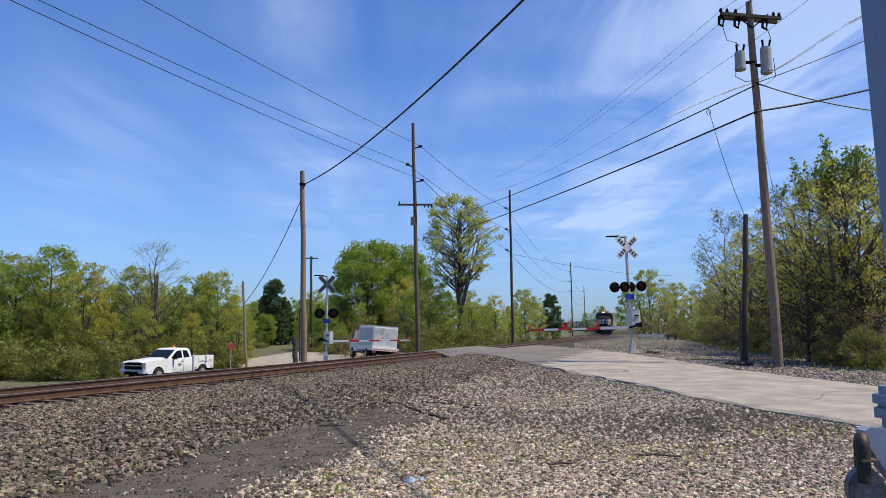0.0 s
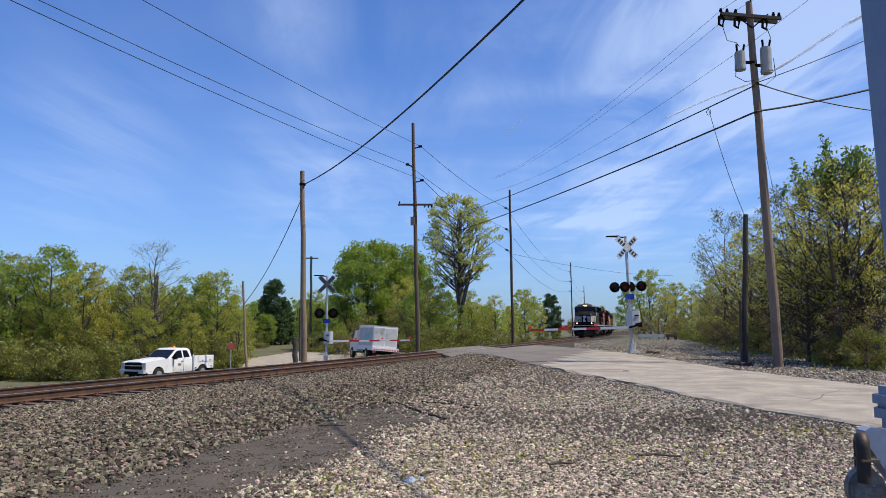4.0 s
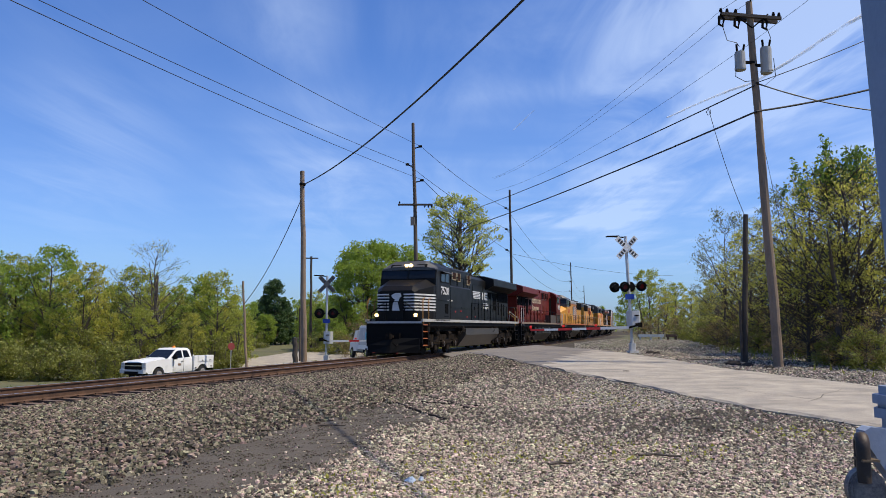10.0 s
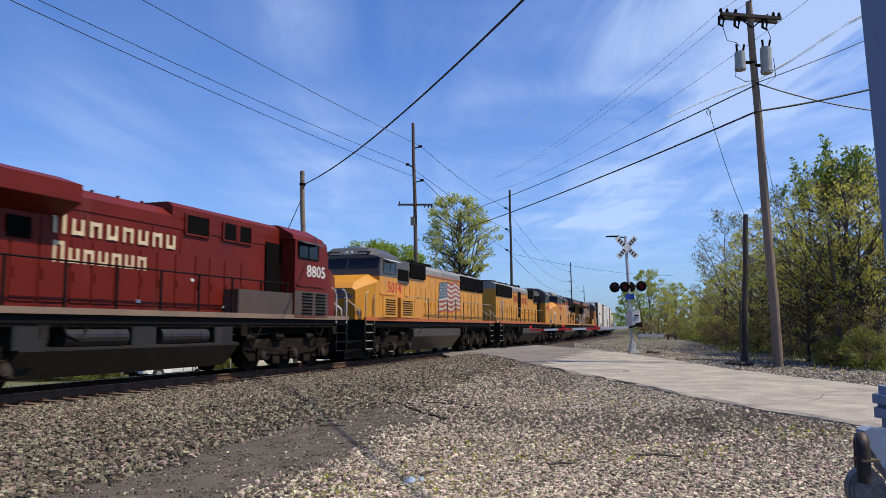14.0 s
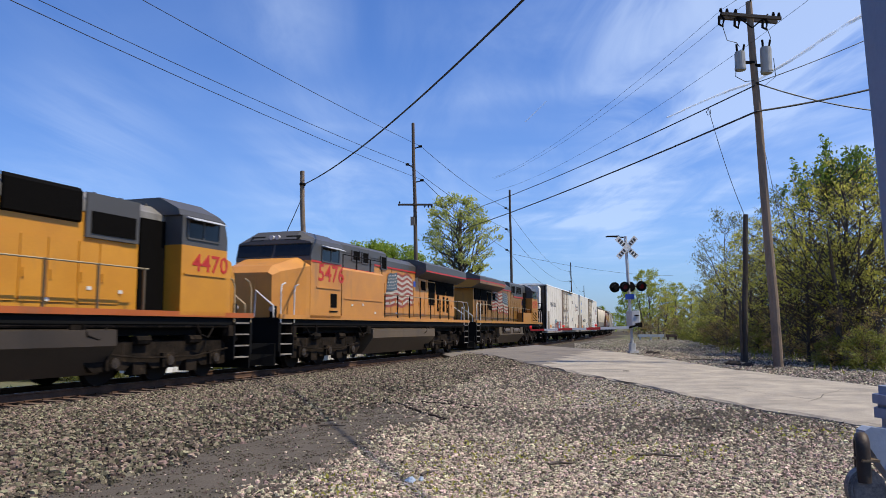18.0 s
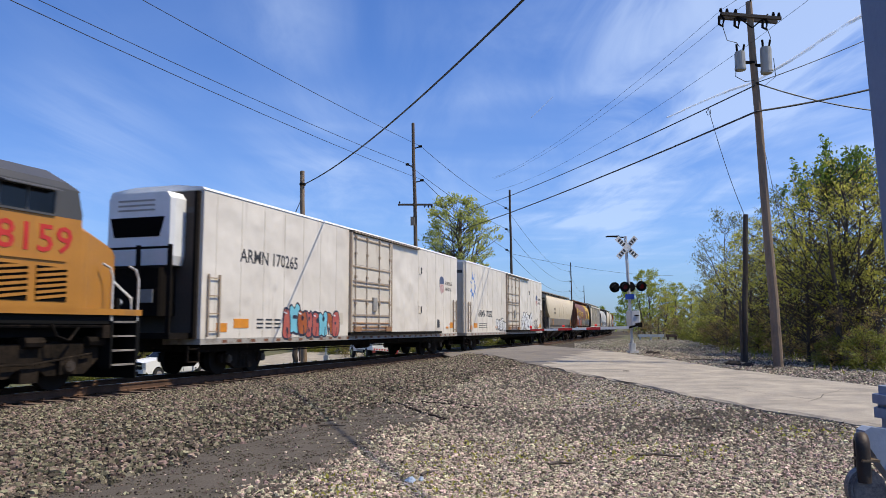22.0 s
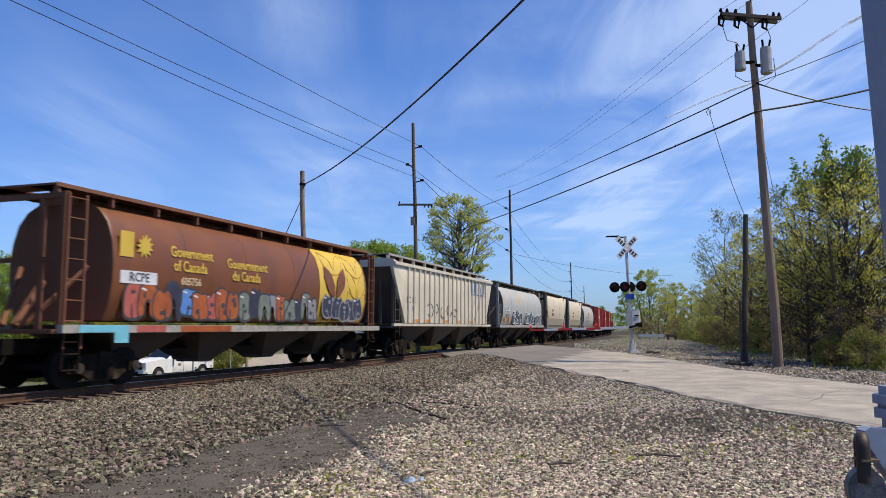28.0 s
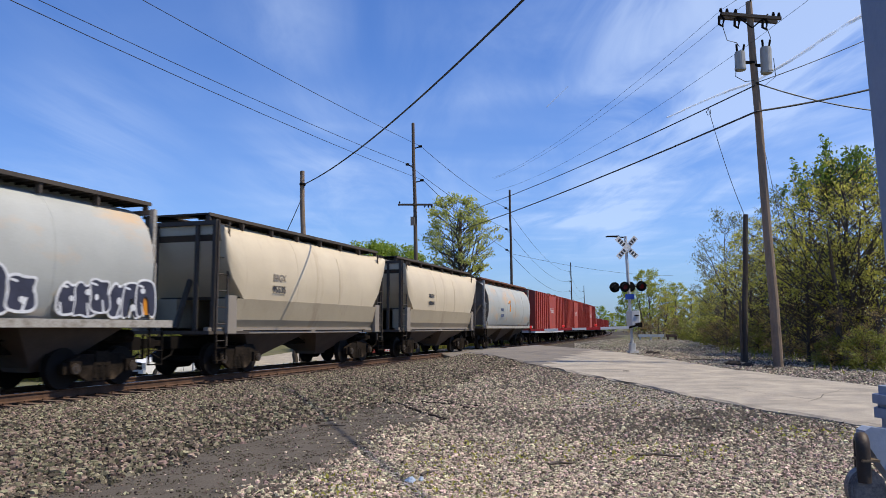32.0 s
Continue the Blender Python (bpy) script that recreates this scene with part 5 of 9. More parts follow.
def side_pose(x, z, y=1.5):
    """Lettering on the camera's side of a car."""
    return Matrix.Translation((x, y, z)) @ Matrix(((-1, 0, 0, 0), (0, 0, 1, 0), (0, 1, 0, 0), (0, 0, 0, 1)))


def wheel_bm(x, r, n=18):
    bm = bmesh.new()
    for sd in (-1, 1):
        disc(bm, (x, sd * 0.78, r), (0, 1, 0), r, 0.07, n)
        disc(bm, (x, sd * 0.70, r), (0, 1, 0), r + 0.025, 0.014, n)
        disc(bm, (x, sd * 0.90, r), (0, 1, 0), 0.13, 0.07, 10)
    disc(bm, (x, 0, r), (0, 1, 0), 0.09, 0.9, 8)
    return bm


SHARED = {}


def shared(key, make):
    if key not in SHARED:
        SHARED[key] = make()
    return SHARED[key]


def as_mesh(name, bm, material):
    me = bpy.data.meshes.new(name)
    bm.to_mesh(me)
    bm.free()
    me.materials.append(material)
    return me


def loco_truck_mesh():
    bm = bmesh.new()
    for sd in (-1, 1):
        y0, y1 = sorted((sd * 1.02, sd * 1.17))
        prism(bm, [(-2.9, 0.66), (-2.5, 0.34), (-1.45, 0.34), (-1.25, 0.50), (-0.7, 0.50), (-0.5, 0.34), (0.5, 0.34), (0.7, 0.50), (1.25, 0.50), (1.45, 0.34),
                   (2.5, 0.34), (2.9, 0.66), (2.9, 0.92), (2.4, 1.02), (-2.4, 1.02), (-2.9, 0.92)], y0, y1, "y")
        for x in (-1.95, 0, 1.95):
            box(bm, x - 0.24, x + 0.24, *sorted((sd * 1.1, sd * 1.27)), 0.36, 0.72)
            disc(bm, (x, sd * 1.27, 0.53), (0, 1, 0), 0.16, 0.04, 10)
            for d in (-0.36, 0.36):
                disc(bm, (x + d, sd * 1.1, 0.83), (0, 0, 1), 0.10, 0.17, 8)
        for x in (-2.7, -1.0, 1.0, 2.7):
            disc(bm, (x, sd * 1.22, 1.05), (1, 0, 0), 0.12, 0.24, 8)
        tube(bm, [(-2.6, sd * 1.25, 0.78), (-1.0, sd * 1.27, 0.60), (1.0, sd * 1.27, 0.62), (2.6, sd * 1.25, 0.78)], 0.025, 5)
    box(bm, -2.5, 2.5, -0.5, 0.5, 0.62, 1.12)
    for x in (-1.0, 1.0):
        box(bm, x - 0.3, x + 0.3, -1.05, 1.05, 0.75, 1.0)
        for sd in (-1, 1):
            box(bm, x - 0.22, x + 0.22, *sorted((sd * 0.95, sd * 1.2)), 0.22, 0.52)
    return as_mesh("truck", bm, M["truck_dust"])


def freight_truck_mesh():
    bm = bmesh.new()
    for sd in (-1, 1):
        y0, y1 = sorted((sd * 0.95, sd * 1.09))
        prism(bm, [(-1.12, 0.34), (-0.72, 0.34), (-0.42, 0.16), (0.42, 0.16), (0.72, 0.34), (1.12, 0.34), (1.12, 0.56), (0.62, 0.76), (-0.62, 0.76), (-1.12, 0.56)], y0, y1, "y")
        for x in (-0.86, 0.86):
            box(bm, x - 0.16, x + 0.16, *sorted((sd * 1.02, sd * 1.18)), 0.34, 0.62)
            disc(bm, (x, sd * 1.19, 0.46), (0, 1, 0), 0.11, 0.03, 10)
        for d in (-0.2, 0, 0.2):
            disc(bm, (d, sd * 1.05, 0.40), (0, 0, 1), 0.085, 0.18, 8)
    box(bm, -0.22, 0.22, -1.12, 1.12, 0.50, 0.82)
    box(bm, -0.3, 0.3, -0.3, 0.3, 0.8, 1.0)
    return as_mesh("truck", bm, M["truck_dust"])


def axle_cap_mesh():
    bm = bmesh.new()
    disc(bm, (0, 0, 0), (0, 1, 0), 0.12, 0.03, 12)
    disc(bm, (0, 0, 0), (0, 1, 0), 0.06, 0.045, 8)
    return as_mesh("axle_cap", bm, M["tank_brown"])


def add_trucks(car, xs, freight=True):
    key = "freight_truck" if freight else "loco_truck"
    me = shared(key, freight_truck_mesh if freight else loco_truck_mesh)
    axles, r = ((-0.89, 0.89), 0.457) if freight else ((-1.95, 0, 1.95), 0.53)
    for x in xs:
        t = same_part("truck", me, car, m=Matrix.Translation((x, 0, RAIL_Z)))
        for ax in axles:
            w = shared(("wheelset", r), lambda: as_mesh("wheelset", wheel_bm(0, r), M["wheel"]))
            same_part("wheelset", w, t, m=Matrix.Translation((ax, 0, 0)))
            for sd in (-1, 1):
                same_part("axle_cap", shared("axle_cap", axle_cap_mesh), t, m=Matrix.Translation((ax, sd * (1.20 if freight else 1.30), r)))


def coupler_mesh():
    bm = bmesh.new()
    box(bm, 0, 0.75, -0.07, 0.07, 0.80, 0.95)
    box(bm, 0.66, 0.92, -0.17, 0.13, 0.74, 1.0, 0.05)
    tube(bm, [(0.05, 0.3, 0.95), (0.25, 0.32, 0.55), (0.6, 0.3, 0.42), (0.9, 0.2, 0.6)], 0.03, 6)
    return as_mesh("coupler", bm, M["dark"])


def add_couplers(car, half, body):
    me = shared("coupler", coupler_mesh)
    same_part("coupler", me, car, m=Matrix.Translation((half - 0.9, 0, 0)))
    same_part("coupler", me, car, m=Matrix.Translation((0.9 - half, 0, 0)) @ Matrix.Rotation(math.pi, 4, "Z"))
    bm = bmesh.new()
    box(bm, -half + 0.6, half - 0.6, -0.35, 0.35, 0.72, 1.05)
    part("centre_sill", bm, M["dark"], car)


def octo(w, z0, z1, cut, cz):
    """Outline of a hood: upright sides, chamfered roof."""
    return [(-w, z0), (w, z0), (w, z1 - cz), (w - cut, z1), (-w + cut, z1), (-w, z1 - cz)]


def build_loco(name, label, half, body, roof, sill, maker, rev, rail, number=None, num_mat=None, tank="tank_dust", hood_paint=None, low=None, lit=False, num_at=(6.7, 3.16, 0.6)):
    """A six-axle diesel. maker: 'wing' has broad radiator wings, 'fan' has grilles and roof fans. rev: runs cab last."""
    car = thing(name, pose(0, 0, 0), label, "locomotive", "train")
    R = Matrix.Rotation(math.pi, 4, "Z")

    def P(nm, bm, material, parent=None, lab=""):
        if rev:
            bmesh.ops.transform(bm, matrix=R, verts=bm.verts)
        return part(nm, bm, M[material], parent or car, lab)
    wing = maker == "wing"
    e = half - 0.75
    # underframe
    bm = bmesh.new()
    box(bm, -e, e, -1.42, 1.42, 1.38, 1.60)
    box(bm, -e + 2.2, e - 2.2, -1.1, 1.1, 1.10, 1.38)
    frame_ob = P("underframe", bm, "black")
    for sd in (-1, 1):
        bm = bmesh.new()
        box(bm, -e, e, *sorted((sd * 1.42, sd * 1.50)), 1.58, 1.72)
        P("side_sill", bm, sill, frame_ob)
    # fuel tank and reservoirs
    for sd in (-1, 1):
        bm = bmesh.new()
        wide = sd > 0 or not wing
        top = 1.24 if wide else 0.86
        prism(bm, [(0, 0.22), (sd * 0.95, 0.22), (sd * 1.42, min(0.84, top - 0.1)), (sd * 1.46, min(0.88, top - 0.05)), (sd * 1.46, top), (sd * 1.3, top + 0.03), (0, top + 0.03)], -4.5 if wing else -2.7, 3.1 if wing else 4.6, "x")
        P("fuel_tank", bm, tank)
        if not wide:
            for x in (-2.35, 0.75):
                bm = bmesh.new()
                tube(bm, [(x - 0.95, sd * 1.2, 1.08), (x - 0.90, sd * 1.2, 1.08), (x + 0.90, sd * 1.2, 1.08), (x + 0.95, sd * 1.2, 1.08)], 0.245, 18)
                for xx in (x - 0.6, x + 0.6):
                    disc(bm, (xx, sd * 1.2, 1.08), (1, 0, 0), 0.255, 0.025, 18)
                P("air_reservoir", bm, tank)
            for x in (-4.2, -0.85, 2.4):
                bm = bmesh.new()
                box(bm, x - 0.42, x + 0.42, *sorted((sd * 1.0, sd * 1.44)), 0.84, 1.32, 0.04)
                P("equipment_box", bm, tank)
    # hood
    x_cab0, x_cab1 = (6.15, 8.40) if wing else (6.75, 8.65)
    z_split = 3.62 if wing and roof != body else 3.45
    bm = bmesh.new()
    hx0 = -9.15
    h = 4.50 if wing else 4.46
    prism(bm, octo(0.93, 1.60, 3.95, 0.001, 0.001), hx0, x_cab0, "x")
    hood = P("engine_hood", bm, hood_paint or body)
    bm = bmesh.new()
    prism(bm, octo(0.95, 3.95, h, 0.34, 0.24), hx0 + (0.02 if not wing else 5.9), x_cab0, "x")
    P("hood_roof", bm, roof if wing else "roof_pale", hood)
    if roof != body:
        for sd in (-1, 1):
            bm = bmesh.new()
            box(bm, -3.1 if wing else -4.3, 1.9 if wing else 1.2, *sorted((sd * 0.935, sd * 0.965)), 3.93, 4.0)
            P("stripe", bm, "red_line" if wing else "sill_red", hood, "thin red line")
        if wing:
            for sd in (-1, 1):
                bm = bmesh.new()
                box(bm, 1.9, x_cab0, *sorted((sd * 0.93, sd * 0.95)), 3.62, 3.97)
                P("upper_panel", bm, roof, hood)
                bm = bmesh.new()
                box(bm, 1.9, x_cab0, *sorted((sd * 0.935, sd * 0.965)), 3.56, 3.64)
                P("stripe", bm, "red_line", hood, "thin red line")
    if wing:
        bm = bmesh.new()
        prism(bm, octo(0.95, h - 0.3, 4.66, 0.16, 0.12), 0.6, x_cab0 - 0.1, "x")
        P("brake_housing", bm, roof, hood)
    # hood doors with latches
    for sd in (-1, 1):
        x = hx0 + 0.35
        k = 0
        while x < x_cab0 - 1.2:
            w = (0.72, 0.86, 0.64)[k % 3]
            if not (sd > 0 and x + w > 2.0 and wing) and not (sd < 0 and x + w > x_cab0 - 1.0):
                bm = bmesh.new()
                box(bm, x, x + w - 0.08, *sorted((sd * 0.93, sd * 0.955)), 1.85, 3.25)
                box(bm, x + 0.06, x + 0.12, *sorted((sd * 0.95, sd * 0.985)), 2.35, 2.55)
                P("hood_door", bm, hood_paint or body, hood)
            x += w
            k += 1
    if wing:
        # broad radiator wings over the rear
        bm = bmesh.new()
        prism(bm, [(-0.95, 3.72), (-1.5, 4.00), (-1.5, 4.40), (-0.85, 4.62), (0.85, 4.62), (1.5, 4.40), (1.5, 4.00), (0.95, 3.72)], -9.75, -3.1, "x")
        P("radiator_hood", bm, roof)
        bm = bmesh.new()
        prism(bm, octo(0.93, 1.9, 3.7, 0.001, 0.001), -9.32, hx0 + 0.01, "x")
        P("rear_end", bm, body)
        for sd in (-1, 1):
            bm = bmesh.new()
            lip = 4.13 if body == "loco_ochre" else 4.01
            box(bm, -9.76, -3.12, *sorted((sd * 1.495, sd * 1.512)), lip, lip + 0.07)
            P("radiator_lip", bm, "red_line" if roof != body else roof)
            if body == "loco_ochre":
                bm = bmesh.new()
                box(bm, -9.76, -3.12, *sorted((sd * 1.495, sd * 1.508)), 3.99, lip)
                P("radiator_skirt", bm, hood_paint)
                bm = bmesh.new()
                prism(bm, [(0.0, lip + 0.16), (sd * 1.495, lip + 0.02), (sd * 1.495, lip + 0.09), (0.0, lip + 0.23)], -9.765, -9.751, "x")
                P("radiator_lip", bm, "red_line")
                bm = bmesh.new()
                prism(bm, [(0.0, 3.74), (sd * 0.95, 3.74), (sd * 1.495, 4.01), (sd * 1.495, lip + 0.02), (0.0, lip + 0.16)], -9.762, -9.751, "x")
                P("radiator_skirt", bm, body)
            # screens; those high under the wing are enlarged to paint its shade too
            for xa, xb, za, zb in ((-4.5, -3.9, 3.15, 3.6), (-5.9, -4.95, 2.45, 3.6), (-7.7, -6.1, 3.02, 3.72), (-9.1, -7.8, 3.02, 3.72), (-6.0, -4.95, 3.66, 3.74), (-6.55, -6.3, 2.15, 3.0), (-7.5, -7.2, 2.15, 2.95), (-8.1, -7.85, 2.1, 2.9)):
                bm = bmesh.new()
                box(bm, xa, xb, *sorted((sd * 0.93, sd * 0.972)), za, zb)
                P("screen", bm, "grille", hood)
        bm = bmesh.new()
        box(bm, -7.6, -4.2, -0.7, 0.7, 4.59, 4.66, 0.2)
        P("radiator_screen", bm, "grille")
        bm = bmesh.new()
        for k in range(7):
            box(bm, -4.05 + k * 0.13, -3.99 + k * 0.13, -0.6, 0.6, 4.59, 4.64)
        P("roof_rib", bm, roof)
        # grid vents beside the forward hood
        for sd in (-1, 1):
            for xa, xb, za in ((0.66, 1.21, 3.88), (2.6, 3.15, 3.98), (3.44, 4.09, 4.02)) if sd > 0 else ((1.16, 2.15, 3.88), (2.89, 3.5, 3.9), (3.68, 4.3, 3.9)):
                bm = bmesh.new()
                box(bm, xa, xb, *sorted((sd * 0.93, sd * 0.975)), za, 4.38)
                v = P("vent", bm, "screen_brown" if body == "loco_black" else "grille", hood)
                bm = bmesh.new()
                for xx in (xa - 0.07, xb):
                    box(bm, xx, xx + 0.07, *sorted((sd * 0.93, sd * 1.0)), za - 0.03, 4.40)
                box(bm, xa - 0.07, xb + 0.07, *sorted((sd * 0.93, sd * 0.985)), za - 0.06, za - 0.01)
                P("vent_frame", bm, "rail_worn" if body == "loco_black" else roof, v)
        # full-width equipment cabinet on the left side only
        bm = bmesh.new()
        prism(bm, [(0.9, 1.62), (1.49, 1.62), (1.49, 3.46), (1.38, 3.55), (0.9, 3.62)], 2.1, 6.05, "x")
        cab_side = P("equipment_cabinet", bm, low or body)
        for x0, x1 in ((2.25, 4.1), (4.3, 5.9)):
            bm = bmesh.new()
            box(bm, x0, x1, 1.49, 1.515, 2.36, 2.40)
            P("ledge", bm, body, cab_side)
        # equipment cabinet low on the right side behind the cab
        bm = bmesh.new()
        box(bm, 3.0, 6.1, -1.47, -0.93, 1.72, 2.42, 0.02)
        P("battery_box", bm, low or body)
    else:
        # dark radiator grilles high on the rear, cooling fans on the roof
        for sd in (-1, 1):
            bm = bmesh.new()
            prism(bm, [(sd * 0.92, 3.46), (sd * 1.0, 3.50), (sd * 1.0, 4.22), (sd * 0.90, 4.30)], -9.1, -4.35, "x")
            P("radiator_grille", bm, "grille")
            for k in range(6):
                bm = bmesh.new()
                x = -9.07 + k * 0.94
                box(bm, x - 0.03, x + 0.03, *sorted((sd * 0.99, sd * 1.01)), 3.5, 4.22)
                P("grille_bar", bm, "black")
            bm = bmesh.new()
            prism(bm, [(sd * 0.92, 3.66), (sd * 1.02, 3.70), (sd * 1.02, 4.36), (sd * 0.92, 4.46)], 1.75, 3.85, "x")
            P("brake_grid", bm, "grille")
            bm = bmesh.new()
            box(bm, 4.0, 5.75, *sorted((sd * 0.93, sd * 1.00)), 3.36, 4.40, 0.02)
            b = P("brake_hatch", bm, roof)
            bm = bmesh.new()
            box(bm, 4.15, 5.6, *sorted((sd * 1.00, sd * 1.02)), 3.46, 3.98)
            P("grille", bm, "grille", b)
            if sd < 0:
                bm = bmesh.new()
                box(bm, -2.1, -1.1, -0.975, -0.93, 2.08, 4.05)
                P("open_door", bm, "grille", hood)
        for x in (-8.3, -6.5, -4.7):
            bm = bmesh.new()
            disc(bm, (x, 0, h + 0.03), (0, 0, 1), 0.70, 0.06, 24)
            P("cooling_fan", bm, "black")
        bm = bmesh.new()
        box(bm, -1.1, 0.5, -0.35, 0.35, h, h + 0.2, 0.1)
        P("exhaust", bm, "grille")
    # cab: side walls, raked windscreen, sloped brow with lamps and number boards, then the nose
    cw = 1.5
    xf = x_cab1 + 0.10
    bm = bmesh.new()
    prism(bm, [(-cw, 1.62), (cw, 1.62), (cw, z_split), (-cw, z_split)], x_cab0, xf, "x")
    cab = P("cab", bm, body)
    bm = bmesh.new()
    prism(bm, [(x_cab0, z_split), (xf, z_split), (xf, 3.74), (xf - 0.14, 4.24), (x_cab0, 4.24)], -cw, cw, "y")
    P("cab_upper", bm, roof, cab)
    brow = ((-cw, 4.22), (cw, 4.22), (1.45, 4.38), (0.85, 4.70), (-0.85, 4.70), (-1.45, 4.38))
    bm = bmesh.new()
    loft(bm, [[(x, y, z) for y, z in brow] for x in (x_cab0 - 0.12, x_cab1 - 0.30)])
    P("cab_roof", bm, roof, cab)
    # on black and red cabs the grey paints in the brow's sky glare
    bm = bmesh.new()
    loft(bm, [[(x_cab1 - 0.298, y, z) for y, z in brow], [(x_cab1 + 0.04, y * 0.98, 4.22 + (z - 4.22) * 0.35) for y, z in brow]])
    P("brow", bm, "loco_grey", cab, "sloping cab brow, grey with glare toned in")
    for sd in (-1, 1):
        for xa, xb in ((x_cab0 + 0.25, x_cab0 + 0.85), (x_cab0 + 0.92, x_cab0 + 1.55)):
            bm = bmesh.new()
            box(bm, xa, xb, *sorted((sd * cw, sd * (cw + 0.015))), 3.66, 4.12)
            P("window", bm, "glass", cab)
        bm = bmesh.new()
        for z in (3.61, 4.12):
            box(bm, x_cab0 + 0.20, x_cab0 + 1.60, *sorted((sd * cw, sd * (cw + 0.03))), z, z + 0.045)
        for x in (x_cab0 + 0.20, x_cab0 + 0.86, x_cab0 + 1.55):
            box(bm, x, x + 0.05, *sorted((sd * cw, sd * (cw + 0.028))), 3.61, 4.16)
        P("window_frame", bm, "black" if body in ("loco_black", "loco_red") else "loco_grey", cab)
        bm = bmesh.new()
        prism(bm, [(sd * cw, 4.17), (sd * (cw + 0.26), 4.10), (sd * (cw + 0.26), 4.12), (sd * cw, 4.21)], x_cab0 + 0.15, x_cab0 + 1.6, "x")
        P("sun_visor", bm, "alum" if body in ("loco_yellow", "loco_faded") else "loco_grey", cab)
        bm = bmesh.new()
        prism(bm, [(xf, 3.78), (xf + 0.02, 3.78), (xf - 0.105, 4.19), (xf - 0.135, 4.19)], *sorted((sd * 0.05, sd * 1.44)), "y")
        P("windscreen", bm, "glass", cab)
        bm = bmesh.new()
        prism(bm, [(x_cab1 - 0.12, 4.50), (x_cab1 + 0.03, 4.34), (x_cab1 + 0.05, 4.36), (x_cab1 - 0.09, 4.52)], *sorted((sd * 0.42, sd * 0.98)), "y")
        P("number_board", bm, "black", cab)
        bm = bmesh.new()
        disc(bm, (x_cab1 - 0.02, sd * 0.115, 4.46), (1, 0, 0), 0.085, 0.08, 12)
        P("headlight", bm, "lamp" if lit else "lamp_off", cab)
        if wing and not rev:
            bm = bmesh.new()
            box(bm, x_cab0 + 0.35, x_cab0 + 0.85, *sorted((sd * cw, sd * (cw + 0.012))), 2.02, 2.52)
            P("side_louvre", bm, "grille", cab)
        bm = bmesh.new()
        box(bm, x_cab0 + 0.12, x_cab0 + 1.95, *sorted((sd * cw, sd * (cw + 0.03))), 2.68, 2.72)
        P("ledge", bm, body, cab)
        if wing and not rev:
            bm = bmesh.new()
            box(bm, x_cab0 + 0.30, x_cab0 + 0.95, *sorted((sd * cw, sd * (cw + 0.025))), 1.86, 1.90)
            P("grab_iron", bm, "black", cab)
    # dark plate on the hood side paints the shade in the walkway recess
    bm = bmesh.new()
    box(bm, x_cab0 - 0.95, x_cab0 - 0.02, -0.99, -0.93, 1.70, 4.05)
    P("cab_doorway", bm, "grille", cab, "dark panel painting the shade of the recess behind the cab")
    xn = 10.12 if wing else 9.95
    nt = 3.72 if wing else 3.52
    bm = bmesh.new()
    rings = []
    for x, w, z, c in ((xf - 0.02, 1.492, nt, 0.30), (xf + 0.25, 1.465, nt - 0.06, 0.30), (xn - 0.28, 1.10, nt - 0.38, 0.20), (xn, 0.96, nt - 0.62, 0.10)):
        rings.append([(x, -w, 1.62), (x, w, 1.62), (x, w, z - c), (x, w - c * 1.6, z), (x, -w + c * 1.6, z), (x, -w, z - c)])
    loft(bm, rings)
    nose = P("nose", bm, body)
    bm = bmesh.new()
    box(bm, xn - 0.01, xn + 0.012, -0.33, 0.33, 1.75, 2.95 if wing else 2.75)
    P("nose_door", bm, body, nose)
    for sd in (-1, 1):
        bm = bmesh.new()
        disc(bm, (e - 0.28, sd * 1.02, 1.90), (1, 0, 0), 0.085, 0.05, 12)
        P("ditch_light", bm, "lamp" if lit else "lamp_off", car)
        bm = bmesh.new()
        box(bm, e - 0.42, e - 0.31, *sorted((sd * 0.92, sd * 1.12)), 1.6, 2.0)
        P("lamp_bracket", bm, "black", car)
    # pilot, plough and end steps
    for x0, sg in ((e, 1), (-e, -1)):
        bm = bmesh.new()
        box(bm, *sorted((x0 - sg * 0.1, x0)), -1.45, 1.45, 0.55, 1.62)
        P("pilot", bm, "black")
        bm = bmesh.new()
        loft(bm, [[(x0 + sg * (0.06 + (0.26 if abs(y) < 0.1 else 0.0) * f), y, z) for y in (-1.35, -0.05, 0.05, 1.35) for _ in (0,)] + [(x0, y, z) for y in (1.35, -1.35)] for z, f in ((0.10, 1.6), (0.45, 1.0), (0.80, 0.3))])
        P("plough", bm, "black")
        for sd in (-1, 1):
            bm = bmesh.new()
            for k in range(4):
                z = 0.42 + k * 0.33
                box(bm, *sorted((x0 - sg * 0.85, x0 - sg * 0.12)), *sorted((sd * (1.18 - 0.02 * k), sd * 1.44)), z, z + 0.04)
            st = P("steps", bm, "sill_red" if lit and sg > 0 else ("dark" if body in ("loco_black", "loco_red") else "tread"))
            bm = bmesh.new()
            for xx in (x0 - sg * 0.1, x0 - sg * 0.92):
                box(bm, xx - 0.03, xx + 0.03, *sorted((sd * 1.08, sd * 1.46)), 0.38, 1.6)
            P("step_side", bm, "black", st)
            bm = bmesh.new()
            for xx in (x0 - sg * 0.10, x0 - sg * 0.95):
                tube(bm, [(xx, sd * 1.45, 1.45), (xx, sd * 1.45, 2.45), (xx - sg * 0.08, sd * 1.43, 2.66), (xx - sg * 0.3, sd * 1.42, 2.74)], 0.028, 6)
            P("grab_rail", bm, rail if not (lit and sg > 0 and sd > 0) else "orange_worn")
            bm = bmesh.new()
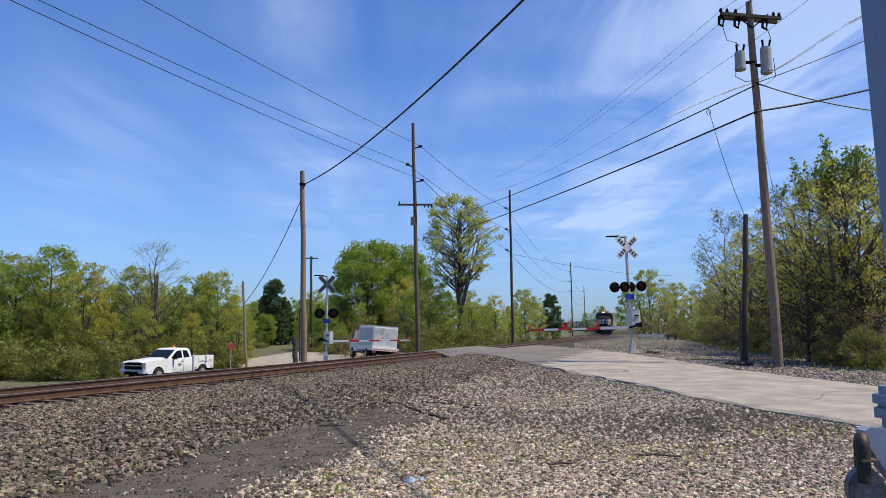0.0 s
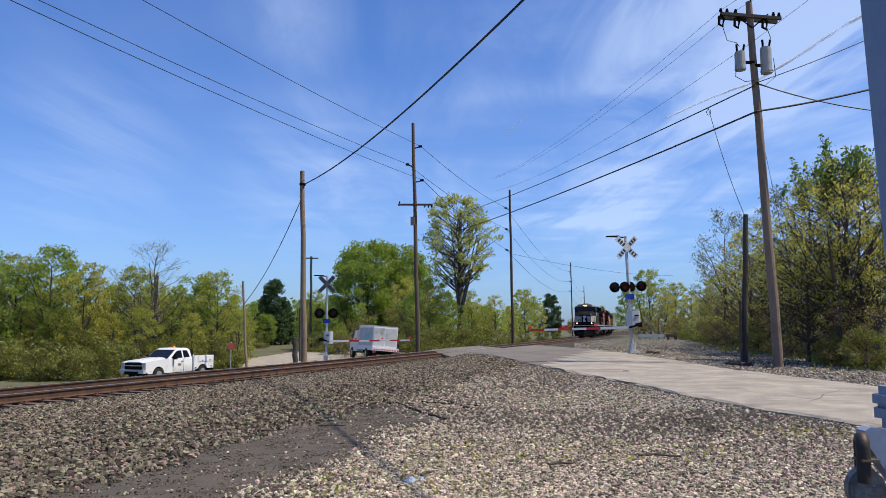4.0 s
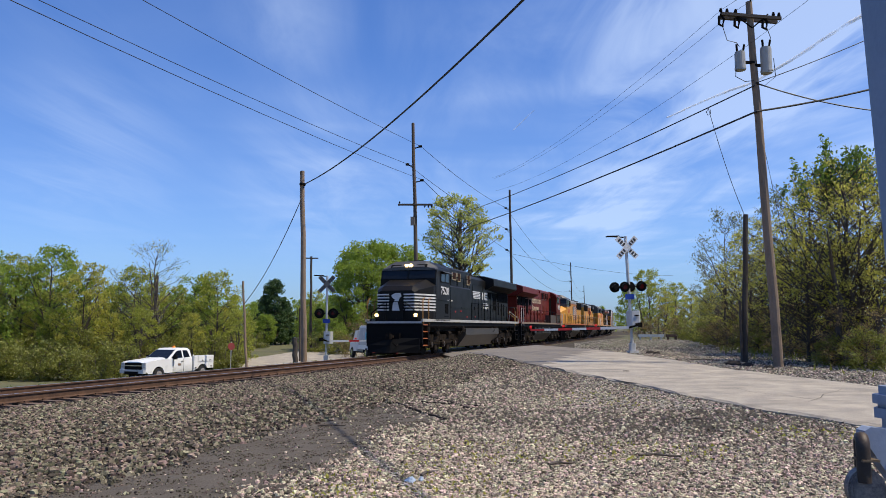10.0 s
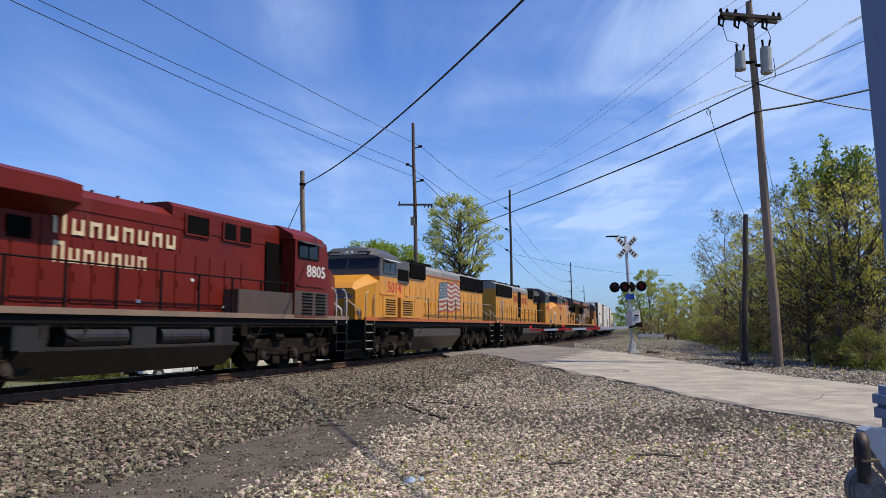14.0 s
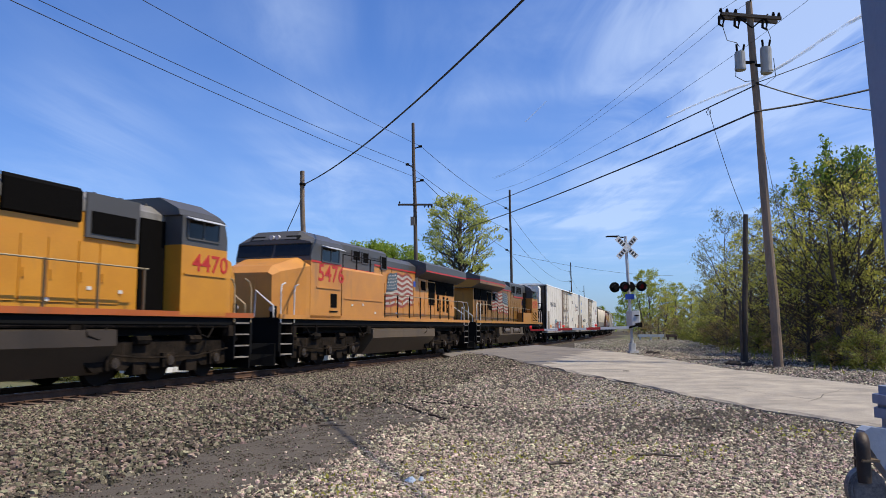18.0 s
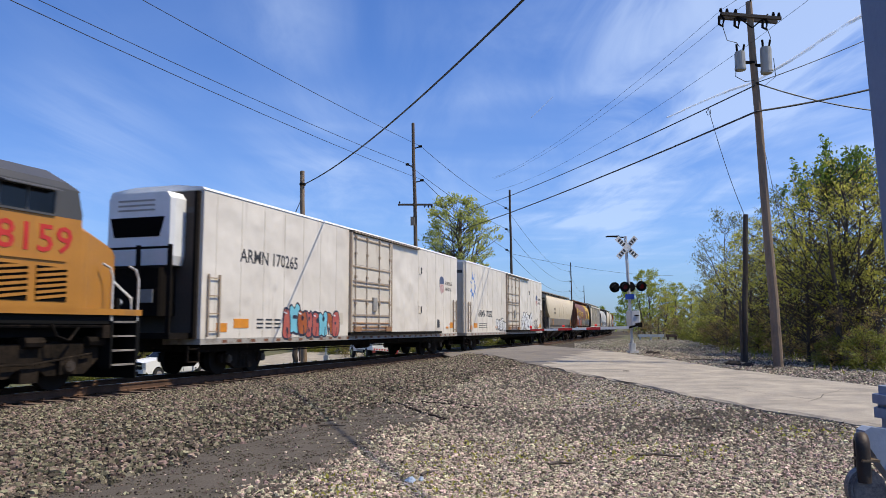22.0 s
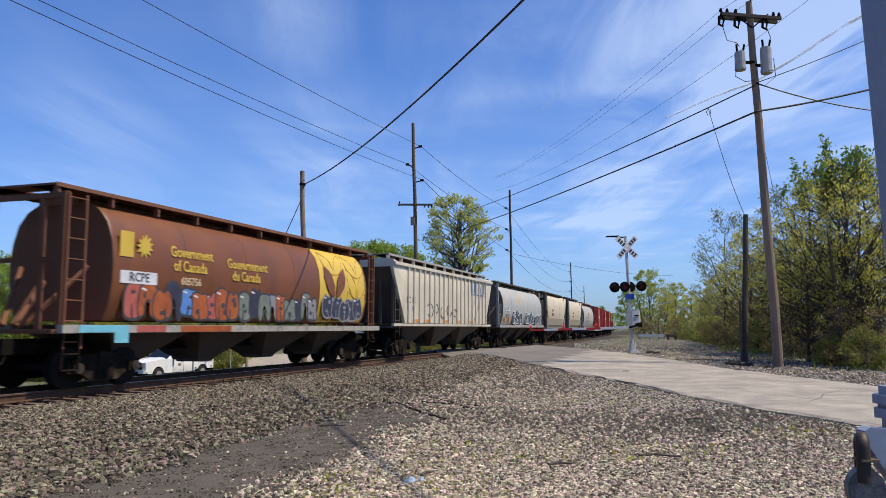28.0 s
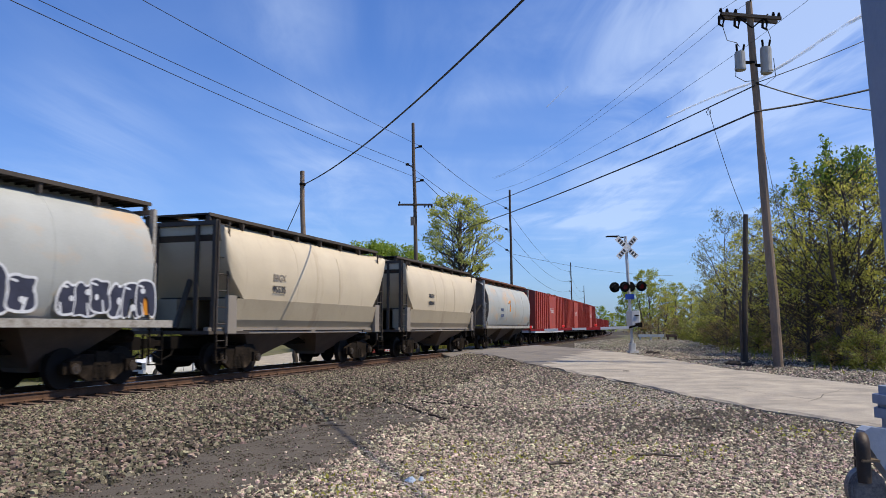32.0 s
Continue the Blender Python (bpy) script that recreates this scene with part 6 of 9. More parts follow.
            tube(bm, [(x0 - sg * 0.05, sd * 0.50, 1.65), (x0 - sg * 0.05, sd * 0.55, 2.5), (x0 - sg * 0.05, sd * 1.2, 2.0), (x0 - sg * 0.05, sd * 1.25, 1.3)], 0.034, 6)
            P("end_rail", bm, rail if not lit or sg < 0 else "black")
    # walkway handrails
    for sd in (-1, 1):
        x_end = 2.0 if (wing and sd > 0) else (5.9 if wing else 5.6)
        bm = bmesh.new()
        tube(bm, [(-e + 0.5, sd * 1.43, 2.72), (x_end, sd * 1.43, 2.72)], 0.022, 6)
        hr = P("handrail", bm, "black" if body in ("loco_black", "loco_red") else "rail_worn")
        n = int((x_end + e - 0.5) / 1.45)
        for k in range(n + 1):
            x = -e + 0.75 + k * (x_end + e - 0.9) / n
            bm = bmesh.new()
            box(bm, x - 0.028, x + 0.028, *sorted((sd * 1.42, sd * 1.46)), 1.62, 2.74)
            P("stanchion", bm, "black" if body != "loco_yellow" else "tank_dust", hr)
    if wing:
        bm = bmesh.new()
        tube(bm, [(2.2, 1.44, 3.55), (2.2, 1.44, 4.05), (5.9, 1.44, 4.05), (5.9, 1.44, 3.55)], 0.02, 6)
        for x in (3.4, 4.7):
            tube(bm, [(x, 1.44, 3.55), (x, 1.44, 4.05)], 0.03, 6)
        P("roof_rail", bm, "black")
    # small reflectors, plates, rivet plates and hanging hoses along the side
    for sd in (-1, 1):
        for x, z, y in ((4.2, 2.2, 1.50 if wing and sd > 0 else 0.96), (5.2, 2.15, 1.50 if wing and sd > 0 else 0.96), (1.5, 2.6, 0.96), (-3.3, 3.75, 0.96), (-0.6, 1.95, 0.96), (3.0, 1.9, 1.50 if wing and sd > 0 else 0.96)):
            bm = bmesh.new()
            box(bm, x - 0.07, x + 0.07, *sorted((sd * y, sd * (y + 0.012))), z - 0.04, z + 0.04)
            P("reflector", bm, "red" if body == "loco_black" else "pale", hood)
        for x in (-e + 2.4, -3.4, 3.6, e - 2.6):
            bm = bmesh.new()
            tube(bm, [(x, sd * 1.40, 1.40), (x + 0.1, sd * 1.46, 1.12), (x + 0.45, sd * 1.44, 1.02), (x + 0.75, sd * 1.40, 1.30)], 0.028, 6)
            P("hose", bm, "dark", frame_ob)
        bm = bmesh.new()
        tube(bm, [(-e + 1.0, sd * 1.36, 1.33), (e - 1.0, sd * 1.36, 1.33)], 0.04, 6)
        P("conduit", bm, "truck_dust", frame_ob)
        for x in (-e + 1.0, e - 1.0, -3.9, 3.4):
            bm = bmesh.new()
            box(bm, x - 0.16, x + 0.16, *sorted((sd * 1.2, sd * 1.44)), 1.06, 1.36, 0.02)
            P("valve_box", bm, "truck_dust", frame_ob)
    # seams down the hood sides and along the roof edge
    for sd in (-1, 1):
        for x in (-8.4, -7.2, -4.75, -3.6, -2.4, -0.1, 1.0):
            bm = bmesh.new()
            box(bm, x - 0.02, x + 0.02, *sorted((sd * 0.93, sd * 0.948)), 3.28, 3.93)
            P("panel_seam", bm, hood_paint or body, hood)
        bm = bmesh.new()
        for k in range(18):
            x = hx0 + 0.4 + k * (x_cab0 - hx0 - 0.8) / 17
            box(bm, x - 0.03, x + 0.03, *sorted((sd * 0.60, sd * 0.66)), h, h + 0.045)
        P("lifting_lug", bm, roof, hood)
    # roof clutter
    bm = bmesh.new()
    box(bm, x_cab0 + 0.5, x_cab0 + 1.3, -0.4, 0.4, 4.66, 4.80, 0.1)
    P("air_conditioner", bm, "alum" if body != "loco_black" else "black", cab)
    bm = bmesh.new()
    for k, y in enumerate((-0.25, 0.0, 0.25)):
        tube(bm, [(0.9, y, h + 0.18), (1.5 + 0.1 * k, y, h + 0.18)], 0.05, 8, 0.1)
    box(bm, 1.0, 1.1, -0.35, 0.35, h - 0.02, h + 0.18)
    P("horn", bm, "dark", hood)
    add_trucks(car, (-6.6, 6.6) if wing else (-6.7, 6.6), False)
    add_couplers(car, half, 1.5)
    if number:
        words("number", number, num_at[2], M[num_mat], car, side_pose(num_at[0], num_at[1], cw + 0.006), "painted road number", sx=1.22)
    return car


def bars(car, name, cells, material, y, label):
    """Plain bars that stand for lettering: (x, width, z, height), as one plate set."""
    bm = bmesh.new()
    for x, w, z, hgt in cells:
        box(bm, x - w / 2, x + w / 2, y, y + 0.006, z - hgt / 2, z + hgt / 2)
    return part(name, bm, M[material], car, label)


def flag(car, x0, x1, z0, z1, y, rev):
    """A waving flag of plain stripes with a blue field; it flies from the leading edge, which slants."""
    n, m = 13, 24
    out = 1 if x0 > x1 else -1

    def at(u, f, d=0.0):
        wave = 0.05 * math.sin(u * 9.0) + 0.045 * math.sin(u * 17 + 1 + f)
        x = x0 + (x1 - x0) * u + out * 0.62 * f * (1 - u) ** 2 - out * 0.25 * f
        return (x, y + d, z1 - (z1 - z0) * (f * (0.9 - 0.10 * u) + 0.05) + wave - 0.12 * u + 0.14 * math.sin(2.6 * u) * (1 - f) - 0.16 * (1 - u) ** 3)
    for k in range(n):
        bm = bmesh.new()
        vs = [[bm.verts.new(at(i / m, f)) for i in range(m + 1)] for f in (k / n, (k + 1) / n)]
        for i in range(m):
            bm.faces.new((vs[0][i], vs[0][i + 1], vs[1][i + 1], vs[1][i]))
        bmesh.ops.solidify(bm, geom=bm.faces, thickness=0.004)
        part("flag_stripe", bm, M["flag_red" if k % 2 == 0 else "flag_white"], car)
    bm = bmesh.new()
    vs = [[bm.verts.new(at(0.36 * i / 8, f, 0.012)) for i in range(9)] for f in (0.0, 0.18, 0.36, 0.53)]
    for ra, rb in zip(vs, vs[1:]):
        for i in range(8):
            bm.faces.new((ra[i], ra[i + 1], rb[i + 1], rb[i]))
    bmesh.ops.solidify(bm, geom=bm.faces, thickness=0.006)
    field = part("flag_field", bm, M["flag_blue"], car)
    bm = bmesh.new()
    for j in range(5):
        for i in range(5 + j % 2):
            p = Vector(at(0.36 * (i + 0.7 - 0.3 * (j % 2)) / 6, 0.07 + 0.095 * j, 0.019))
            box(bm, p.x - 0.035, p.x + 0.035, p.y, p.y + 0.003, p.z - 0.03, p.z + 0.03)
    part("flag_stars", bm, M["flag_white"], field)


M["letter_red"] = mat("faded_red_lettering", (0.36, 0.04, 0.03), 0.6, alt=(0.45, 0.12, 0.04), scale=3, fine=40, bump=0.02)
M["flag_red"] = mat("faded_flag_red", (0.46, 0.12, 0.09), 0.6, scale=4, fine=30, bump=0.02)
M["flag_white"] = mat("faded_flag_white", (0.74, 0.68, 0.60), 0.6, scale=4, fine=30, bump=0.02)
M["flag_blue"] = mat("faded_flag_blue", (0.075, 0.13, 0.19), 0.6, alt=(0.15, 0.21, 0.25), scale=6, fine=30, bump=0.02)

COUPLERS = (0, 22.3, 44.3, 66.0, 87.9, 110.3, 132.8, 157.3, 182.7, 202.6, 221.0, 239.2, 256.9, 270.8, 284.6, 301.0, 318.0, 335.0, 352.0, 370.0, 388.0)
CARS = []


def add_car(ob, i, half):
    CARS.append((ob, (COUPLERS[i] + COUPLERS[i + 1]) / 2, half))


def half_len(i):
    return (COUPLERS[i + 1] - COUPLERS[i]) / 2


def build_locos():
    # black leader with white nose stripes
    a = build_loco("diesel_locomotive", "black diesel locomotive with white nose stripes and lit headlights", half_len(0), "loco_black", "loco_black", "sill_grey", "wing", False, "orange_worn",
                   "7520", "pale", "tank_black", lit=True, num_at=(7.05, 3.18, 0.56))
    for k in range(6):
        z0 = 2.12 + k * 0.15
        bm = bmesh.new()
        pts = [(8.52, 1.497), (8.75, 1.472), (9.84, 1.105), (10.13, 0.962)]
        full = pts + [(x, -y) for x, y in pts[::-1]]
        for (xa, ya), (xb, yb) in zip(full, full[1:]):
            vs = [bm.verts.new(p) for p in ((xa + 0.008, ya, z0), (xb + 0.008, yb, z0), (xb + 0.008, yb, z0 + 0.075), (xa + 0.008, ya, z0 + 0.075))]
            bm.faces.new(vs)
        bmesh.ops.recalc_face_normals(bm, faces=bm.faces)
        bmesh.ops.solidify(bm, geom=bm.faces, thickness=0.012)
        part("nose_stripe", bm, M["pale"], a)
    bm = bmesh.new()
    box(bm, 10.148, 10.16, -0.36, 0.40, 2.08, 3.02)
    em = part("nose_emblem", bm, M["loco_black"], a)
    bm = bmesh.new()
    prism(bm, [(-0.20, 2.12), (0.20, 2.12), (0.10, 2.5), (0.20, 2.74), (0.30, 2.82), (0.24, 2.98), (-0.02, 2.98), (-0.24, 2.86), (-0.16, 2.72), (-0.04, 2.66), (-0.16, 2.45)], 10.16, 10.172, "x")
    part("emblem_shape", bm, M["pale"], em)
    bm = bmesh.new()
    box(bm, 10.40, 10.425, -1.42, 1.42, 1.50, 1.60)
    part("pilot_stripe", bm, M["sill_grey"], a)
    bm = bmesh.new()
    tube(bm, [(10.30, -1.30, 1.6), (10.30, -1.30, 2.55), (10.30, 1.30, 2.55), (10.30, 1.30, 1.6)], 0.022, 6)
    for y in (-0.45, 0.45):
        tube(bm, [(10.30, y, 1.6), (10.30, y, 2.55)], 0.03, 6)
    part("nose_rail", bm, M["black"], a)
    for k in range(5):
        bm = bmesh.new()
        z = 3.08 + k * 0.095
        prism(bm, [(-0.25 + 0.05 * k, z), (-1.7 - 0.12 * (k % 2), z), (-1.75, z + 0.06), (-0.2 + 0.05 * k, z + 0.06)], 0.957, 0.965, "y")
        part("stripe", bm, M["pale"], a)
    bars(a, "emblem_bar", [(-2.3, 0.16, 3.3, 0.46), (-2.75, 0.16, 3.3, 0.46), (-3.25, 0.55, 3.48, 0.12), (-3.25, 0.55, 3.12, 0.12), (-3.25, 0.5, 3.3, 0.1)], "pale", 0.957, "plain white emblem bars")
    bars(a, "lettering_bar", [(-2.6 - 0.16 * k, 0.10, z, 0.14) for k in range(8) for z in (2.78, 2.55)], "pale", 0.957, "small white lettering bars")
    bars(a, "lettering_bar", [(6.5, 0.25, 2.72, 0.06), (5.9, 0.3, 2.72, 0.06)], "pale", 1.506, "small white lettering bars")
    CARS.append((a, 11.6, 6.6))
    # dark red, running cab last
    b = build_loco("diesel_locomotive", "dark red diesel locomotive with gold lettering, dusty lower cab", half_len(1), "loco_red", "loco_red", "sill_tan", "wing", True, "bright", "8805", "pale", "tank_dark", low="loco_dust", num_at=(-7.62, 3.2, 0.56))
    bars(b, "lettering_bar", [(3.15 - k * 0.53 + o, 0.10, 3.62 if k == 0 else 3.55, 0.52 if k == 0 else 0.37) for k in range(8) for o in (-0.13, 0.13)] + [(3.15 - k * 0.53, 0.16, (3.62 if k == 0 else 3.55) + (0.2 if k == 0 else 0.13) * (-1) ** k, 0.09) for k in range(8)], "gold", 0.957, "row of gold lettering bars")
    bars(b, "lettering_bar", [(3.15 - k * 0.44 + o, 0.09, 2.96 if k == 0 else 2.90, 0.48 if k == 0 else 0.34) for k in range(7) for o in (-0.11, 0.11)] + [(3.15 - k * 0.44, 0.14, (2.96 if k == 0 else 2.90) + (0.19 if k == 0 else 0.12) * (-1) ** k, 0.08) for k in range(7)], "gold", 0.957, "row of gold lettering bars")
    bars(b, "lettering_bar", [(9.3 - k * 0.14, 0.09, 3.55, 0.16) for k in range(4)], "gold", 0.957, "small gold lettering bars")
    bm = bmesh.new()
    box(bm, -8.48, -6.16, 1.5, 1.507, 1.73, 2.52)
    part("dust_band", bm, M["loco_dust"], b, "dusty grey lower cab side")
    for x0 in (-7.0, -7.95):
        bm = bmesh.new()
        for k in range(7):
            box(bm, x0 - 0.35, x0 + 0.35, 1.507, 1.53, 1.75 + k * 0.11, 1.80 + k * 0.11)
        part("louvre", bm, M["grille"], b)
    add_car(b, 1, 6.6)
    # yellow with a flag, fans on the roof
    c = build_loco("diesel_locomotive", "yellow diesel locomotive with grey roof and flag on its hood", half_len(2), "loco_yellow", "loco_grey", "sill_red", "fan", False, "rail_worn", "5014", "red_line", "tank_brown", num_at=(7.1, 3.0, 0.66))
    flag(c, -0.6, -4.2, 2.1, 3.85, 0.957, False)
    for x0, x1 in ((8.4, 6.8), (6.4, 4.7), (4.5, 3.4)):
        bm = bmesh.new()
        box(bm, x1, x0, 0.93, 1.47 if x0 < 6 else 1.53, 1.74, 2.62)
        part("equipment_box", bm, M["loco_yellow"], c)
        for j in range(7 if x0 > 5.0 else 0):
            bm = bmesh.new()
            box(bm, x1 + 0.25, x0 - 0.25, 1.46, 1.545 if x0 > 6 else 1.485, 1.85 + j * 0.1, 1.89 + j * 0.1)
            part("louvre", bm, M["grille"], c)
    for k in range(4):
        bm = bmesh.new()
        box(bm, 9.962, 9.974, 0.12 - 0.85, 0.85 - 0.12 * k, 2.50 + 0.1 * k, 2.57 + 0.1 * k)
        part("nose_emblem", bm, M["navy"], c, "navy wing emblem")
    add_car(c, 2, 6.65)
    # yellow, running cab last, red lettering
    d = build_loco("diesel_locomotive", "yellow diesel locomotive with red lettering and an open hood door", half_len(3), "loco_yellow", "loco_grey", "sill_red", "fan", True, "rail_worn", "4470", "red_line", "tank_brown", num_at=(-8.0, 3.0, 0.66))
    bars(d, "lettering_bar", [(3.4 - k * 0.46 + o, 0.11, 3.42, 0.5) for k in range(3) for o in (-0.11, 0.11)] + [(3.4 - k * 0.46, 0.14, 3.22 if k % 2 == 0 else 3.55, 0.09) for k in range(3)] + [(0.85 - k * 0.35 + o, 0.08, 3.38, 0.48) for k in range(7) for o in (-0.09, 0.09)] + [(0.85 - k * 0.35, 0.12, 3.58 if k % 3 else 3.38, 0.08) for k in range(7)], "letter_red", 0.957, "large red lettering bars")
    bars(d, "emblem_bar", [(7.45, 0.66, 2.85, 1.0)], "loco_ochre", 0.957, "faded grimy emblem panel")
    bars(d, "emblem_bar", [(7.45, 0.4, 2.95, 0.4), (7.45, 0.34, 2.48, 0.16)], "flag_blue", 0.964, "worn emblem bars")
    add_car(d, 3, 6.65)
    # faded yellow with a flag
    f = build_loco("diesel_locomotive", "sun-faded orange-yellow diesel locomotive with flag and grey roof", half_len(4), "loco_faded", "loco_grey", "loco_faded", "wing", False, "bright", "5476", "red_line", num_at=(6.95, 3.2, 0.85))
    flag(f, 0.4, -2.6, 2.2, 3.85, 0.957, False)
    bars(f, "emblem_bar", [(-2.95, 0.3, 3.4, 0.26)], "blue", 0.957, "small blue shield emblem")
    bm = bmesh.new()
    box(bm, 6.16, 8.48, 1.502, 1.512, 3.56, 3.63)
    part("stripe", bm, M["red_line"], f, "thin red line")
    add_car(f, 4, 6.6)
    # ochre, running cab last
    g = build_loco("diesel_locomotive", "grimy ochre diesel locomotive with dark roof and faded flag", half_len(5), "loco_ochre", "loco_grey", "loco_ochre", "wing", True, "bright", "8159", "red_line", hood_paint="loco_dark_ochre", num_at=(-7.3, 3.1, 0.8))
    flag(g, 0.25, 4.5, 2.25, 3.85, 0.957, True)
    for x0 in (-6.75, -7.75):
        bm = bmesh.new()
        box(bm, x0 - 0.40, x0 + 0.40, 1.5, 1.512, 1.84, 2.56)
        lv = part("louvre_panel", bm, M["grille"], g)
        for k in range(6):
            bm = bmesh.new()
            prism(bm, [(x0 + 0.40, 1.86 + k * 0.115), (x0 - 0.40, 1.95 + k * 0.115), (x0 - 0.40, 2.01 + k * 0.115), (x0 + 0.40, 1.92 + k * 0.115)], 1.512, 1.53, "y")
            part("slat", bm, M["loco_ochre"], lv)
    bars(g, "emblem_bar", [(-4.9, 0.28, 3.22, 0.34)], "blue", 0.957, "small blue shield emblem")
    for x in (-2.9, -3.5):
        bm = bmesh.new()
        box(bm, x - 0.05, x + 0.05, 1.40, 1.46, 1.65, 3.4)
        part("grab_post", bm, M["black"], g)
    add_car(g, 5, 6.6)


build_locos()


# ---- freight cars ----
M["reefer_white"] = mat("white_reefer_paint", (0.74, 0.685, 0.595), 0.5, alt=(0.62, 0.56, 0.475), scale=0.5, fine=25, bump=1.0, bump_scale=1.1, bump_detail=1.2, depth=0.10,
                        stain=(0.36, 0.29, 0.22), stain_amount=0.08, stain_scale=0.8, stain_axis=(2.2, 1, 0.25))
M["reefer_roof"] = mat("white_roof", (0.82, 0.81, 0.79), 0.5, scale=0.6, fine=20, bump=0.05)
M["reefer_door"] = mat("dirty_white_door", (0.67, 0.61, 0.51), 0.55, alt=(0.54, 0.48, 0.39), scale=1.2, fine=25, bump=0.06, stain=(0.30, 0.20, 0.12), stain_amount=0.25, stain_scale=1.2, stain_axis=(2, 1, 0.4))
M["grey_letter"] = mat("faded_grey_stencil", (0.22, 0.20, 0.18), 0.6, scale=3, fine=30, bump=0)
M["sill_white"] = mat("patchy_white_sill", (0.46, 0.43, 0.38), 0.6, alt=(0.22, 0.19, 0.15), scale=2.5, fine=20, amount=0.35, bump=0.05, stain=(0.16, 0.11, 0.07), stain_amount=0.35, stain_scale=2.5)
# cream darkened for the shade on the inward-sloping lower side, with stains
M["cream_shaded"] = mat("stained_shaded_cream", (0.46, 0.385, 0.265), 0.6, alt=(0.36, 0.295, 0.20), scale=0.7, fine=25, bump=0.06, stain=(0.22, 0.15, 0.09), stain_amount=0.2, stain_scale=0.8, stain_axis=(2, 1, 0.4))
M["rod"] = mat("rusty_door_rod", (0.42, 0.33, 0.24), 0.7, scale=4, fine=40, bump=0.1)
M["rust_bar"] = mat("orange_rusted_bar", (0.36, 0.20, 0.10), 0.8, alt=(0.20, 0.10, 0.05), scale=4, fine=40, bump=0.2)
M["cream"] = mat("cream_hopper_paint", (0.60, 0.51, 0.36), 0.55, alt=(0.51, 0.42, 0.29), scale=0.6, fine=25, bump=0.08, bump_scale=1.2, stain=(0.34, 0.24, 0.14), stain_amount=0.18, stain_scale=0.8, stain_axis=(2.5, 1, 0.2))
M["cream_low"] = mat("grimy_tan_steel", (0.29, 0.25, 0.20), 0.7, alt=(0.20, 0.17, 0.14), scale=0.8, fine=25, bump=0.1, stain=(0.30, 0.15, 0.06), stain_amount=0.2, stain_scale=1.0)
M["pale_grey"] = mat("pale_grey_hopper_paint", (0.65, 0.585, 0.45), 0.55, alt=(0.52, 0.465, 0.37), scale=0.6, fine=25, bump=0.08, bump_scale=1.2, stain=(0.40, 0.27, 0.14), stain_amount=0.24, stain_scale=0.7, stain_axis=(2.5, 1, 0.2))
M["blue_grey"] = mat("blue_grey_hopper_paint", (0.43, 0.435, 0.40), 0.55, alt=(0.34, 0.34, 0.31), scale=0.6, fine=25, bump=0.08, bump_scale=1.2, stain=(0.56, 0.36, 0.18), stain_amount=0.48, stain_scale=0.55, stain_axis=(0.8, 1, 1.8))
M["brown"] = mat("brown_hopper_paint", (0.205, 0.068, 0.020), 0.5, alt=(0.135, 0.045, 0.015), scale=0.7, fine=25, bump=0.08, bump_scale=1.2, stain=(0.10, 0.045, 0.03), stain_amount=0.25, stain_scale=0.9, stain_axis=(2, 1, 0.3))
M["rust_walk"] = mat("rusty_walkway", (0.20, 0.082, 0.042), 0.8, scale=3, fine=30, bump=0.3)
M["wheat"] = mat("wheat_yellow_paint", (0.66, 0.45, 0.06), 0.5, alt=(0.55, 0.37, 0.05), scale=1, fine=25, bump=0.05)
M["wheat_line"] = mat("shaded_wheat_paint", (0.46, 0.27, 0.03), 0.5, scale=1, fine=25, bump=0.02)
M["g_lilac"] = mat("grey_lilac_spray", (0.26, 0.25, 0.27), 0.5, scale=3, fine=30, bump=0)
M["box_red"] = mat("red_freight_paint", (0.40, 0.055, 0.03), 0.6, alt=(0.30, 0.042, 0.026), scale=0.8, fine=25, bump=0.1, stain=(0.16, 0.05, 0.03), stain_amount=0.2, stain_scale=0.9, stain_axis=(2, 1, 0.4))
# dark tone carries the shade on hopper ends and under roof walks
M["end_dark"] = mat("dark_end_steel", (0.085, 0.066, 0.05), 0.85, alt=(0.045, 0.036, 0.029), scale=1, fine=25, bump=0.15)
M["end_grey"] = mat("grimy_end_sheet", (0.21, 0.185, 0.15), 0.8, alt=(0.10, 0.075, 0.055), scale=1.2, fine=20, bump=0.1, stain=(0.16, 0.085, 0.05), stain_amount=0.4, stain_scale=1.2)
M["chute"] = mat("dusty_brown_chute", (0.12, 0.088, 0.066), 0.85, alt=(0.06, 0.045, 0.035), scale=1.5, fine=25, bump=0.1)
M["end_brown"] = mat("sooty_brown_steel", (0.20, 0.078, 0.036), 0.8, scale=1, fine=25, bump=0.15)
M["grey_steel"] = mat("worn_grey_steel", (0.36, 0.35, 0.32), 0.6, alt=(0.25, 0.23, 0.2), scale=2, fine=30, bump=0.1)
M["letter_blue"] = mat("faded_blue_lettering", (0.06, 0.11, 0.26), 0.6, alt=(0.12, 0.17, 0.30), scale=3, fine=30, bump=0)
M["g_cyan"] = mat("cyan_spray", (0.20, 0.55, 0.66), 0.5, scale=2, fine=30, bump=0)
M["g_orange"] = mat("orange_spray", (0.44, 0.12, 0.02), 0.5, alt=(0.22, 0.045, 0.02), scale=3, fine=30, bump=0)
M["g_pink"] = mat("red_spray", (0.38, 0.05, 0.045), 0.5, alt=(0.45, 0.15, 0.10), scale=4, fine=30, bump=0)
M["g_navy"] = mat("dark_spray", (0.022, 0.022, 0.036), 0.5, alt=(0.045, 0.045, 0.07), scale=4, fine=30, bump=0)
M["g_white"] = mat("white_spray", (0.72, 0.72, 0.72), 0.5, scale=3, fine=30, bump=0)
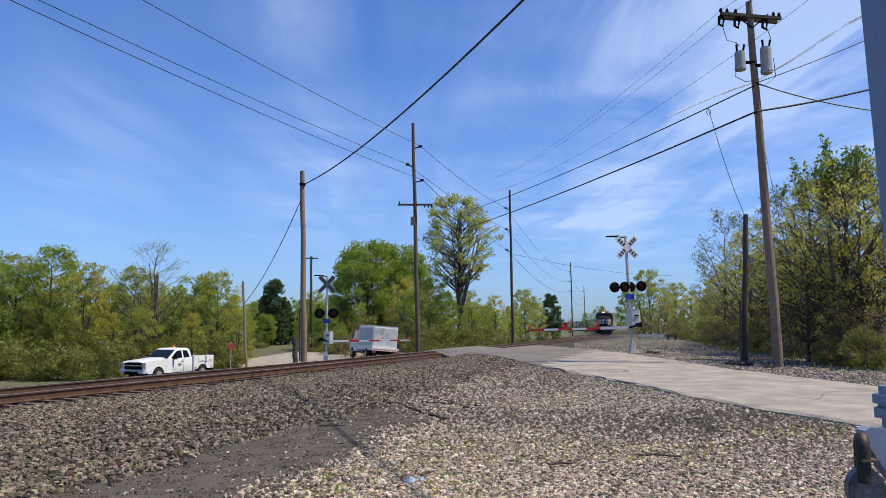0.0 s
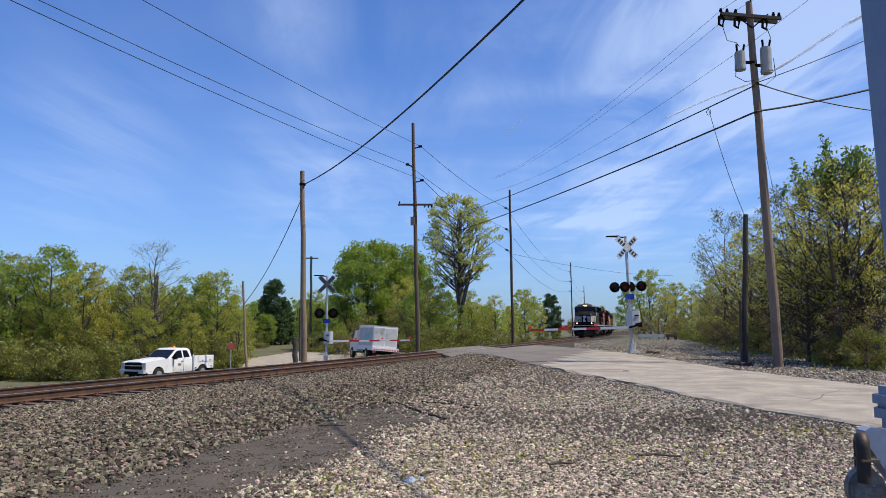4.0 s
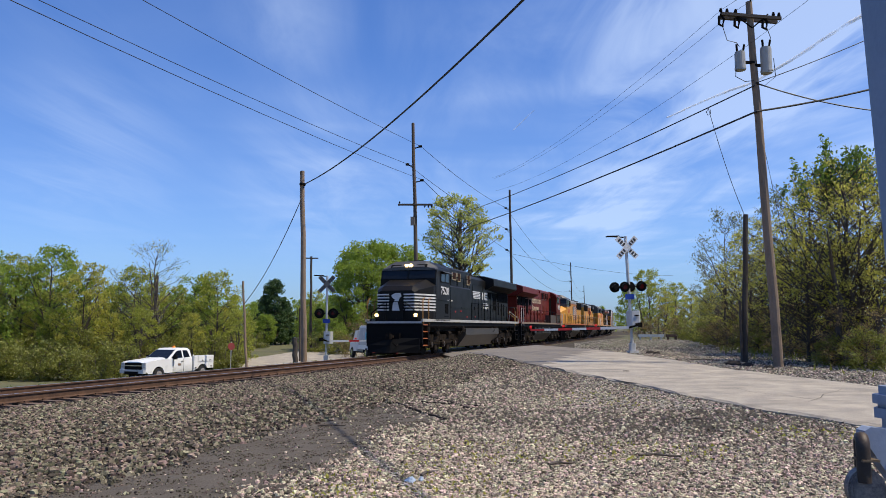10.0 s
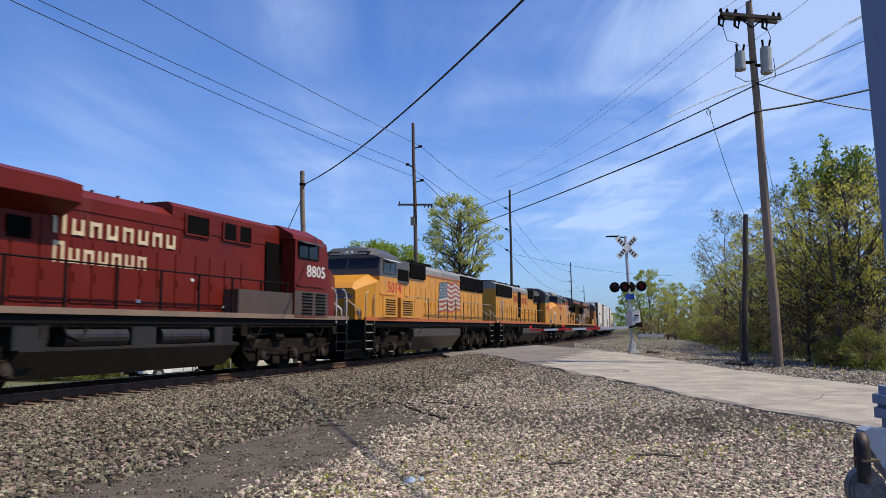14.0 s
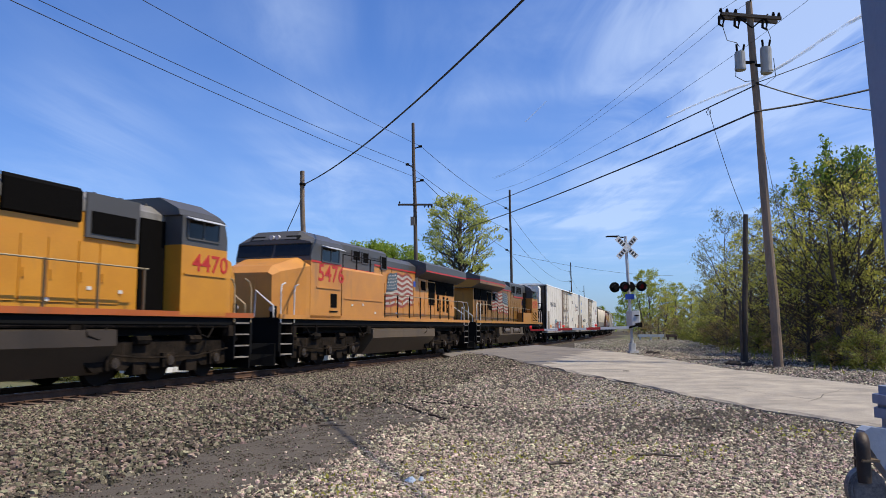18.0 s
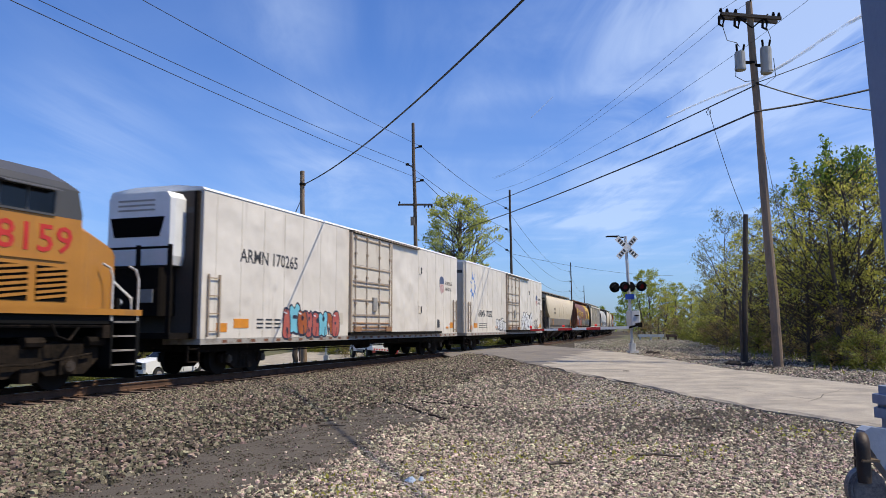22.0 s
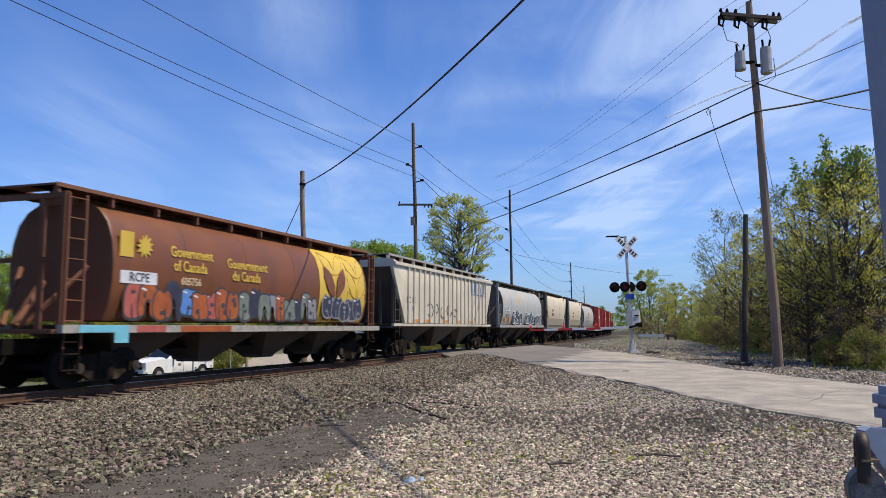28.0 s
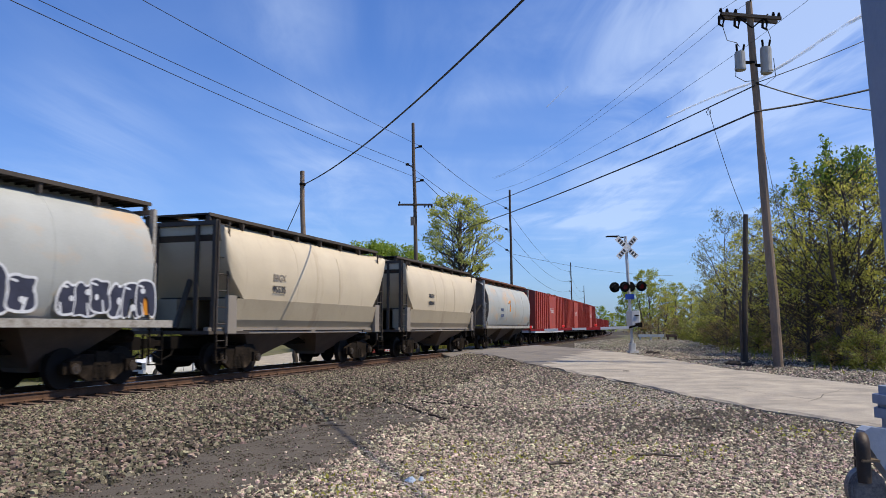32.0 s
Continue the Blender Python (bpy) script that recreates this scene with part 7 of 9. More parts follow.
M["g_blue"] = mat("blue_spray", (0.07, 0.18, 0.50), 0.5, alt=(0.12, 0.26, 0.56), scale=4, fine=30, bump=0)
M["g_green"] = mat("grey_green_spray", (0.10, 0.13, 0.10), 0.5, alt=(0.22, 0.24, 0.2), scale=4, fine=30, bump=0)


def ladder(car, x, y, z0, z1, w=0.42, material="grey_steel", along=True, rungs=None):
    bm = bmesh.new()
    d = Vector((w, 0, 0)) if along else Vector((0, w, 0))
    p = Vector((x, y, 0))
    for k in (0, 1):
        a = p + d * k
        box(bm, a.x - 0.025, a.x + 0.025, a.y - 0.025, a.y + 0.025, z0, z1)
    n = rungs or int((z1 - z0) / 0.40)
    for k in range(n):
        z = z0 + 0.15 + k * (z1 - z0 - 0.25) / max(1, n - 1)
        tube(bm, [p + Vector((0, 0, z)), p + d + Vector((0, 0, z))], 0.016, 5)
    return part("ladder", bm, M[material], car)


FORMS = (
    ((0, 0), (0.34, 0), (0.36, 0.55), (0.62, 0.55), (0.64, 0), (1, 0), (0.96, 0.85), (0.75, 1), (0.25, 1), (0.04, 0.85)),
    ((0, 0.1), (0.4, 0), (1, 0.05), (0.95, 0.5), (0.85, 0.6), (1, 0.95), (0.6, 0.9), (0.3, 1), (0.05, 0.9), (0.12, 0.5)),
    ((0.1, 0), (0.9, 0.08), (1, 0.5), (0.8, 1), (0.55, 0.8), (0.3, 1), (0, 0.6)),
    ((0.2, 0), (0.8, 0), (1, 0.25), (0.9, 0.8), (0.7, 1), (0.25, 1), (0, 0.75), (0.05, 0.2)),
    ((0, 0), (0.3, 0.1), (0.6, 0), (1, 0.1), (0.9, 0.4), (1.05, 0.9), (0.7, 1), (0.5, 0.75), (0.25, 0.95), (0, 0.8), (0.1, 0.4)),
)


def rounded(pts, times=2):
    """Cuts the corners of an outline."""
    for _ in range(times):
        cut = []
        for (ax, az), (bx, bz) in zip(pts, pts[1:] + pts[:1]):
            cut += [(ax * 0.75 + bx * 0.25, az * 0.75 + bz * 0.25), (ax * 0.25 + bx * 0.75, az * 0.25 + bz * 0.75)]
        pts = cut
    return pts


def scrawl(car, x0, x1, z0, z1, fill, edge, seed, y, n=5):
    """Spray-painted bubble forms with an outline, inner openings and highlights, leaning and overlapping."""
    rng = random.Random(seed)
    step = (x1 - x0) / n
    tall = z1 - z0
    for k in range(n):
        form = FORMS[rng.randrange(5)]
        lean, hgt = rng.uniform(-0.15, 0.22), rng.uniform(0.80, 1.12)
        w, xa, zb = step * rng.uniform(1.15, 1.45), x0 + step * k, z0 + tall * rng.uniform(-0.06, 0.14)

        def at(u, v):
            return (xa + w * (u + lean * v), zb + tall * hgt * v)
        pts = rounded([at(u, v) for u, v in form])
        cx, cz = sum(p[0] for p in pts) / len(pts), sum(p[1] for p in pts) / len(pts)
        lay = 0.004 * (k % 3)
        grow = 0.045 + 0.03 * rng.random()
        rim = []
        for a, b in pts:
            d = math.hypot(a - cx, b - cz) or 1.0
            rim.append((a + grow * (a - cx) / d, b + grow * (b - cz) / d))
        bm = bmesh.new()
        prism(bm, rim, y, y + 0.003 + lay, "y")
        part("graffiti_outline", bm, M[edge], car)
        bm = bmesh.new()
        prism(bm, pts, y, y + 0.006 + lay, "y")
        g = part("graffiti", bm, M[fill[k % len(fill)]], car)
        # inner openings and slits between the strokes
        bm = bmesh.new()
        for _ in range(rng.choice((1, 2, 2))):
            u, v = rng.uniform(0.3, 0.7), rng.choice((0.28, 0.5, 0.70)) + rng.uniform(-0.05, 0.05)
            rx, rz = abs(w) * rng.uniform(0.07, 0.16), tall * rng.uniform(0.05, 0.11)
            px_, pz_ = at(u, v)
            prism(bm, [(px_ + rx * math.cos(t), pz_ + rz * math.sin(t)) for t in [2 * math.pi * j / 8 for j in range(8)]], y, y + 0.009 + lay, "y")
        u = rng.uniform(0.25, 0.75)
        (ax, az), (bx, bz), up = at(u, -0.02), at(u + rng.uniform(-0.15, 0.15), 0.38), 0.025 + 0.02 * rng.random()
        prism(bm, [(ax - up, az), (ax + up, az), (bx + up * 0.6, bz), (bx - up * 0.6, bz)], y, y + 0.0092 + lay, "y")
        part("graffiti_opening", bm, M[edge], g)
        if rng.random() < 0.6:
            bm = bmesh.new()
            hx, hz = at(0.25, 0.84)
            prism(bm, rounded([(hx - 0.09, hz - 0.04), (hx + 0.1, hz + 0.0), (hx + 0.09, hz + 0.05), (hx - 0.08, hz + 0.02)], 1), y, y + 0.010 + lay, "y")
            part("graffiti_fleck", bm, M["g_white"], g)


def build_reefer(i, label, mark_z, mark, seed, unit):
    hl = half_len(i)
    car = thing("refrigerator_car", pose(0, 0, 0), label, "freight car", "train")
    x0, x1 = (-hl + 0.6, hl - 1.45) if unit > 0 else (-hl + 1.3, hl - 1.15)
    bm = bmesh.new()
    prism(bm, [(-1.55, 1.0), (1.55, 1.0), (1.55, 5.02), (1.46, 5.10), (-1.46, 5.10), (-1.55, 5.02)], x0, x1, "x")
    body = part("body", bm, M["reefer_white"], car)
    bm = bmesh.new()
    prism(bm, [(-1.57, 5.03), (1.57, 5.03), (1.5, 5.11), (0.7, 5.20), (-0.7, 5.20), (-1.5, 5.11)], x0 - 0.02, x1 + 0.02, "x")
    part("roof", bm, M["reefer_roof"], car)
    bm = bmesh.new()
    box(bm, x0, x1, -1.56, 1.56, 0.84, 1.0)
    ss = part("side_sill", bm, M["sill_white"], car)
    for k in range(30):
        bm = bmesh.new()
        x = x0 + 0.5 + k * (x1 - x0 - 1.0) / 30
        box(bm, x, x + 0.22, 1.56, 1.566, 0.88, 0.96)
        part("reflective_dash", bm, M["rust_walk"], ss)
    bm = bmesh.new()
    box(bm, x0 + 0.5, x1 - 0.5, -1.2, 1.2, 0.62, 0.80)
    part("underframe", bm, M["dark"], car)
    # panel seams
    x = x0 + 1.1
    while x < x1 - 0.3:
        if not -5.4 < x < 1.9:
            bm = bmesh.new()
            box(bm, x - 0.012, x + 0.012, 1.55, 1.556, 1.02, 5.0)
            part("seam", bm, M["reefer_door"], body)
        x += 1.22
    # sliding plug door
    dx0, dx1 = -2.2, 1.72
    bm = bmesh.new()
    box(bm, dx0, dx1, 1.55, 1.62, 1.14, 4.9)
    door = part("door", bm, M["reefer_door"], car, "dirty white sliding plug door")
    bm = bmesh.new()
    box(bm, -5.6, dx1 + 0.1, 1.55, 1.68, 4.94, 5.01)
    dt = part("door_track", bm, M["end_dark"], car)
    for k in range(24):
        bm = bmesh.new()
        x = -5.5 + k * (dx1 + 5.5) / 24
        box(bm, x, x + 0.14, 1.68, 1.695, 4.93, 4.99)
        part("track_clip", bm, M["rod"], dt)
    bm = bmesh.new()
    box(bm, -8.8, dx1 + 0.1, 1.55, 1.66, 1.00, 1.12)
    part("door_rail", bm, M["dark"], car)
    for xx in (dx0 + 0.25, dx0 + 1.35, dx1 - 1.35, dx1 - 0.3):
        bm = bmesh.new()
        tube(bm, [(xx, 1.66, 1.16), (xx, 1.66, 4.88)], 0.022, 6)
        part("lock_rod", bm, M["rod"], door)
    for z in (4.72, 3.62, 2.35, 2.9, 3.05, 1.75, 1.18, 1.3, 1.45):
        bm = bmesh.new()
        box(bm, dx0 + 0.15, dx1 - 0.15, 1.62, 1.66, z, z + 0.045)
        part("door_brace", bm, M["rust_bar" if z < 1.5 else "rod"], door)
    bm = bmesh.new()
    box(bm, dx1 - 0.02, dx1 + 0.08, 1.55, 1.66, 1.12, 4.95)
    part("door_frame", bm, M["rod"], car)
    bm = bmesh.new()
    box(bm, dx0 - 0.1, dx0, 1.55, 1.64, 1.12, 4.95)
    part("door_frame", bm, M["rod"], car)
    # panels between the braces, hinge brackets on the rods, rusty roller boxes at the foot
    for xa, xb in ((dx0 + 0.3, dx0 + 1.3), (dx0 + 1.42, dx1 - 1.42), (dx1 - 1.3, dx1 - 0.36)):
        for za, zb in ((3.72, 4.64), (3.12, 3.56), (1.82, 2.28)):
            bm = bmesh.new()
            box(bm, xa, xb, 1.62, 1.632, za, zb)
            part("door_panel", bm, M["reefer_door"], door)
    for xx in (dx0 + 0.25, dx0 + 1.35, dx1 - 1.35, dx1 - 0.3):
        bm = bmesh.new()
        for z in (1.3, 2.2, 3.2, 4.1, 4.75):
            box(bm, xx - 0.06, xx + 0.06, 1.62, 1.70, z, z + 0.09)
        part("rod_bracket", bm, M["rod"], door)
    for xx in (dx0 + 0.35, dx1 - 0.55):
        bm = bmesh.new()
        box(bm, xx - 0.3, xx + 0.3, 1.62, 1.70, 1.14, 1.34, 0.02)
        part("roller_box", bm, M["rust_bar"], door)
    bm = bmesh.new()
    box(bm, -0.55, -0.2, 1.62, 1.72, 1.95, 2.5, 0.03)
    part("door_lock", bm, M["grey_steel"], door)
    # ladders, plates and small hatches
    ladder(car, x1 - 0.75, 1.6, 1.05, 2.75, 0.5, "rod")
    ladder(car, x0 + 0.25, 1.6, 1.05, 2.75, 0.5, "rod")
    for xx, z, w, h, mm in ((x1 - 1.9, 1.42, 0.75, 0.26, "orange"), (x1 - 0.95, 1.3, 0.5, 0.24, "orange"), (x0 + 1.0, 1.42, 0.5, 0.3, "orange"), (x0 + 1.7, 1.30, 0.4, 0.1, "orange"), (4.6, 1.32, 0.4, 0.1, "orange"),
                           (2.5, 1.62, 0.42, 0.42, "pale_grey"), (x0 + 3.1, 1.5, 0.35, 0.4, "ink")):
        bm = bmesh.new()
        box(bm, xx - w / 2, xx + w / 2, 1.55, 1.562, z - h / 2, z + h / 2)
        part("placard", bm, M[mm], car)
    for z in (4.0, 2.15):
        bm = bmesh.new()
        box(bm, -6.05, -5.75, 1.55, 1.57, z - 0.18, z + 0.18)
        h = part("hatch", bm, M["reefer_white"], car)
        bm = bmesh.new()
        box(bm, -6.06, -5.98, 1.57, 1.60, z - 0.16, z + 0.14)
        part("handle", bm, M["ink"], h)
    # end walls, the cooling unit standing before one of them
    for xe, sg in ((x1, 1), (x0, -1)):
        bm = bmesh.new()
        box(bm, *sorted((xe, xe + sg * 0.05)), -1.46, 1.46, 1.0, 5.0)
        w = part("end_wall", bm, M["end_dark" if sg == unit else "reefer_door"], car)
        bm = bmesh.new()
        box(bm, *sorted((xe + sg * 0.05, xe + sg * 0.06)), -1.44, 1.44, 4.40, 4.56)
        part("end_stripe", bm, M["ink"], w)
        for y in (-1.44, 1.36):
            bm = bmesh.new()
            box(bm, *sorted((xe + sg * 0.05, xe + sg * 0.16)), y, y + 0.08, 1.0, 4.98)
            part("end_post", bm, M["dark" if sg == unit else "reefer_door"], w)
    xu = x1 if unit > 0 else x0
    f = unit
    bm = bmesh.new()
    loft(bm, [[(xu + f * d, y * k, z) for y, z in ((-1.12, 2.95), (0.95, 2.95), (1.02, 3.2), (1.02, 4.75), (0.9, 4.92), (-1.05, 4.92), (-1.15, 4.75), (-1.15, 3.2))] for d, k in ((0.06, 1.0), (0.50, 1.0), (0.62, 0.93))])
    u = part("cooling_unit", bm, M["white"], car, "white cooling unit on the end")
    bm = bmesh.new()
    prism(bm, [(-0.85, 3.72), (0.62, 3.72), (0.78, 4.25), (-1.0, 4.25)], *sorted((xu + f * 0.62, xu + f * 0.635)), "x")
    part("unit_grille", bm, M["grille"], u)
    for z in (4.42, 4.55, 4.68):
        bm = bmesh.new()
        box(bm, *sorted((xu + f * 0.62, xu + f * 0.632)), -0.75, 0.45, z, z + 0.05)
        part("unit_louvre", bm, M["grey_steel"], u)
    bm = bmesh.new()
    box(bm, *sorted((xu + f * 0.06, xu + f * 0.75)), -0.95, 0.8, 1.6, 2.9, 0.05)
    part("fuel_box", bm, M["dark"], car)
    bm = bmesh.new()
    box(bm, *sorted((xu + f * 0.75, xu + f * 0.78)), 0.1, 0.6, 1.95, 2.3)
    part("placard", bm, M["grey_steel"], car)
    for z in (2.85, 3.35):
        bm = bmesh.new()
        box(bm, *sorted((xu + f * 0.92, xu + f * 0.97)), -1.3, 1.3, z, z + 0.06)
        part("guard_rail", bm, M["dark"], car)
    for y in (-1.25, 0.25, 1.25):
        bm = bmesh.new()
        box(bm, *sorted((xu + f * 0.92, xu + f * 0.98)), y - 0.06, y + 0.06, 1.1, 3.45)
        part("guard_post", bm, M["dark"], car)
    bm = bmesh.new()
    box(bm, *sorted((xu + f * 0.05, xu + f * 0.95)), -1.3, 1.3, 1.0, 1.16)
    part("end_platform", bm, M["dark"], car)
    # stencilled mark, emblem, graffiti
    words("stencil", mark, 0.56, M["ink"], car, side_pose(7.35, mark_z, 1.552), "black stencilled car number", sx=0.98)
    bm = bmesh.new()
    prism(bm, [(-8.81, 3.86), (-9.07, 3.92), (-9.33, 3.86), (-9.43, 3.70), (-9.39, 3.20), (-9.07, 2.95), (-8.75, 3.20), (-8.71, 3.70)], 1.55, 1.556, "y")
    sh = part("emblem", bm, M["pale"], car, "pale shield emblem with red stripes and navy top")
    bm = bmesh.new()
    prism(bm, [(-8.81, 3.86), (-9.07, 3.92), (-9.33, 3.86), (-9.43, 3.70), (-9.40, 3.52), (-8.74, 3.52), (-8.71, 3.70)], 1.556, 1.559, "y")
    part("emblem_top", bm, M["navy"], sh)
    for j in range(5):
        xa = -8.79 - 0.125 * j
        bm = bmesh.new()
        box(bm, xa - 0.065, xa, 1.556, 1.559, 3.02 + 0.06 * abs(j - 2), 3.5)
        part("emblem_stripe", bm, M["flag_red"], sh)
    for k, text in enumerate(("BUILDING", "AMERICA")):
        words("slogan", text, 0.26, M["grey_letter"], car, side_pose(-10.2 + 0.06 * k, 3.58 - 0.30 * k, 1.552), "small dark grey words", sx=0.95)
    bars(car, "stencil_bar", [(x1 - 2.9 - 0.5 * k, 0.36, z, 0.05) for k in range(4) for z in (1.42, 1.30, 1.54)], "ink", 1.551, "small stencil bars")
    if seed == 1:
        scrawl(car, 6.6, 2.7, 0.98, 1.90, ("g_pink", "g_cyan", "g_orange", "g_pink"), "g_navy", 1, 1.558, 8)
    else:
        scrawl(car, 4.6, 2.1, 1.12, 1.80, ("reefer_roof",), "ink", 2, 1.558, 6)
        scrawl(car, -3.1, -7.0, 1.08, 2.2, ("reefer_roof",), "ink", 3, 1.558, 6)
        scrawl(car, -7.8, -9.3, 1.2, 1.9, ("reefer_door",), "ink", 6, 1.558, 5)
        rng = random.Random(4)
        bm = bmesh.new()
        for k in range(16):
            a, r = rng.uniform(0, 6.3), rng.uniform(0.3, 0.85)
            cx, cz = 10.15 + 0.35 * math.cos(a), 3.7 + 0.4 * math.sin(a)
            d = Vector((math.cos(a), math.sin(a)))
            prism(bm, [(cx - 0.08 * d.y, cz + 0.08 * d.x), (cx + d.x * r * 0.6, cz + d.y * r * 0.6), (cx + 0.08 * d.y, cz - 0.08 * d.x)], 1.55, 1.556 + 0.0004 * k, "y")
        part("graffiti", bm, M["g_blue"], car, "blue spray-painted burst")
    add_trucks(car, (-hl + 3.2, hl - 4.2))
    add_couplers(car, hl, 1.5)
    freight_gear(car, hl, 0.82)
    add_car(car, i, hl - 3.7)


def freight_gear(car, hl, z, tank_x=-1.6):
    """Air tank, brake rod and corner steps."""
    bm = bmesh.new()
    tube(bm, [(tank_x - 0.5, 0.55, z - 0.22), (tank_x - 0.44, 0.55, z - 0.22), (tank_x + 0.44, 0.55, z - 0.22), (tank_x + 0.5, 0.55, z - 0.22)], 0.16, 12)
    part("air_tank", bm, M["truck_dust"], car)
    bm = bmesh.new()
    tube(bm, [(-hl + 2.9, 0.5, z - 0.28), (hl - 2.9, 0.5, z - 0.28)], 0.022, 5)
    part("brake_rod", bm, M["truck_dust"], car)
    for sx in (-1, 1):
        for sd in (-1, 1):
            bm = bmesh.new()
            xx = sx * (hl - 1.35)
            for zz in (0.38, 0.72):
                box(bm, xx - 0.24, xx + 0.24, sd * 1.42 - 0.05, sd * 1.42 + 0.05, zz, zz + 0.025)
            for dx in (-0.24, 0.22):
                box(bm, xx + dx, xx + dx + 0.025, sd * 1.42 - 0.03, sd * 1.42 + 0.03, 0.38, z)
            part("corner_step", bm, M["truck_dust"], car)


def ring_from(prof, x, k=1.0, zt=4.2):
    """A mirrored cross-section; k squeezes it up towards its top."""
    pts = prof + [(-y, z) for y, z in prof[::-1]]
    return [(x, y, zt + (z - zt) * k) for y, z in pts]


def build_hopper(i, label, prof, x_top, x_bot, body, end, sill_z, sill_mat, walk_mat, rib=0.0, low=None, outlets=3, deck_mat=None, hatch=True, flat=False, shift=0.0):
    """A covered hopper: curved or ribbed tank, sloped ends, roof walk, ladders, chutes."""
    hl = half_len(i)
    car = thing("covered_hopper_car", pose(0, 0, 0), label, "freight car", "train")
    zt = prof[-1][1]
    zb = prof[0][1]
    drum = prof is ROUND
    grimy = flat and end == "end_dark"
    bm = bmesh.new()
    if drum:
        zm = (zt + zb) / 2
        ends = [(x_bot + 0.30, 0.70), (x_bot + 0.24, 0.84), (x_bot + 0.12, 0.95), (x_bot - 0.12, 1.0)]
        if flat:
            ends = [(x_bot + 0.03, 0.93), (x_bot + 0.025, 0.985), (x_bot, 0.997), (x_bot - 0.05, 1.0)]

        def ring(x, k):
            return [(x + shift, y * k, zm + (z - zm) * k) for _, y, z in ring_from(prof, x)]
        loft(bm, [ring(-a, c) for a, c in ends[1:]] + [ring(a, c) for a, c in ends[:0:-1]])
        for sg in (-1, 1):
            cap = bmesh.new()
            loft(cap, [ring(sg * (ends[0][0] + 0.01), 0.3), ring(sg * ends[0][0], ends[0][1]), ring(sg * (ends[1][0] + 0.004), ends[1][1] + 0.004)])
            part("tank_end", cap, M["end_grey" if grimy else end], car)
    else:
        ends = [(x_top, 0.16), (x_bot + (x_top - x_bot) * 0.86, 0.42), (x_bot + (x_top - x_bot) * 0.55, 0.72), (x_bot, 1.0)] if not rib else [(x_top, 0.16), (x_bot, 1.0)]
        loft(bm, [ring_from(prof, -x, k, zt) for x, k in ends] + [ring_from(prof, x, k, zt) for x, k in ends[::-1]])
    tank = part("tank", bm, M[body], car, smooth=True)
    # seam welds
    n = max(3, int(2 * x_bot / 2.4))
    for k in range(1, n):
        x = -x_bot + 2 * x_bot * k / n
        if rib:
            break
        bm = bmesh.new()
        a, b = ring_from([(y * 1.003 + 0.001, z) for y, z in prof], x - 0.02, 1.0, zt), ring_from([(y * 1.003 + 0.001, z) for y, z in prof], x + 0.02, 1.0, zt)
        loft(bm, [a, b])
        part("seam", bm, M[body], tank)
    wmax = max(y for y, z in prof)
    if rib:
        x = -x_bot + 0.1
        while x < x_bot:
            for sd in (-1, 1):
                bm = bmesh.new()
                box(bm, x - 0.05, x + 0.05, *sorted((sd * (wmax - 0.02), sd * (wmax + 0.075))), zb, zt - 0.25)
                part("rib", bm, M[body], tank)
            x += rib
        for sd in (-1, 1):
            bm = bmesh.new()
            box(bm, -x_top, x_top, *sorted((sd * (wmax - 0.03), sd * (wmax + 0.09))), zt - 0.30, zt - 0.16)
            part("top_chord", bm, M[body], tank)
    # lower band
    if low:
        bm = bmesh.new()
        for sd in (-1, 1):
            prism(bm, [(0.6 * sd, sill_z), (sd * (wmax - 0.34), sill_z), (sd * (wmax - 0.20), sill_z + 0.25), (sd * (wmax - 0.05), zb + 0.02), (0.6 * sd, zb + 0.02)], -x_bot - 0.35, x_bot + 0.35, "x")
        part("lower_side", bm, M[low], car)
        for sd in (-1, 1):
            for x0, x1 in ((-x_bot - 0.75, -x_bot - 0.33), (x_bot + 0.33, x_bot + 0.75)):
                bm = bmesh.new()
                prism(bm, [(x0, sill_z - 0.15), (x1, sill_z - 0.15), (x1, zb + 0.1), (x0, zb + 0.1)], *sorted((sd * (wmax - 0.2), sd * (wmax - 0.08))), "y")
                part("bolster_web", bm, M["cream_low"], car)
    for sd in (-1, 1):
        bm = bmesh.new()
        box(bm, -hl + 0.95, hl - 0.95, *sorted((sd * (wmax - (0.42 if low else 0.13)), sd * (wmax - (0.26 if low else -0.03 + (0.05 if rib else 0))))), sill_z - (0.10 if rib else 0.16), sill_z + 0.02)
        part("side_sill", bm, M[sill_mat], car)
    for sg in (-1, 1):
        bm = bmesh.new()
        box(bm, *sorted((sg * (hl - 2.9), sg * (hl - 0.9))), -1.35, 1.35, sill_z - 0.17, sill_z - 0.08)
        part("end_platform", bm, M[deck_mat or "end_dark"], car)
    # end posts and braces
    xe = hl - (1.45 if grimy else 1.15)
    frame_mat = "sill_white" if grimy else end
    for sg in (-1, 1):
        for y in (-1.3, 1.3):
            bm = bmesh.new()
            box(bm, sg * xe - 0.06, sg * xe + 0.06, y - 0.06, y + 0.06, sill_z - 0.1, zt + 0.02)
            part("corner_post", bm, M[frame_mat], car)
        bm = bmesh.new()
        tube(bm, [(sg * (xe - 0.05), 0, sill_z), (sg * (x_bot + 0.4), 0, zb + 0.9)], 0.09, 6)
        for y in (-0.7, 0.7):
            box(bm, sg * xe - 0.05, sg * xe + 0.05, y - 0.05, y + 0.05, sill_z - 0.1, zt - 0.1)
        box(bm, sg * xe - 0.05, sg * xe + 0.05, -1.3, 1.3, zt - 0.12, zt + 0.0)
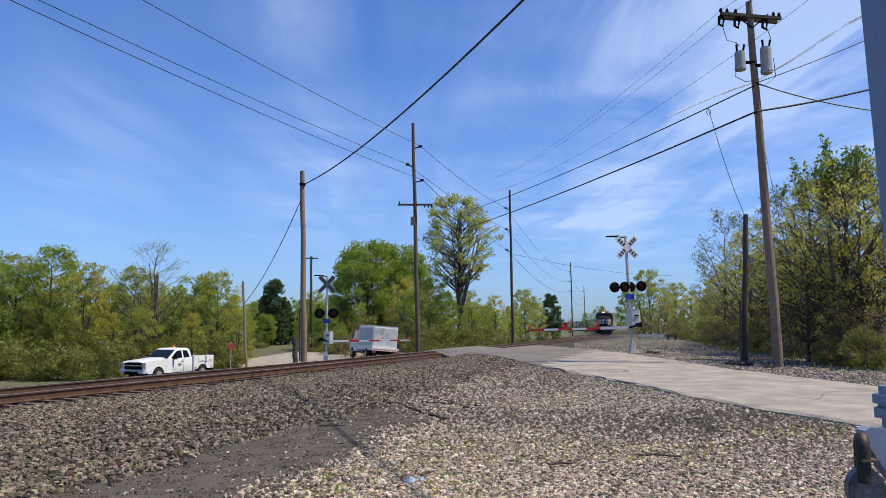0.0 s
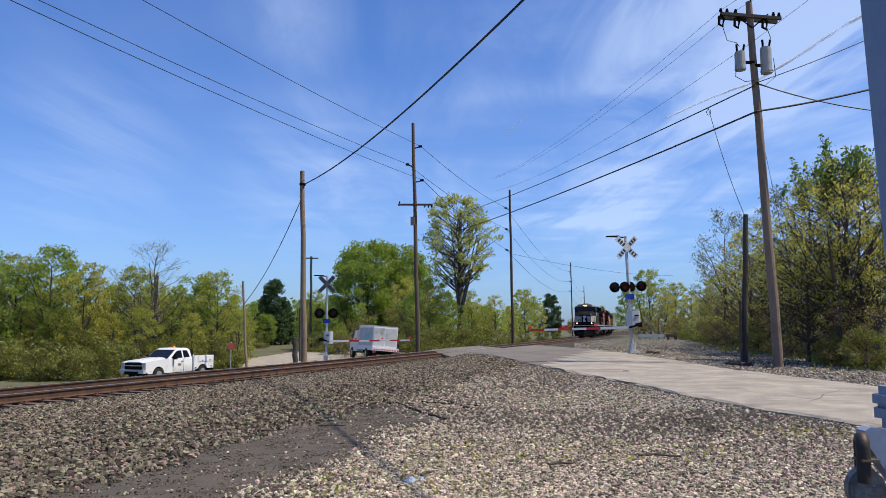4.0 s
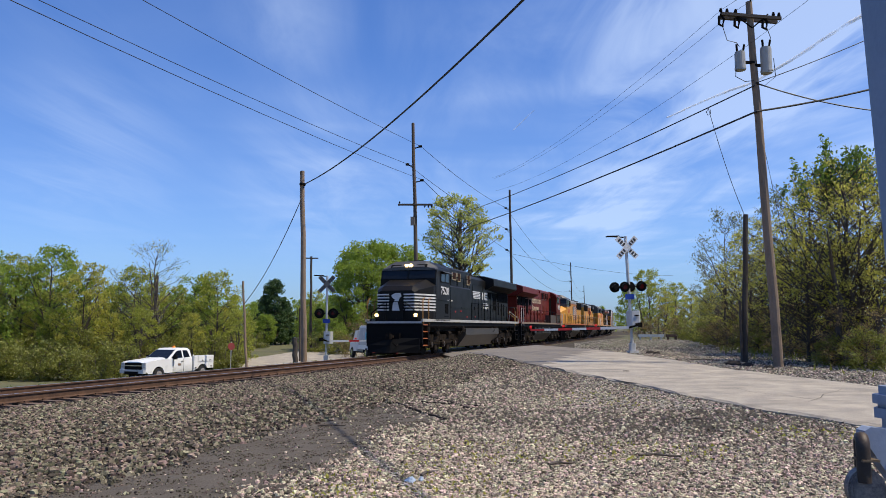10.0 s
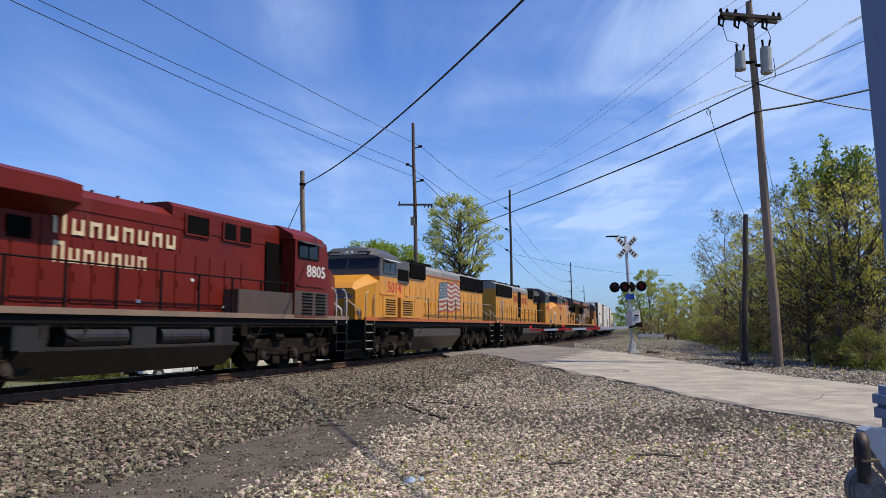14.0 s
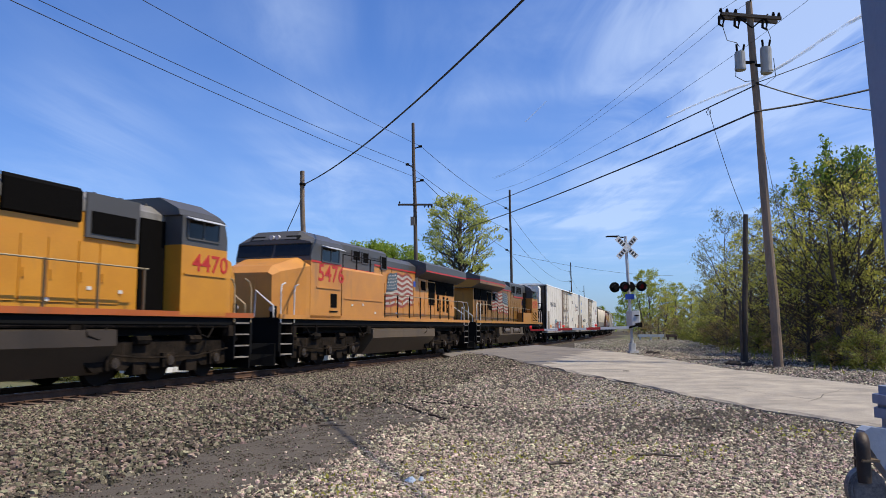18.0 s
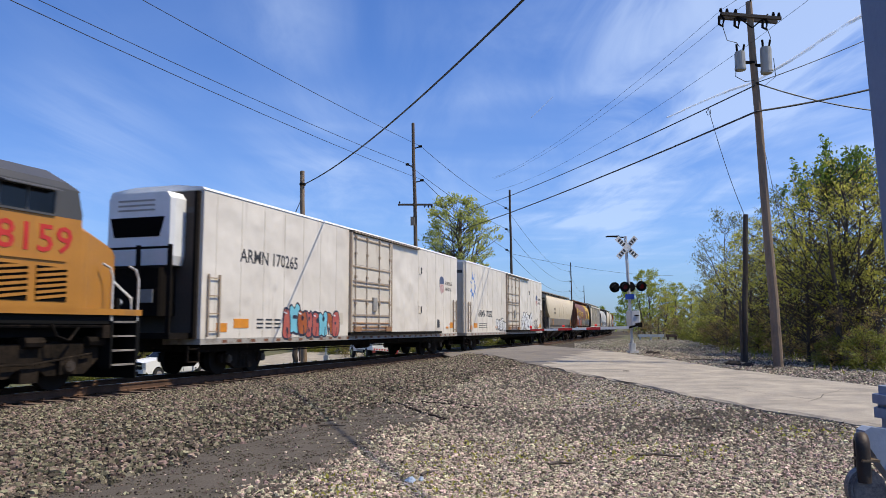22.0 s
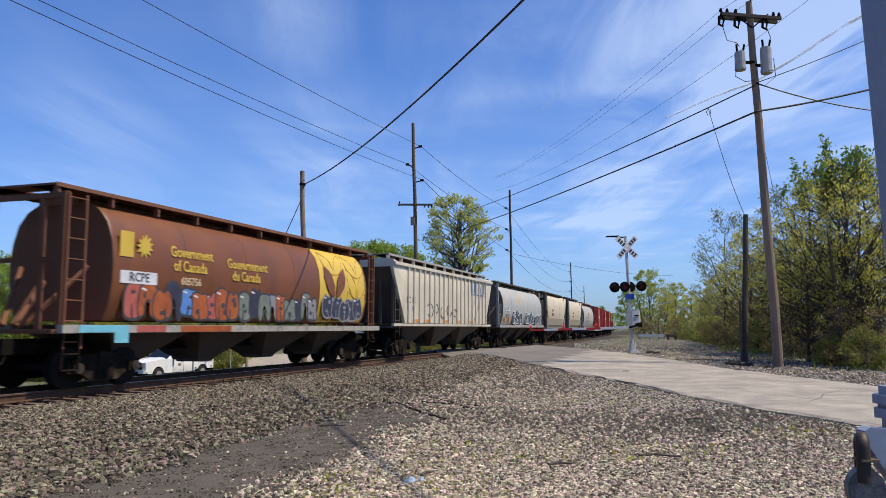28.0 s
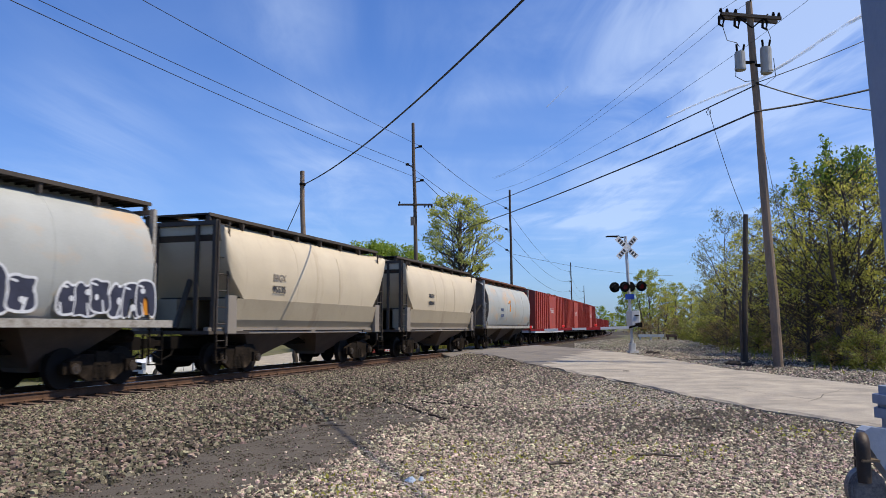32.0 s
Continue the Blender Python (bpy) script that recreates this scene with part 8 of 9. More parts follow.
        if flat:
            box(bm, sg * xe - 0.05, sg * xe + 0.05, -1.3, 1.3, 2.72, 2.82)
            for y in (-1.0, 1.0):
                tube(bm, [(sg * xe, y * 0.3, sill_z), (sg * (x_bot + 0.1), y, 2.7)], 0.06, 6)
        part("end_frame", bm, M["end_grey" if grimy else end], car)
        # with end_dark, the shade on the end is in the colour
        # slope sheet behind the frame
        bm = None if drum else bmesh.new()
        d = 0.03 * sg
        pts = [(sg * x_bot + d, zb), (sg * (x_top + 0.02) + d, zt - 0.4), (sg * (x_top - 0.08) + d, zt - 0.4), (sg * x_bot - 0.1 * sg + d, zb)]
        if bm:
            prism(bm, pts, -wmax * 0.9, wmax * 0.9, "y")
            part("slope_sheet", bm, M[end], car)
        x_l = sg * xe - (0.0 if sg < 0 else 0.5)
        ladder(car, x_l, 1.40, sill_z - (0.1 if grimy else 0.5), 2.9 if grimy else (zt if not rib else zt - 1.2), 0.5, frame_mat)
    # roof walk on brackets
    bm = bmesh.new()
    wz = zt + (0.16 if drum else 0.16)
    deck = bmesh.new()
    for sd in (-1, 1):
        box(deck, -xe - 0.1, xe + 0.1, *sorted((sd * 0.35, sd * 1.12)), wz, wz + 0.03)
        for k in range(int(2 * xe / 0.3)):
            box(deck, -xe + 0.3 * k, -xe + 0.3 * k + 0.04, *sorted((sd * 0.35, sd * 1.12)), wz - 0.05, wz)
        box(bm, -xe - 0.1, xe + 0.1, *sorted((sd * 1.12, sd * 1.15)), wz - 0.03, wz + 0.06)
    for sg in (-1, 1):
        box(bm, *sorted((sg * (xe + 0.1), sg * (xe - 0.5))), -1.1, 1.1, wz, wz + 0.05)
    walk_ob = part("roof_walk", bm, M[walk_mat], car)
    part("walk_grating", deck, M["rust_walk" if walk_mat == "rust_walk" else "end_dark"], walk_ob)
    nb = int(2 * xe / 1.5)
    for k in range(nb + 1):
        x = -xe + 2 * xe * k / nb
        for sd in (-1, 1):
            bm = bmesh.new()
            box(bm, x - 0.03, x + 0.03, *sorted((sd * 0.98, sd * 1.12)), zt - 0.10, wz + 0.05)
            part("walk_bracket", bm, M[body if rib else walk_mat], walk_ob)
    if hatch:
        bm = bmesh.new()
        box(bm, -x_bot, x_bot, -0.45, 0.45, zt - 0.05, zt + 0.2, 0.05)
        part("trough_hatch", bm, M[body], car)
    # outlets below
    span = 2 * x_bot - 0.3
    for k in range(outlets):
        cx = -x_bot + 0.15 + span * (k + 0.5) / outlets
        w = span / outlets / 2 * 0.94
        bm = bmesh.new()
        loft(bm, [[(cx - a, -b, z), (cx + a, -b, z), (cx + a, b, z), (cx - a, b, z)] for a, b, z in ((0.35, 0.35, 0.32), (0.4, 0.42, 0.42), (w, wmax - 0.22, sill_z - 0.06))])
        part("outlet", bm, M["end_dark" if rib else "chute"], car)
    add_trucks(car, (-hl + 2.75, hl - 2.75))
    add_couplers(car, hl, 1.4)
    freight_gear(car, hl, sill_z - 0.15, -hl + 1.75)
    add_car(car, i, hl - 2.75)
    return car


ROUND = [(1.28, 1.45), (1.44, 1.75), (1.54, 2.3), (1.56, 2.8), (1.50, 3.3), (1.34, 3.75), (1.08, 4.05), (0.75, 4.22)]
PEAR = [(1.50, 2.12), (1.55, 2.5), (1.56, 2.9), (1.52, 3.35), (1.40, 3.8), (1.2, 4.12), (0.9, 4.32)]
FLAT = [(1.46, 1.50), (1.47, 2.2), (1.47, 3.2), (1.47, 3.9), (1.40, 4.12), (0.8, 4.36)]


def on_curve(prof, z):
    """Half width of a cross-section at a height."""
    for (ya, za), (yb, zb) in zip(prof, prof[1:]):
        if za <= z <= zb:
            return ya + (yb - ya) * (z - za) / (zb - za)
    return prof[0][0]


def wrap_band(car, name, prof, x0, x1, material, z0=None, z1=None, label="", off=0.012):
    """A painted band that follows the curve of the tank on the camera's side."""
    zs = [z for y, z in prof if (z0 or -9) < z < (z1 or 99)]
    zs = [z0 if z0 else prof[0][1]] + zs + [z1 if z1 else prof[-1][1]]
    bm = bmesh.new()
    rows = [[bm.verts.new((x, on_curve(prof, z) + off, z)) for z in zs] for x in (x0, x1)]
    for k in range(len(zs) - 1):
        bm.faces.new((rows[0][k], rows[0][k + 1], rows[1][k + 1], rows[1][k]))
    bmesh.ops.recalc_face_normals(bm, faces=bm.faces)
    bmesh.ops.solidify(bm, geom=bm.faces, thickness=0.006)
    return part(name, bm, M[material], car, label, smooth=True)


def tilt_pose(prof, x, z, off=0.015):
    """Lettering that lies on a curved tank side."""
    ya, yb = on_curve(prof, z - 0.15), on_curve(prof, z + 0.15)
    lean = math.atan2(ya - yb, 0.30)
    return Matrix.Translation((x, on_curve(prof, z) + off, z)) @ Matrix.Rotation(-lean, 4, "X").inverted() @ Matrix(((-1, 0, 0, 0), (0, 0, 1, 0), (0, 1, 0, 0), (0, 0, 0, 1)))


def build_freight():
    build_reefer(6, "dirty white refrigerator car with plug door and red graffiti", 3.38, "ARMN 170265", 1, 1)
    build_reefer(7, "dirty white refrigerator car with plug door and outline graffiti", 2.12, "ARMN 170002", 2, -1)
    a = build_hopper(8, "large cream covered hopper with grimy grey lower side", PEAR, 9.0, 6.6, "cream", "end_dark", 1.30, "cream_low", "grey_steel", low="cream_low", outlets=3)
    for x in (-6.9, 5.2):
        bm = bmesh.new()
        box(bm, x - 0.12, x + 0.12, 1.52, 1.535, 1.5, 2.1)
        part("reflector", bm, M["orange"], a)
    bars(a, "stencil_bar", [(4.6 - 0.22 * k, 0.14, 3.0, 0.2) for k in range(4)] + [(4.6 - 0.22 * k, 0.14, 2.65, 0.2) for k in range(5)], "cream_low", 1.56, "faint stencil bars")
    bm = bmesh.new()
    tube(bm, [(5.6, 1.35, 0.95), (5.4, 1.42, 1.08), (-5.4, 1.42, 1.08), (-5.6, 1.35, 0.95)], 0.04, 6)
    part("pipe", bm, M["grey_steel"], a)
    # brown cylindrical hopper with wheat emblem and graffiti
    b = build_hopper(9, "brown cylindrical grain hopper with yellow wheat emblem and graffiti", ROUND, 7.65, 6.9, "brown", "end_brown", 1.34, "sill_white", "rust_walk", outlets=4, deck_mat="end_brown", flat=True, shift=-0.1)
    wrap_band(b, "wheat_band", ROUND, -6.82, -3.1, "wheat", 1.5, 4.1, "broad yellow painted band")

    def wheat_leaf(cx, s, z0, zt0, solid):
        """A pointed leaf on the tank's curve, or its outline."""
        out = ((0.05, 0.0), (0.06, 0.35), (0.16, 0.62), (0.38, 0.84), (0.68, 1.0), (0.72, 0.66), (0.60, 0.36), (0.36, 0.12))
        pts = [(cx + s * u * 1.15, z0 + (zt0 - z0) * v) for u, v in out]
        bm = bmesh.new()
        if solid:
            bm.faces.new([bm.verts.new((x, on_curve(ROUND, z) + 0.055, z)) for x, z in pts])
            bmesh.ops.triangulate(bm, faces=bm.faces)
            bmesh.ops.solidify(bm, geom=bm.faces, thickness=0.006)
        else:
            tube(bm, [(x, on_curve(ROUND, z) + 0.004, z) for x, z in pts + pts[:1]], 0.026, 5)
        part("wheat_leaf", bm, M["brown" if solid else "wheat_line"], b)
    for cx, solid in ((-4.25, True), (-6.1, False)):
        for s in (-1, 1):
            wheat_leaf(cx, s, 2.36, 3.5, solid)
            wheat_leaf(cx, s, 3.18, 3.98, False)
            if not solid:
                wheat_leaf(cx, s, 1.75, 2.65, False)
        if solid:
            for xa, xb in ((cx - 0.62, cx - 0.08), (cx + 0.08, cx + 0.62)):
                wrap_band(b, "wheat_ground", ROUND, xa, xb, "brown", 1.55, 2.25, off=0.016)
    for text, x, z in (("Government", 3.95, 3.22), ("of Canada", 4.05, 2.86), ("Gouvernement", 1.35, 3.10), ("du Canada", 1.45, 2.76)):
        words("lettering", text, 0.40, M["wheat"], b, tilt_pose(ROUND, x, z), "yellow painted words", sx=0.85)
    bm = bmesh.new()
    box(bm, 6.2, 6.65, 1.54, 1.56, 2.95, 3.55)
    part("emblem_bar", bm, M["wheat"], b)
    bm = bmesh.new()
    pts = []
    for j in range(22):
        an = 2 * math.pi * j / 22
        r = 0.30 if j % 2 == 0 else 0.17
        pts.append((5.8 + r * math.cos(an), 3.25 + r * math.sin(an)))
    prism(bm, pts, 1.53, 1.555, "y")
    part("leaf_emblem", bm, M["wheat"], b, "yellow maple leaf emblem")
    bm = bmesh.new()
    box(bm, 5.35, 6.6, on_curve(ROUND, 2.5) + 0.003, on_curve(ROUND, 2.5) + 0.012, 2.33, 2.63)
    part("patch", bm, M["g_white"], b)
    words("stencil", "RCPE", 0.30, M["ink"], b, side_pose(5.97, 2.48, on_curve(ROUND, 2.5) + 0.015), "black stencilled mark")
    words("stencil", "605756", 0.28, M["gold"], b, side_pose(4.0, 2.48, on_curve(ROUND, 2.5) + 0.008), "yellow car number")
    scrawl(b, 6.5, 1.9, 1.5, 2.32, ("g_pink", "g_orange", "g_orange", "g_navy", "g_blue", "g_orange"), "ink", 11, 1.545, 9)
    scrawl(b, 1.8, -2.8, 1.5, 2.32, ("g_green", "g_navy", "g_green", "g_lilac", "g_orange"), "ink", 12, 1.548, 9)
    scrawl(b, -3.3, -6.4, 1.55, 2.32, ("g_navy",), "g_lilac", 13, 1.565, 5)
    for x0, x1, mm in ((7.8, 6.3, "g_cyan"), (4.4, 2.2, "g_orange"), (6.0, 5.0, "g_pink")):
        bm = bmesh.new()
        box(bm, x1, x0, 1.59, 1.60, 1.19, 1.35)
        part("paint_dab", bm, M[mm], b)
    bm = bmesh.new()
    box(bm, 6.3, 6.75, 1.59, 1.602, 0.95, 1.3)
    part("paint_dab", bm, M["g_cyan"], b)
    # ribbed grey hopper
    c = build_hopper(10, "pale grey ribbed covered hopper with blue lettering bars", FLAT, 8.3, 6.85, "pale_grey", "end_dark", 1.46, "pale_grey", "grey_steel", rib=0.74, outlets=3, hatch=False)
    bars(c, "lettering_bar", [(-3.85, 0.5, 3.62, 0.62), (-4.6, 0.6, 3.62, 0.62), (-5.55, 0.35, 3.55, 0.45), (-6.35, 0.45, 3.62, 0.62), (-5.1, 2.9, 3.22, 0.07)], "letter_blue", 1.476, "large blue lettering bars")
    for text, x, z in (("RC", 6.45, 2.55), ("PE", 5.75, 2.55)):
        words("stencil", text, 0.42, M["ink"], c, side_pose(x, z, 1.475), "black stencilled mark")
    bars(c, "stencil_bar", [(6.6 - 0.17 * k, 0.11, 2.18, 0.2) for k in range(2)] + [(5.9 - 0.17 * k, 0.11, 2.18, 0.2) for k in range(2)], "letter_blue", 1.476, "blue number bars")
    for k, x in enumerate((3.9, 1.0, -1.2, -3.5, 5.3)):
        bm = bmesh.new()
        box(bm, x - 0.28, x + 0.28, 1.47, 1.478, 1.56, 1.68)
        part("reflector", bm, M["orange"], c)
    for k, (x, w, hz) in enumerate(((3.5, 0.55, 0.8), (2.55, 0.30, 0.5), (1.6, 0.42, 0.75), (0.5, 0.5, 0.7), (-0.5, 0.42, 0.45))):
        bm = bmesh.new()
        tube(bm, [(x + w * math.cos(0.7 + 0.62 * j + 0.9 * k) * (1 - 0.05 * j), 1.482, 2.1 + 0.12 * (k % 2) + hz * 0.5 * math.sin(0.7 + 0.62 * j + 0.9 * k) * (1 - 0.04 * j)) for j in range(9)], 0.024, 5)
        part("graffiti", bm, M["ink"], c, "thin black scrawl")
    # blue-grey round hopper with dark graffiti
    d = build_hopper(11, "blue-grey covered hopper with rust streaks and dark graffiti", ROUND, 7.7, 6.95, "blue_grey", "end_dark", 1.46, "sill_white", "end_dark", outlets=4, flat=True, shift=-0.22)
    bm = bmesh.new()
    box(bm, 5.0, 6.2, 1.555, 1.57, 2.42, 2.72)
    part("patch", bm, M["g_white"], d)
    words("stencil", "RCPE", 0.30, M["ink"], d, side_pose(5.6, 2.57, 1.572), "black stencilled mark")
    bars(d, "stencil_bar", [(6.0 - 0.17 * k, 0.1, 2.15, 0.16) for k in range(6)], "navy", 1.545, "dark number bars")
    for x in (6.25, 5.0, -7.0):
        bm = bmesh.new()
        box(bm, x - 0.12, x + 0.1, 1.50, 1.53, 1.60, 2.0)
        part("reflector", bm, M["orange"], d)
    scrawl(d, 3.9, 0.9, 1.50, 2.42, ("g_navy",), "g_white", 21, 1.55, 6)
    scrawl(d, -0.6, -3.6, 1.55, 2.4, ("g_navy",), "g_white", 22, 1.55, 5)
    scrawl(d, -4.2, -7.1, 1.55, 2.40, ("g_navy",), "g_white", 23, 1.55, 6)
    # two short cream hoppers
    for i in (12, 13):
        f = build_hopper(i, "short cream covered hopper, lower side toned darker for shade", PEAR, 5.75, 4.6, "cream", "end_dark", 1.28, "cream_low", "end_dark", low="cream_shaded", outlets=2)
        if i == 12:
            words("stencil", "BBGX", 0.30, M["cream_low"], f, side_pose(2.75, 2.85, 1.575), "faint stencilled mark")
            words("stencil", "95535", 0.32, M["ink"], f, side_pose(2.75, 2.48, 1.57), "black car number")
        else:
            bars(f, "stencil_bar", [(2.6 - 0.17 * k, 0.1, z, 0.18) for k in range(5) for z in (2.5, 2.85)], "ink", 1.57, "dark stencil bars")
    g = build_hopper(14, "pale blue-grey covered hopper with rusty roof edge", ROUND, 7.0, 6.4, "blue_grey", "end_dark", 1.40, "sill_white", "rust_walk", outlets=3, flat=True)
    bars(g, "stencil_bar", [(3.2 - 0.17 * k, 0.1, z, 0.18) for k in range(5) for z in (2.5, 2.1)], "navy", 1.56, "dark stencil bars")
    bm = bmesh.new()
    tube(bm, [(1.0, 1.56, 2.95), (0.6, 1.56, 3.15), (0.5, 1.56, 2.7), (0.6, 1.56, 2.4)], 0.05, 6)
    part("emblem", bm, M["orange"], g, "orange painted emblem")
    # red ribbed box cars and low gondolas at the tail in view
    for i in (15, 16, 17):
        hl = half_len(i)
        car = thing("box_car", pose(0, 0, 0), "red ribbed box car with faded white markings", "freight car", "train")
        bm = bmesh.new()
        prism(bm, [(-1.5, 1.05), (1.5, 1.05), (1.5, 4.3), (0.6, 4.5), (-0.6, 4.5), (-1.5, 4.3)], -hl + 0.7, hl - 0.7, "x")
        body = part("body", bm, M["box_red"], car)
        x = -hl + 0.8
        while x < hl - 0.7:
            for sd in (-1, 1):
                bm = bmesh.new()
                box(bm, x - 0.06, x + 0.06, *sorted((sd * 1.5, sd * 1.58)), 1.05, 4.28)
                part("rib", bm, M["box_red"], body)
            x += 0.95
        bm = bmesh.new()
        box(bm, -1.6, 1.6, 1.5, 1.61, 1.2, 4.1)
        part("door", bm, M["box_red"], car)
        bm = bmesh.new()
        for k in range(6):
            box(bm, -0.9 + 0.35 * k, -0.7 + 0.35 * k, 1.61, 1.617, 2.6 + 0.2 * (k % 2), 2.85 + 0.2 * (k % 2))
        part("marking_bar", bm, M["pale"], car)
        bm = bmesh.new()
        box(bm, -hl + 0.7, hl - 0.7, -1.45, 1.45, 0.85, 1.05)
        part("underframe", bm, M["pale"] if i == 15 else M["dark"], car)
        add_trucks(car, (-hl + 2.6, hl - 2.6))
        add_couplers(car, hl, 1.4)
        add_car(car, i, hl - 2.6)
    for i in (18, 19):
        hl = half_len(i)
        car = thing("gondola_car", pose(0, 0, 0), "low rusty red gondola car", "freight car", "train")
        bm = bmesh.new()
        for y in (-1.5, 1.42):
            box(bm, -hl + 0.7, hl - 0.7, y, y + 0.08, 1.1, 2.6)
        for x in (-hl + 0.7, hl - 0.78):
            box(bm, x, x + 0.08, -1.42, 1.42, 1.1, 2.6)
        box(bm, -hl + 0.78, hl - 0.78, -1.42, 1.42, 1.0, 1.1)
        body = part("body", bm, M["box_red"], car)
        x = -hl + 1.0
        while x < hl - 0.8:
            bm = bmesh.new()
            box(bm, x - 0.07, x + 0.07, 1.5, 1.6, 1.0, 2.6)
            part("rib", bm, M["box_red"], body)
            x += 1.5
        add_trucks(car, (-hl + 2.6, hl - 2.6))
        add_couplers(car, hl, 1.4)
        add_car(car, i, hl - 2.6)


build_freight()


# ---- vehicles and signs beyond the track ----
M["car_white"] = mat("white_car_paint", (0.76, 0.76, 0.74), 0.3, alt=(0.68, 0.68, 0.66), scale=1.2, fine=30, bump=0.02, stain=(0.42, 0.38, 0.32), stain_amount=0.05, stain_scale=1.5)
M["tyre"] = mat("black_rubber", (0.02, 0.02, 0.02), 0.85, scale=5, fine=50, bump=0.2)
M["chrome"] = mat("chrome", (0.62, 0.62, 0.64), 0.18, metal=0.9, scale=3, bump=0)
M["truck_grey"] = mat("grey_tool_body", (0.52, 0.53, 0.52), 0.5, alt=(0.40, 0.40, 0.40), scale=2, fine=30, bump=0.05, stain=(0.14, 0.12, 0.10), stain_amount=0.2)
M["bumper_dark"] = mat("dark_bumper", (0.05, 0.05, 0.055), 0.5, scale=3, fine=30, bump=0.02)
M["amber"] = glow("amber_beacon", (0.9, 0.25, 0.02), 0.5)
M["sign_red"] = mat("sign_back_red", (0.26, 0.04, 0.035), 0.6, scale=4, fine=40, bump=0.02)


def add_wheel(car, x, y, r, w=0.13):
    bm = bmesh.new()
    disc(bm, (x, y, r), (0, 1, 0), r, w, 20)
    t = part("wheel", bm, M["tyre"], car)
    bm = bmesh.new()
    disc(bm, (x, y + math.copysign(0.02, y), r), (0, 1, 0), r * 0.6, w, 14)
    part("rim", bm, M["chrome"], t)


def build_pickup(m):
    """Service pickup: extended cab, utility boxes over the rear wheels. Forward is +x."""
    car = thing("pickup_truck", m, "white service pickup with utility boxes parked beyond the track", "truck")
    W = 0.99

    def shell(name, rings, material, parent=None, label=""):
        bm = bmesh.new()
        loft(bm, rings)
        return part(name, bm, M[material], parent or car, label, smooth=True)

    def arch(x, z0, r, n=9):
        """Outline points of a wheel opening."""
        return [(x + r * math.cos(a), max(z0, 0.39 + r * math.sin(a))) for a in [math.pi * k / (n - 1) for k in range(n)]]
    # wings with wheel openings, and the bonnet between them
    side = [(0.62, 0.46)] + [(x, z) for x, z in arch(1.82, 0.46, 0.49)[::-1]] + [(2.62, 0.46), (2.84, 0.60), (2.86, 1.02), (2.80, 1.14), (2.4, 1.22), (1.2, 1.30), (0.62, 1.30)]
    for sd in (-1, 1):
        bm = bmesh.new()
        prism(bm, side, *sorted((sd * 0.74, sd * W)), "y")
        part("wing", bm, M["car_white"], car)
        bm = bmesh.new()
        disc(bm, (1.82, sd * 0.80, 0.42), (0, 1, 0), 0.48, 0.07, 20)
        disc(bm, (-1.97, sd * 0.80, 0.42), (0, 1, 0), 0.48, 0.07, 20)
        part("wheel_well", bm, M["black"], car)
    shell("bonnet", [[(0.62, y, z) for y, z in ((-0.75, 0.6), (0.75, 0.6), (0.75, 1.33), (0.45, 1.40), (-0.45, 1.40), (-0.75, 1.33))],
                     [(1.2, y, z) for y, z in ((-0.75, 0.6), (0.75, 0.6), (0.75, 1.31), (0.45, 1.38), (-0.45, 1.38), (-0.75, 1.31))],
                     [(2.45, y, z) for y, z in ((-0.75, 0.6), (0.75, 0.6), (0.75, 1.22), (0.45, 1.29), (-0.45, 1.29), (-0.75, 1.22))],
                     [(2.80, y, z) for y, z in ((-0.75, 0.6), (0.75, 0.6), (0.75, 1.08), (0.45, 1.18), (-0.45, 1.18), (-0.75, 1.08))]], "car_white")
    # cab
    low = lambda z, w, x0, x1: [(x1, -w, z), (x1, w, z), (x0, w, z), (x0, -w, z)]
    cab = shell("cab", [low(0.46, 0.95, -1.06, 0.66), low(0.60, W, -1.06, 0.66), low(1.05, W, -1.06, 0.66), low(1.30, 0.96, -1.06, 0.86)], "car_white")
    shell("cab_roof", [low(1.30, 0.95, -1.05, 1.02), low(1.84, 0.78, -0.98, 0.22), low(1.93, 0.70, -0.88, 0.05), low(1.95, 0.5, -0.7, -0.1)], "car_white", cab)
    bm = bmesh.new()
    loft(bm, [[(1.035, -0.86, 1.33), (1.035, 0.86, 1.33), (0.97, 0.86, 1.31), (0.97, -0.86, 1.31)], [(0.275, -0.72, 1.84), (0.275, 0.72, 1.84), (0.21, 0.72, 1.82), (0.21, -0.72, 1.82)]])
    part("windscreen", bm, M["glass"], cab)
    for sd in (-1, 1):
        for pts in (((0.78, 1.34), (0.16, 1.78), (-0.22, 1.80), (-0.22, 1.34)), ((-0.34, 1.34), (-0.34, 1.80), (-0.76, 1.78), (-0.88, 1.38))):
            bm = bmesh.new()
            vs = [bm.verts.new((x, sd * (0.965 - (z - 1.30) * 0.315), z)) for x, z in pts]
            bm.faces.new(vs)
            bmesh.ops.solidify(bm, geom=bm.faces, thickness=0.02)
            part("side_window", bm, M["glass"], cab)
        bm = bmesh.new()
        box(bm, 0.50, 0.66, *sorted((sd * 1.02, sd * 1.24)), 1.26, 1.52, 0.03)
        box(bm, 0.55, 0.60, *sorted((sd * 0.94, sd * 1.04)), 1.30, 1.36)
        part("wing_mirror", bm, M["black"], car)
        bm = bmesh.new()
        box(bm, -0.30, -0.285, *sorted((sd * W, sd * (W + 0.004))), 0.52, 1.28)
        box(bm, 0.60, 0.615, *sorted((sd * W, sd * (W + 0.004))), 0.52, 1.28)
        part("door_seam", bm, M["black"], cab)
        bm = bmesh.new()
        box(bm, -0.24, -0.06, *sorted((sd * W, sd * (W + 0.03))), 1.10, 1.14)
        part("door_handle", bm, M["bumper_dark"], cab)
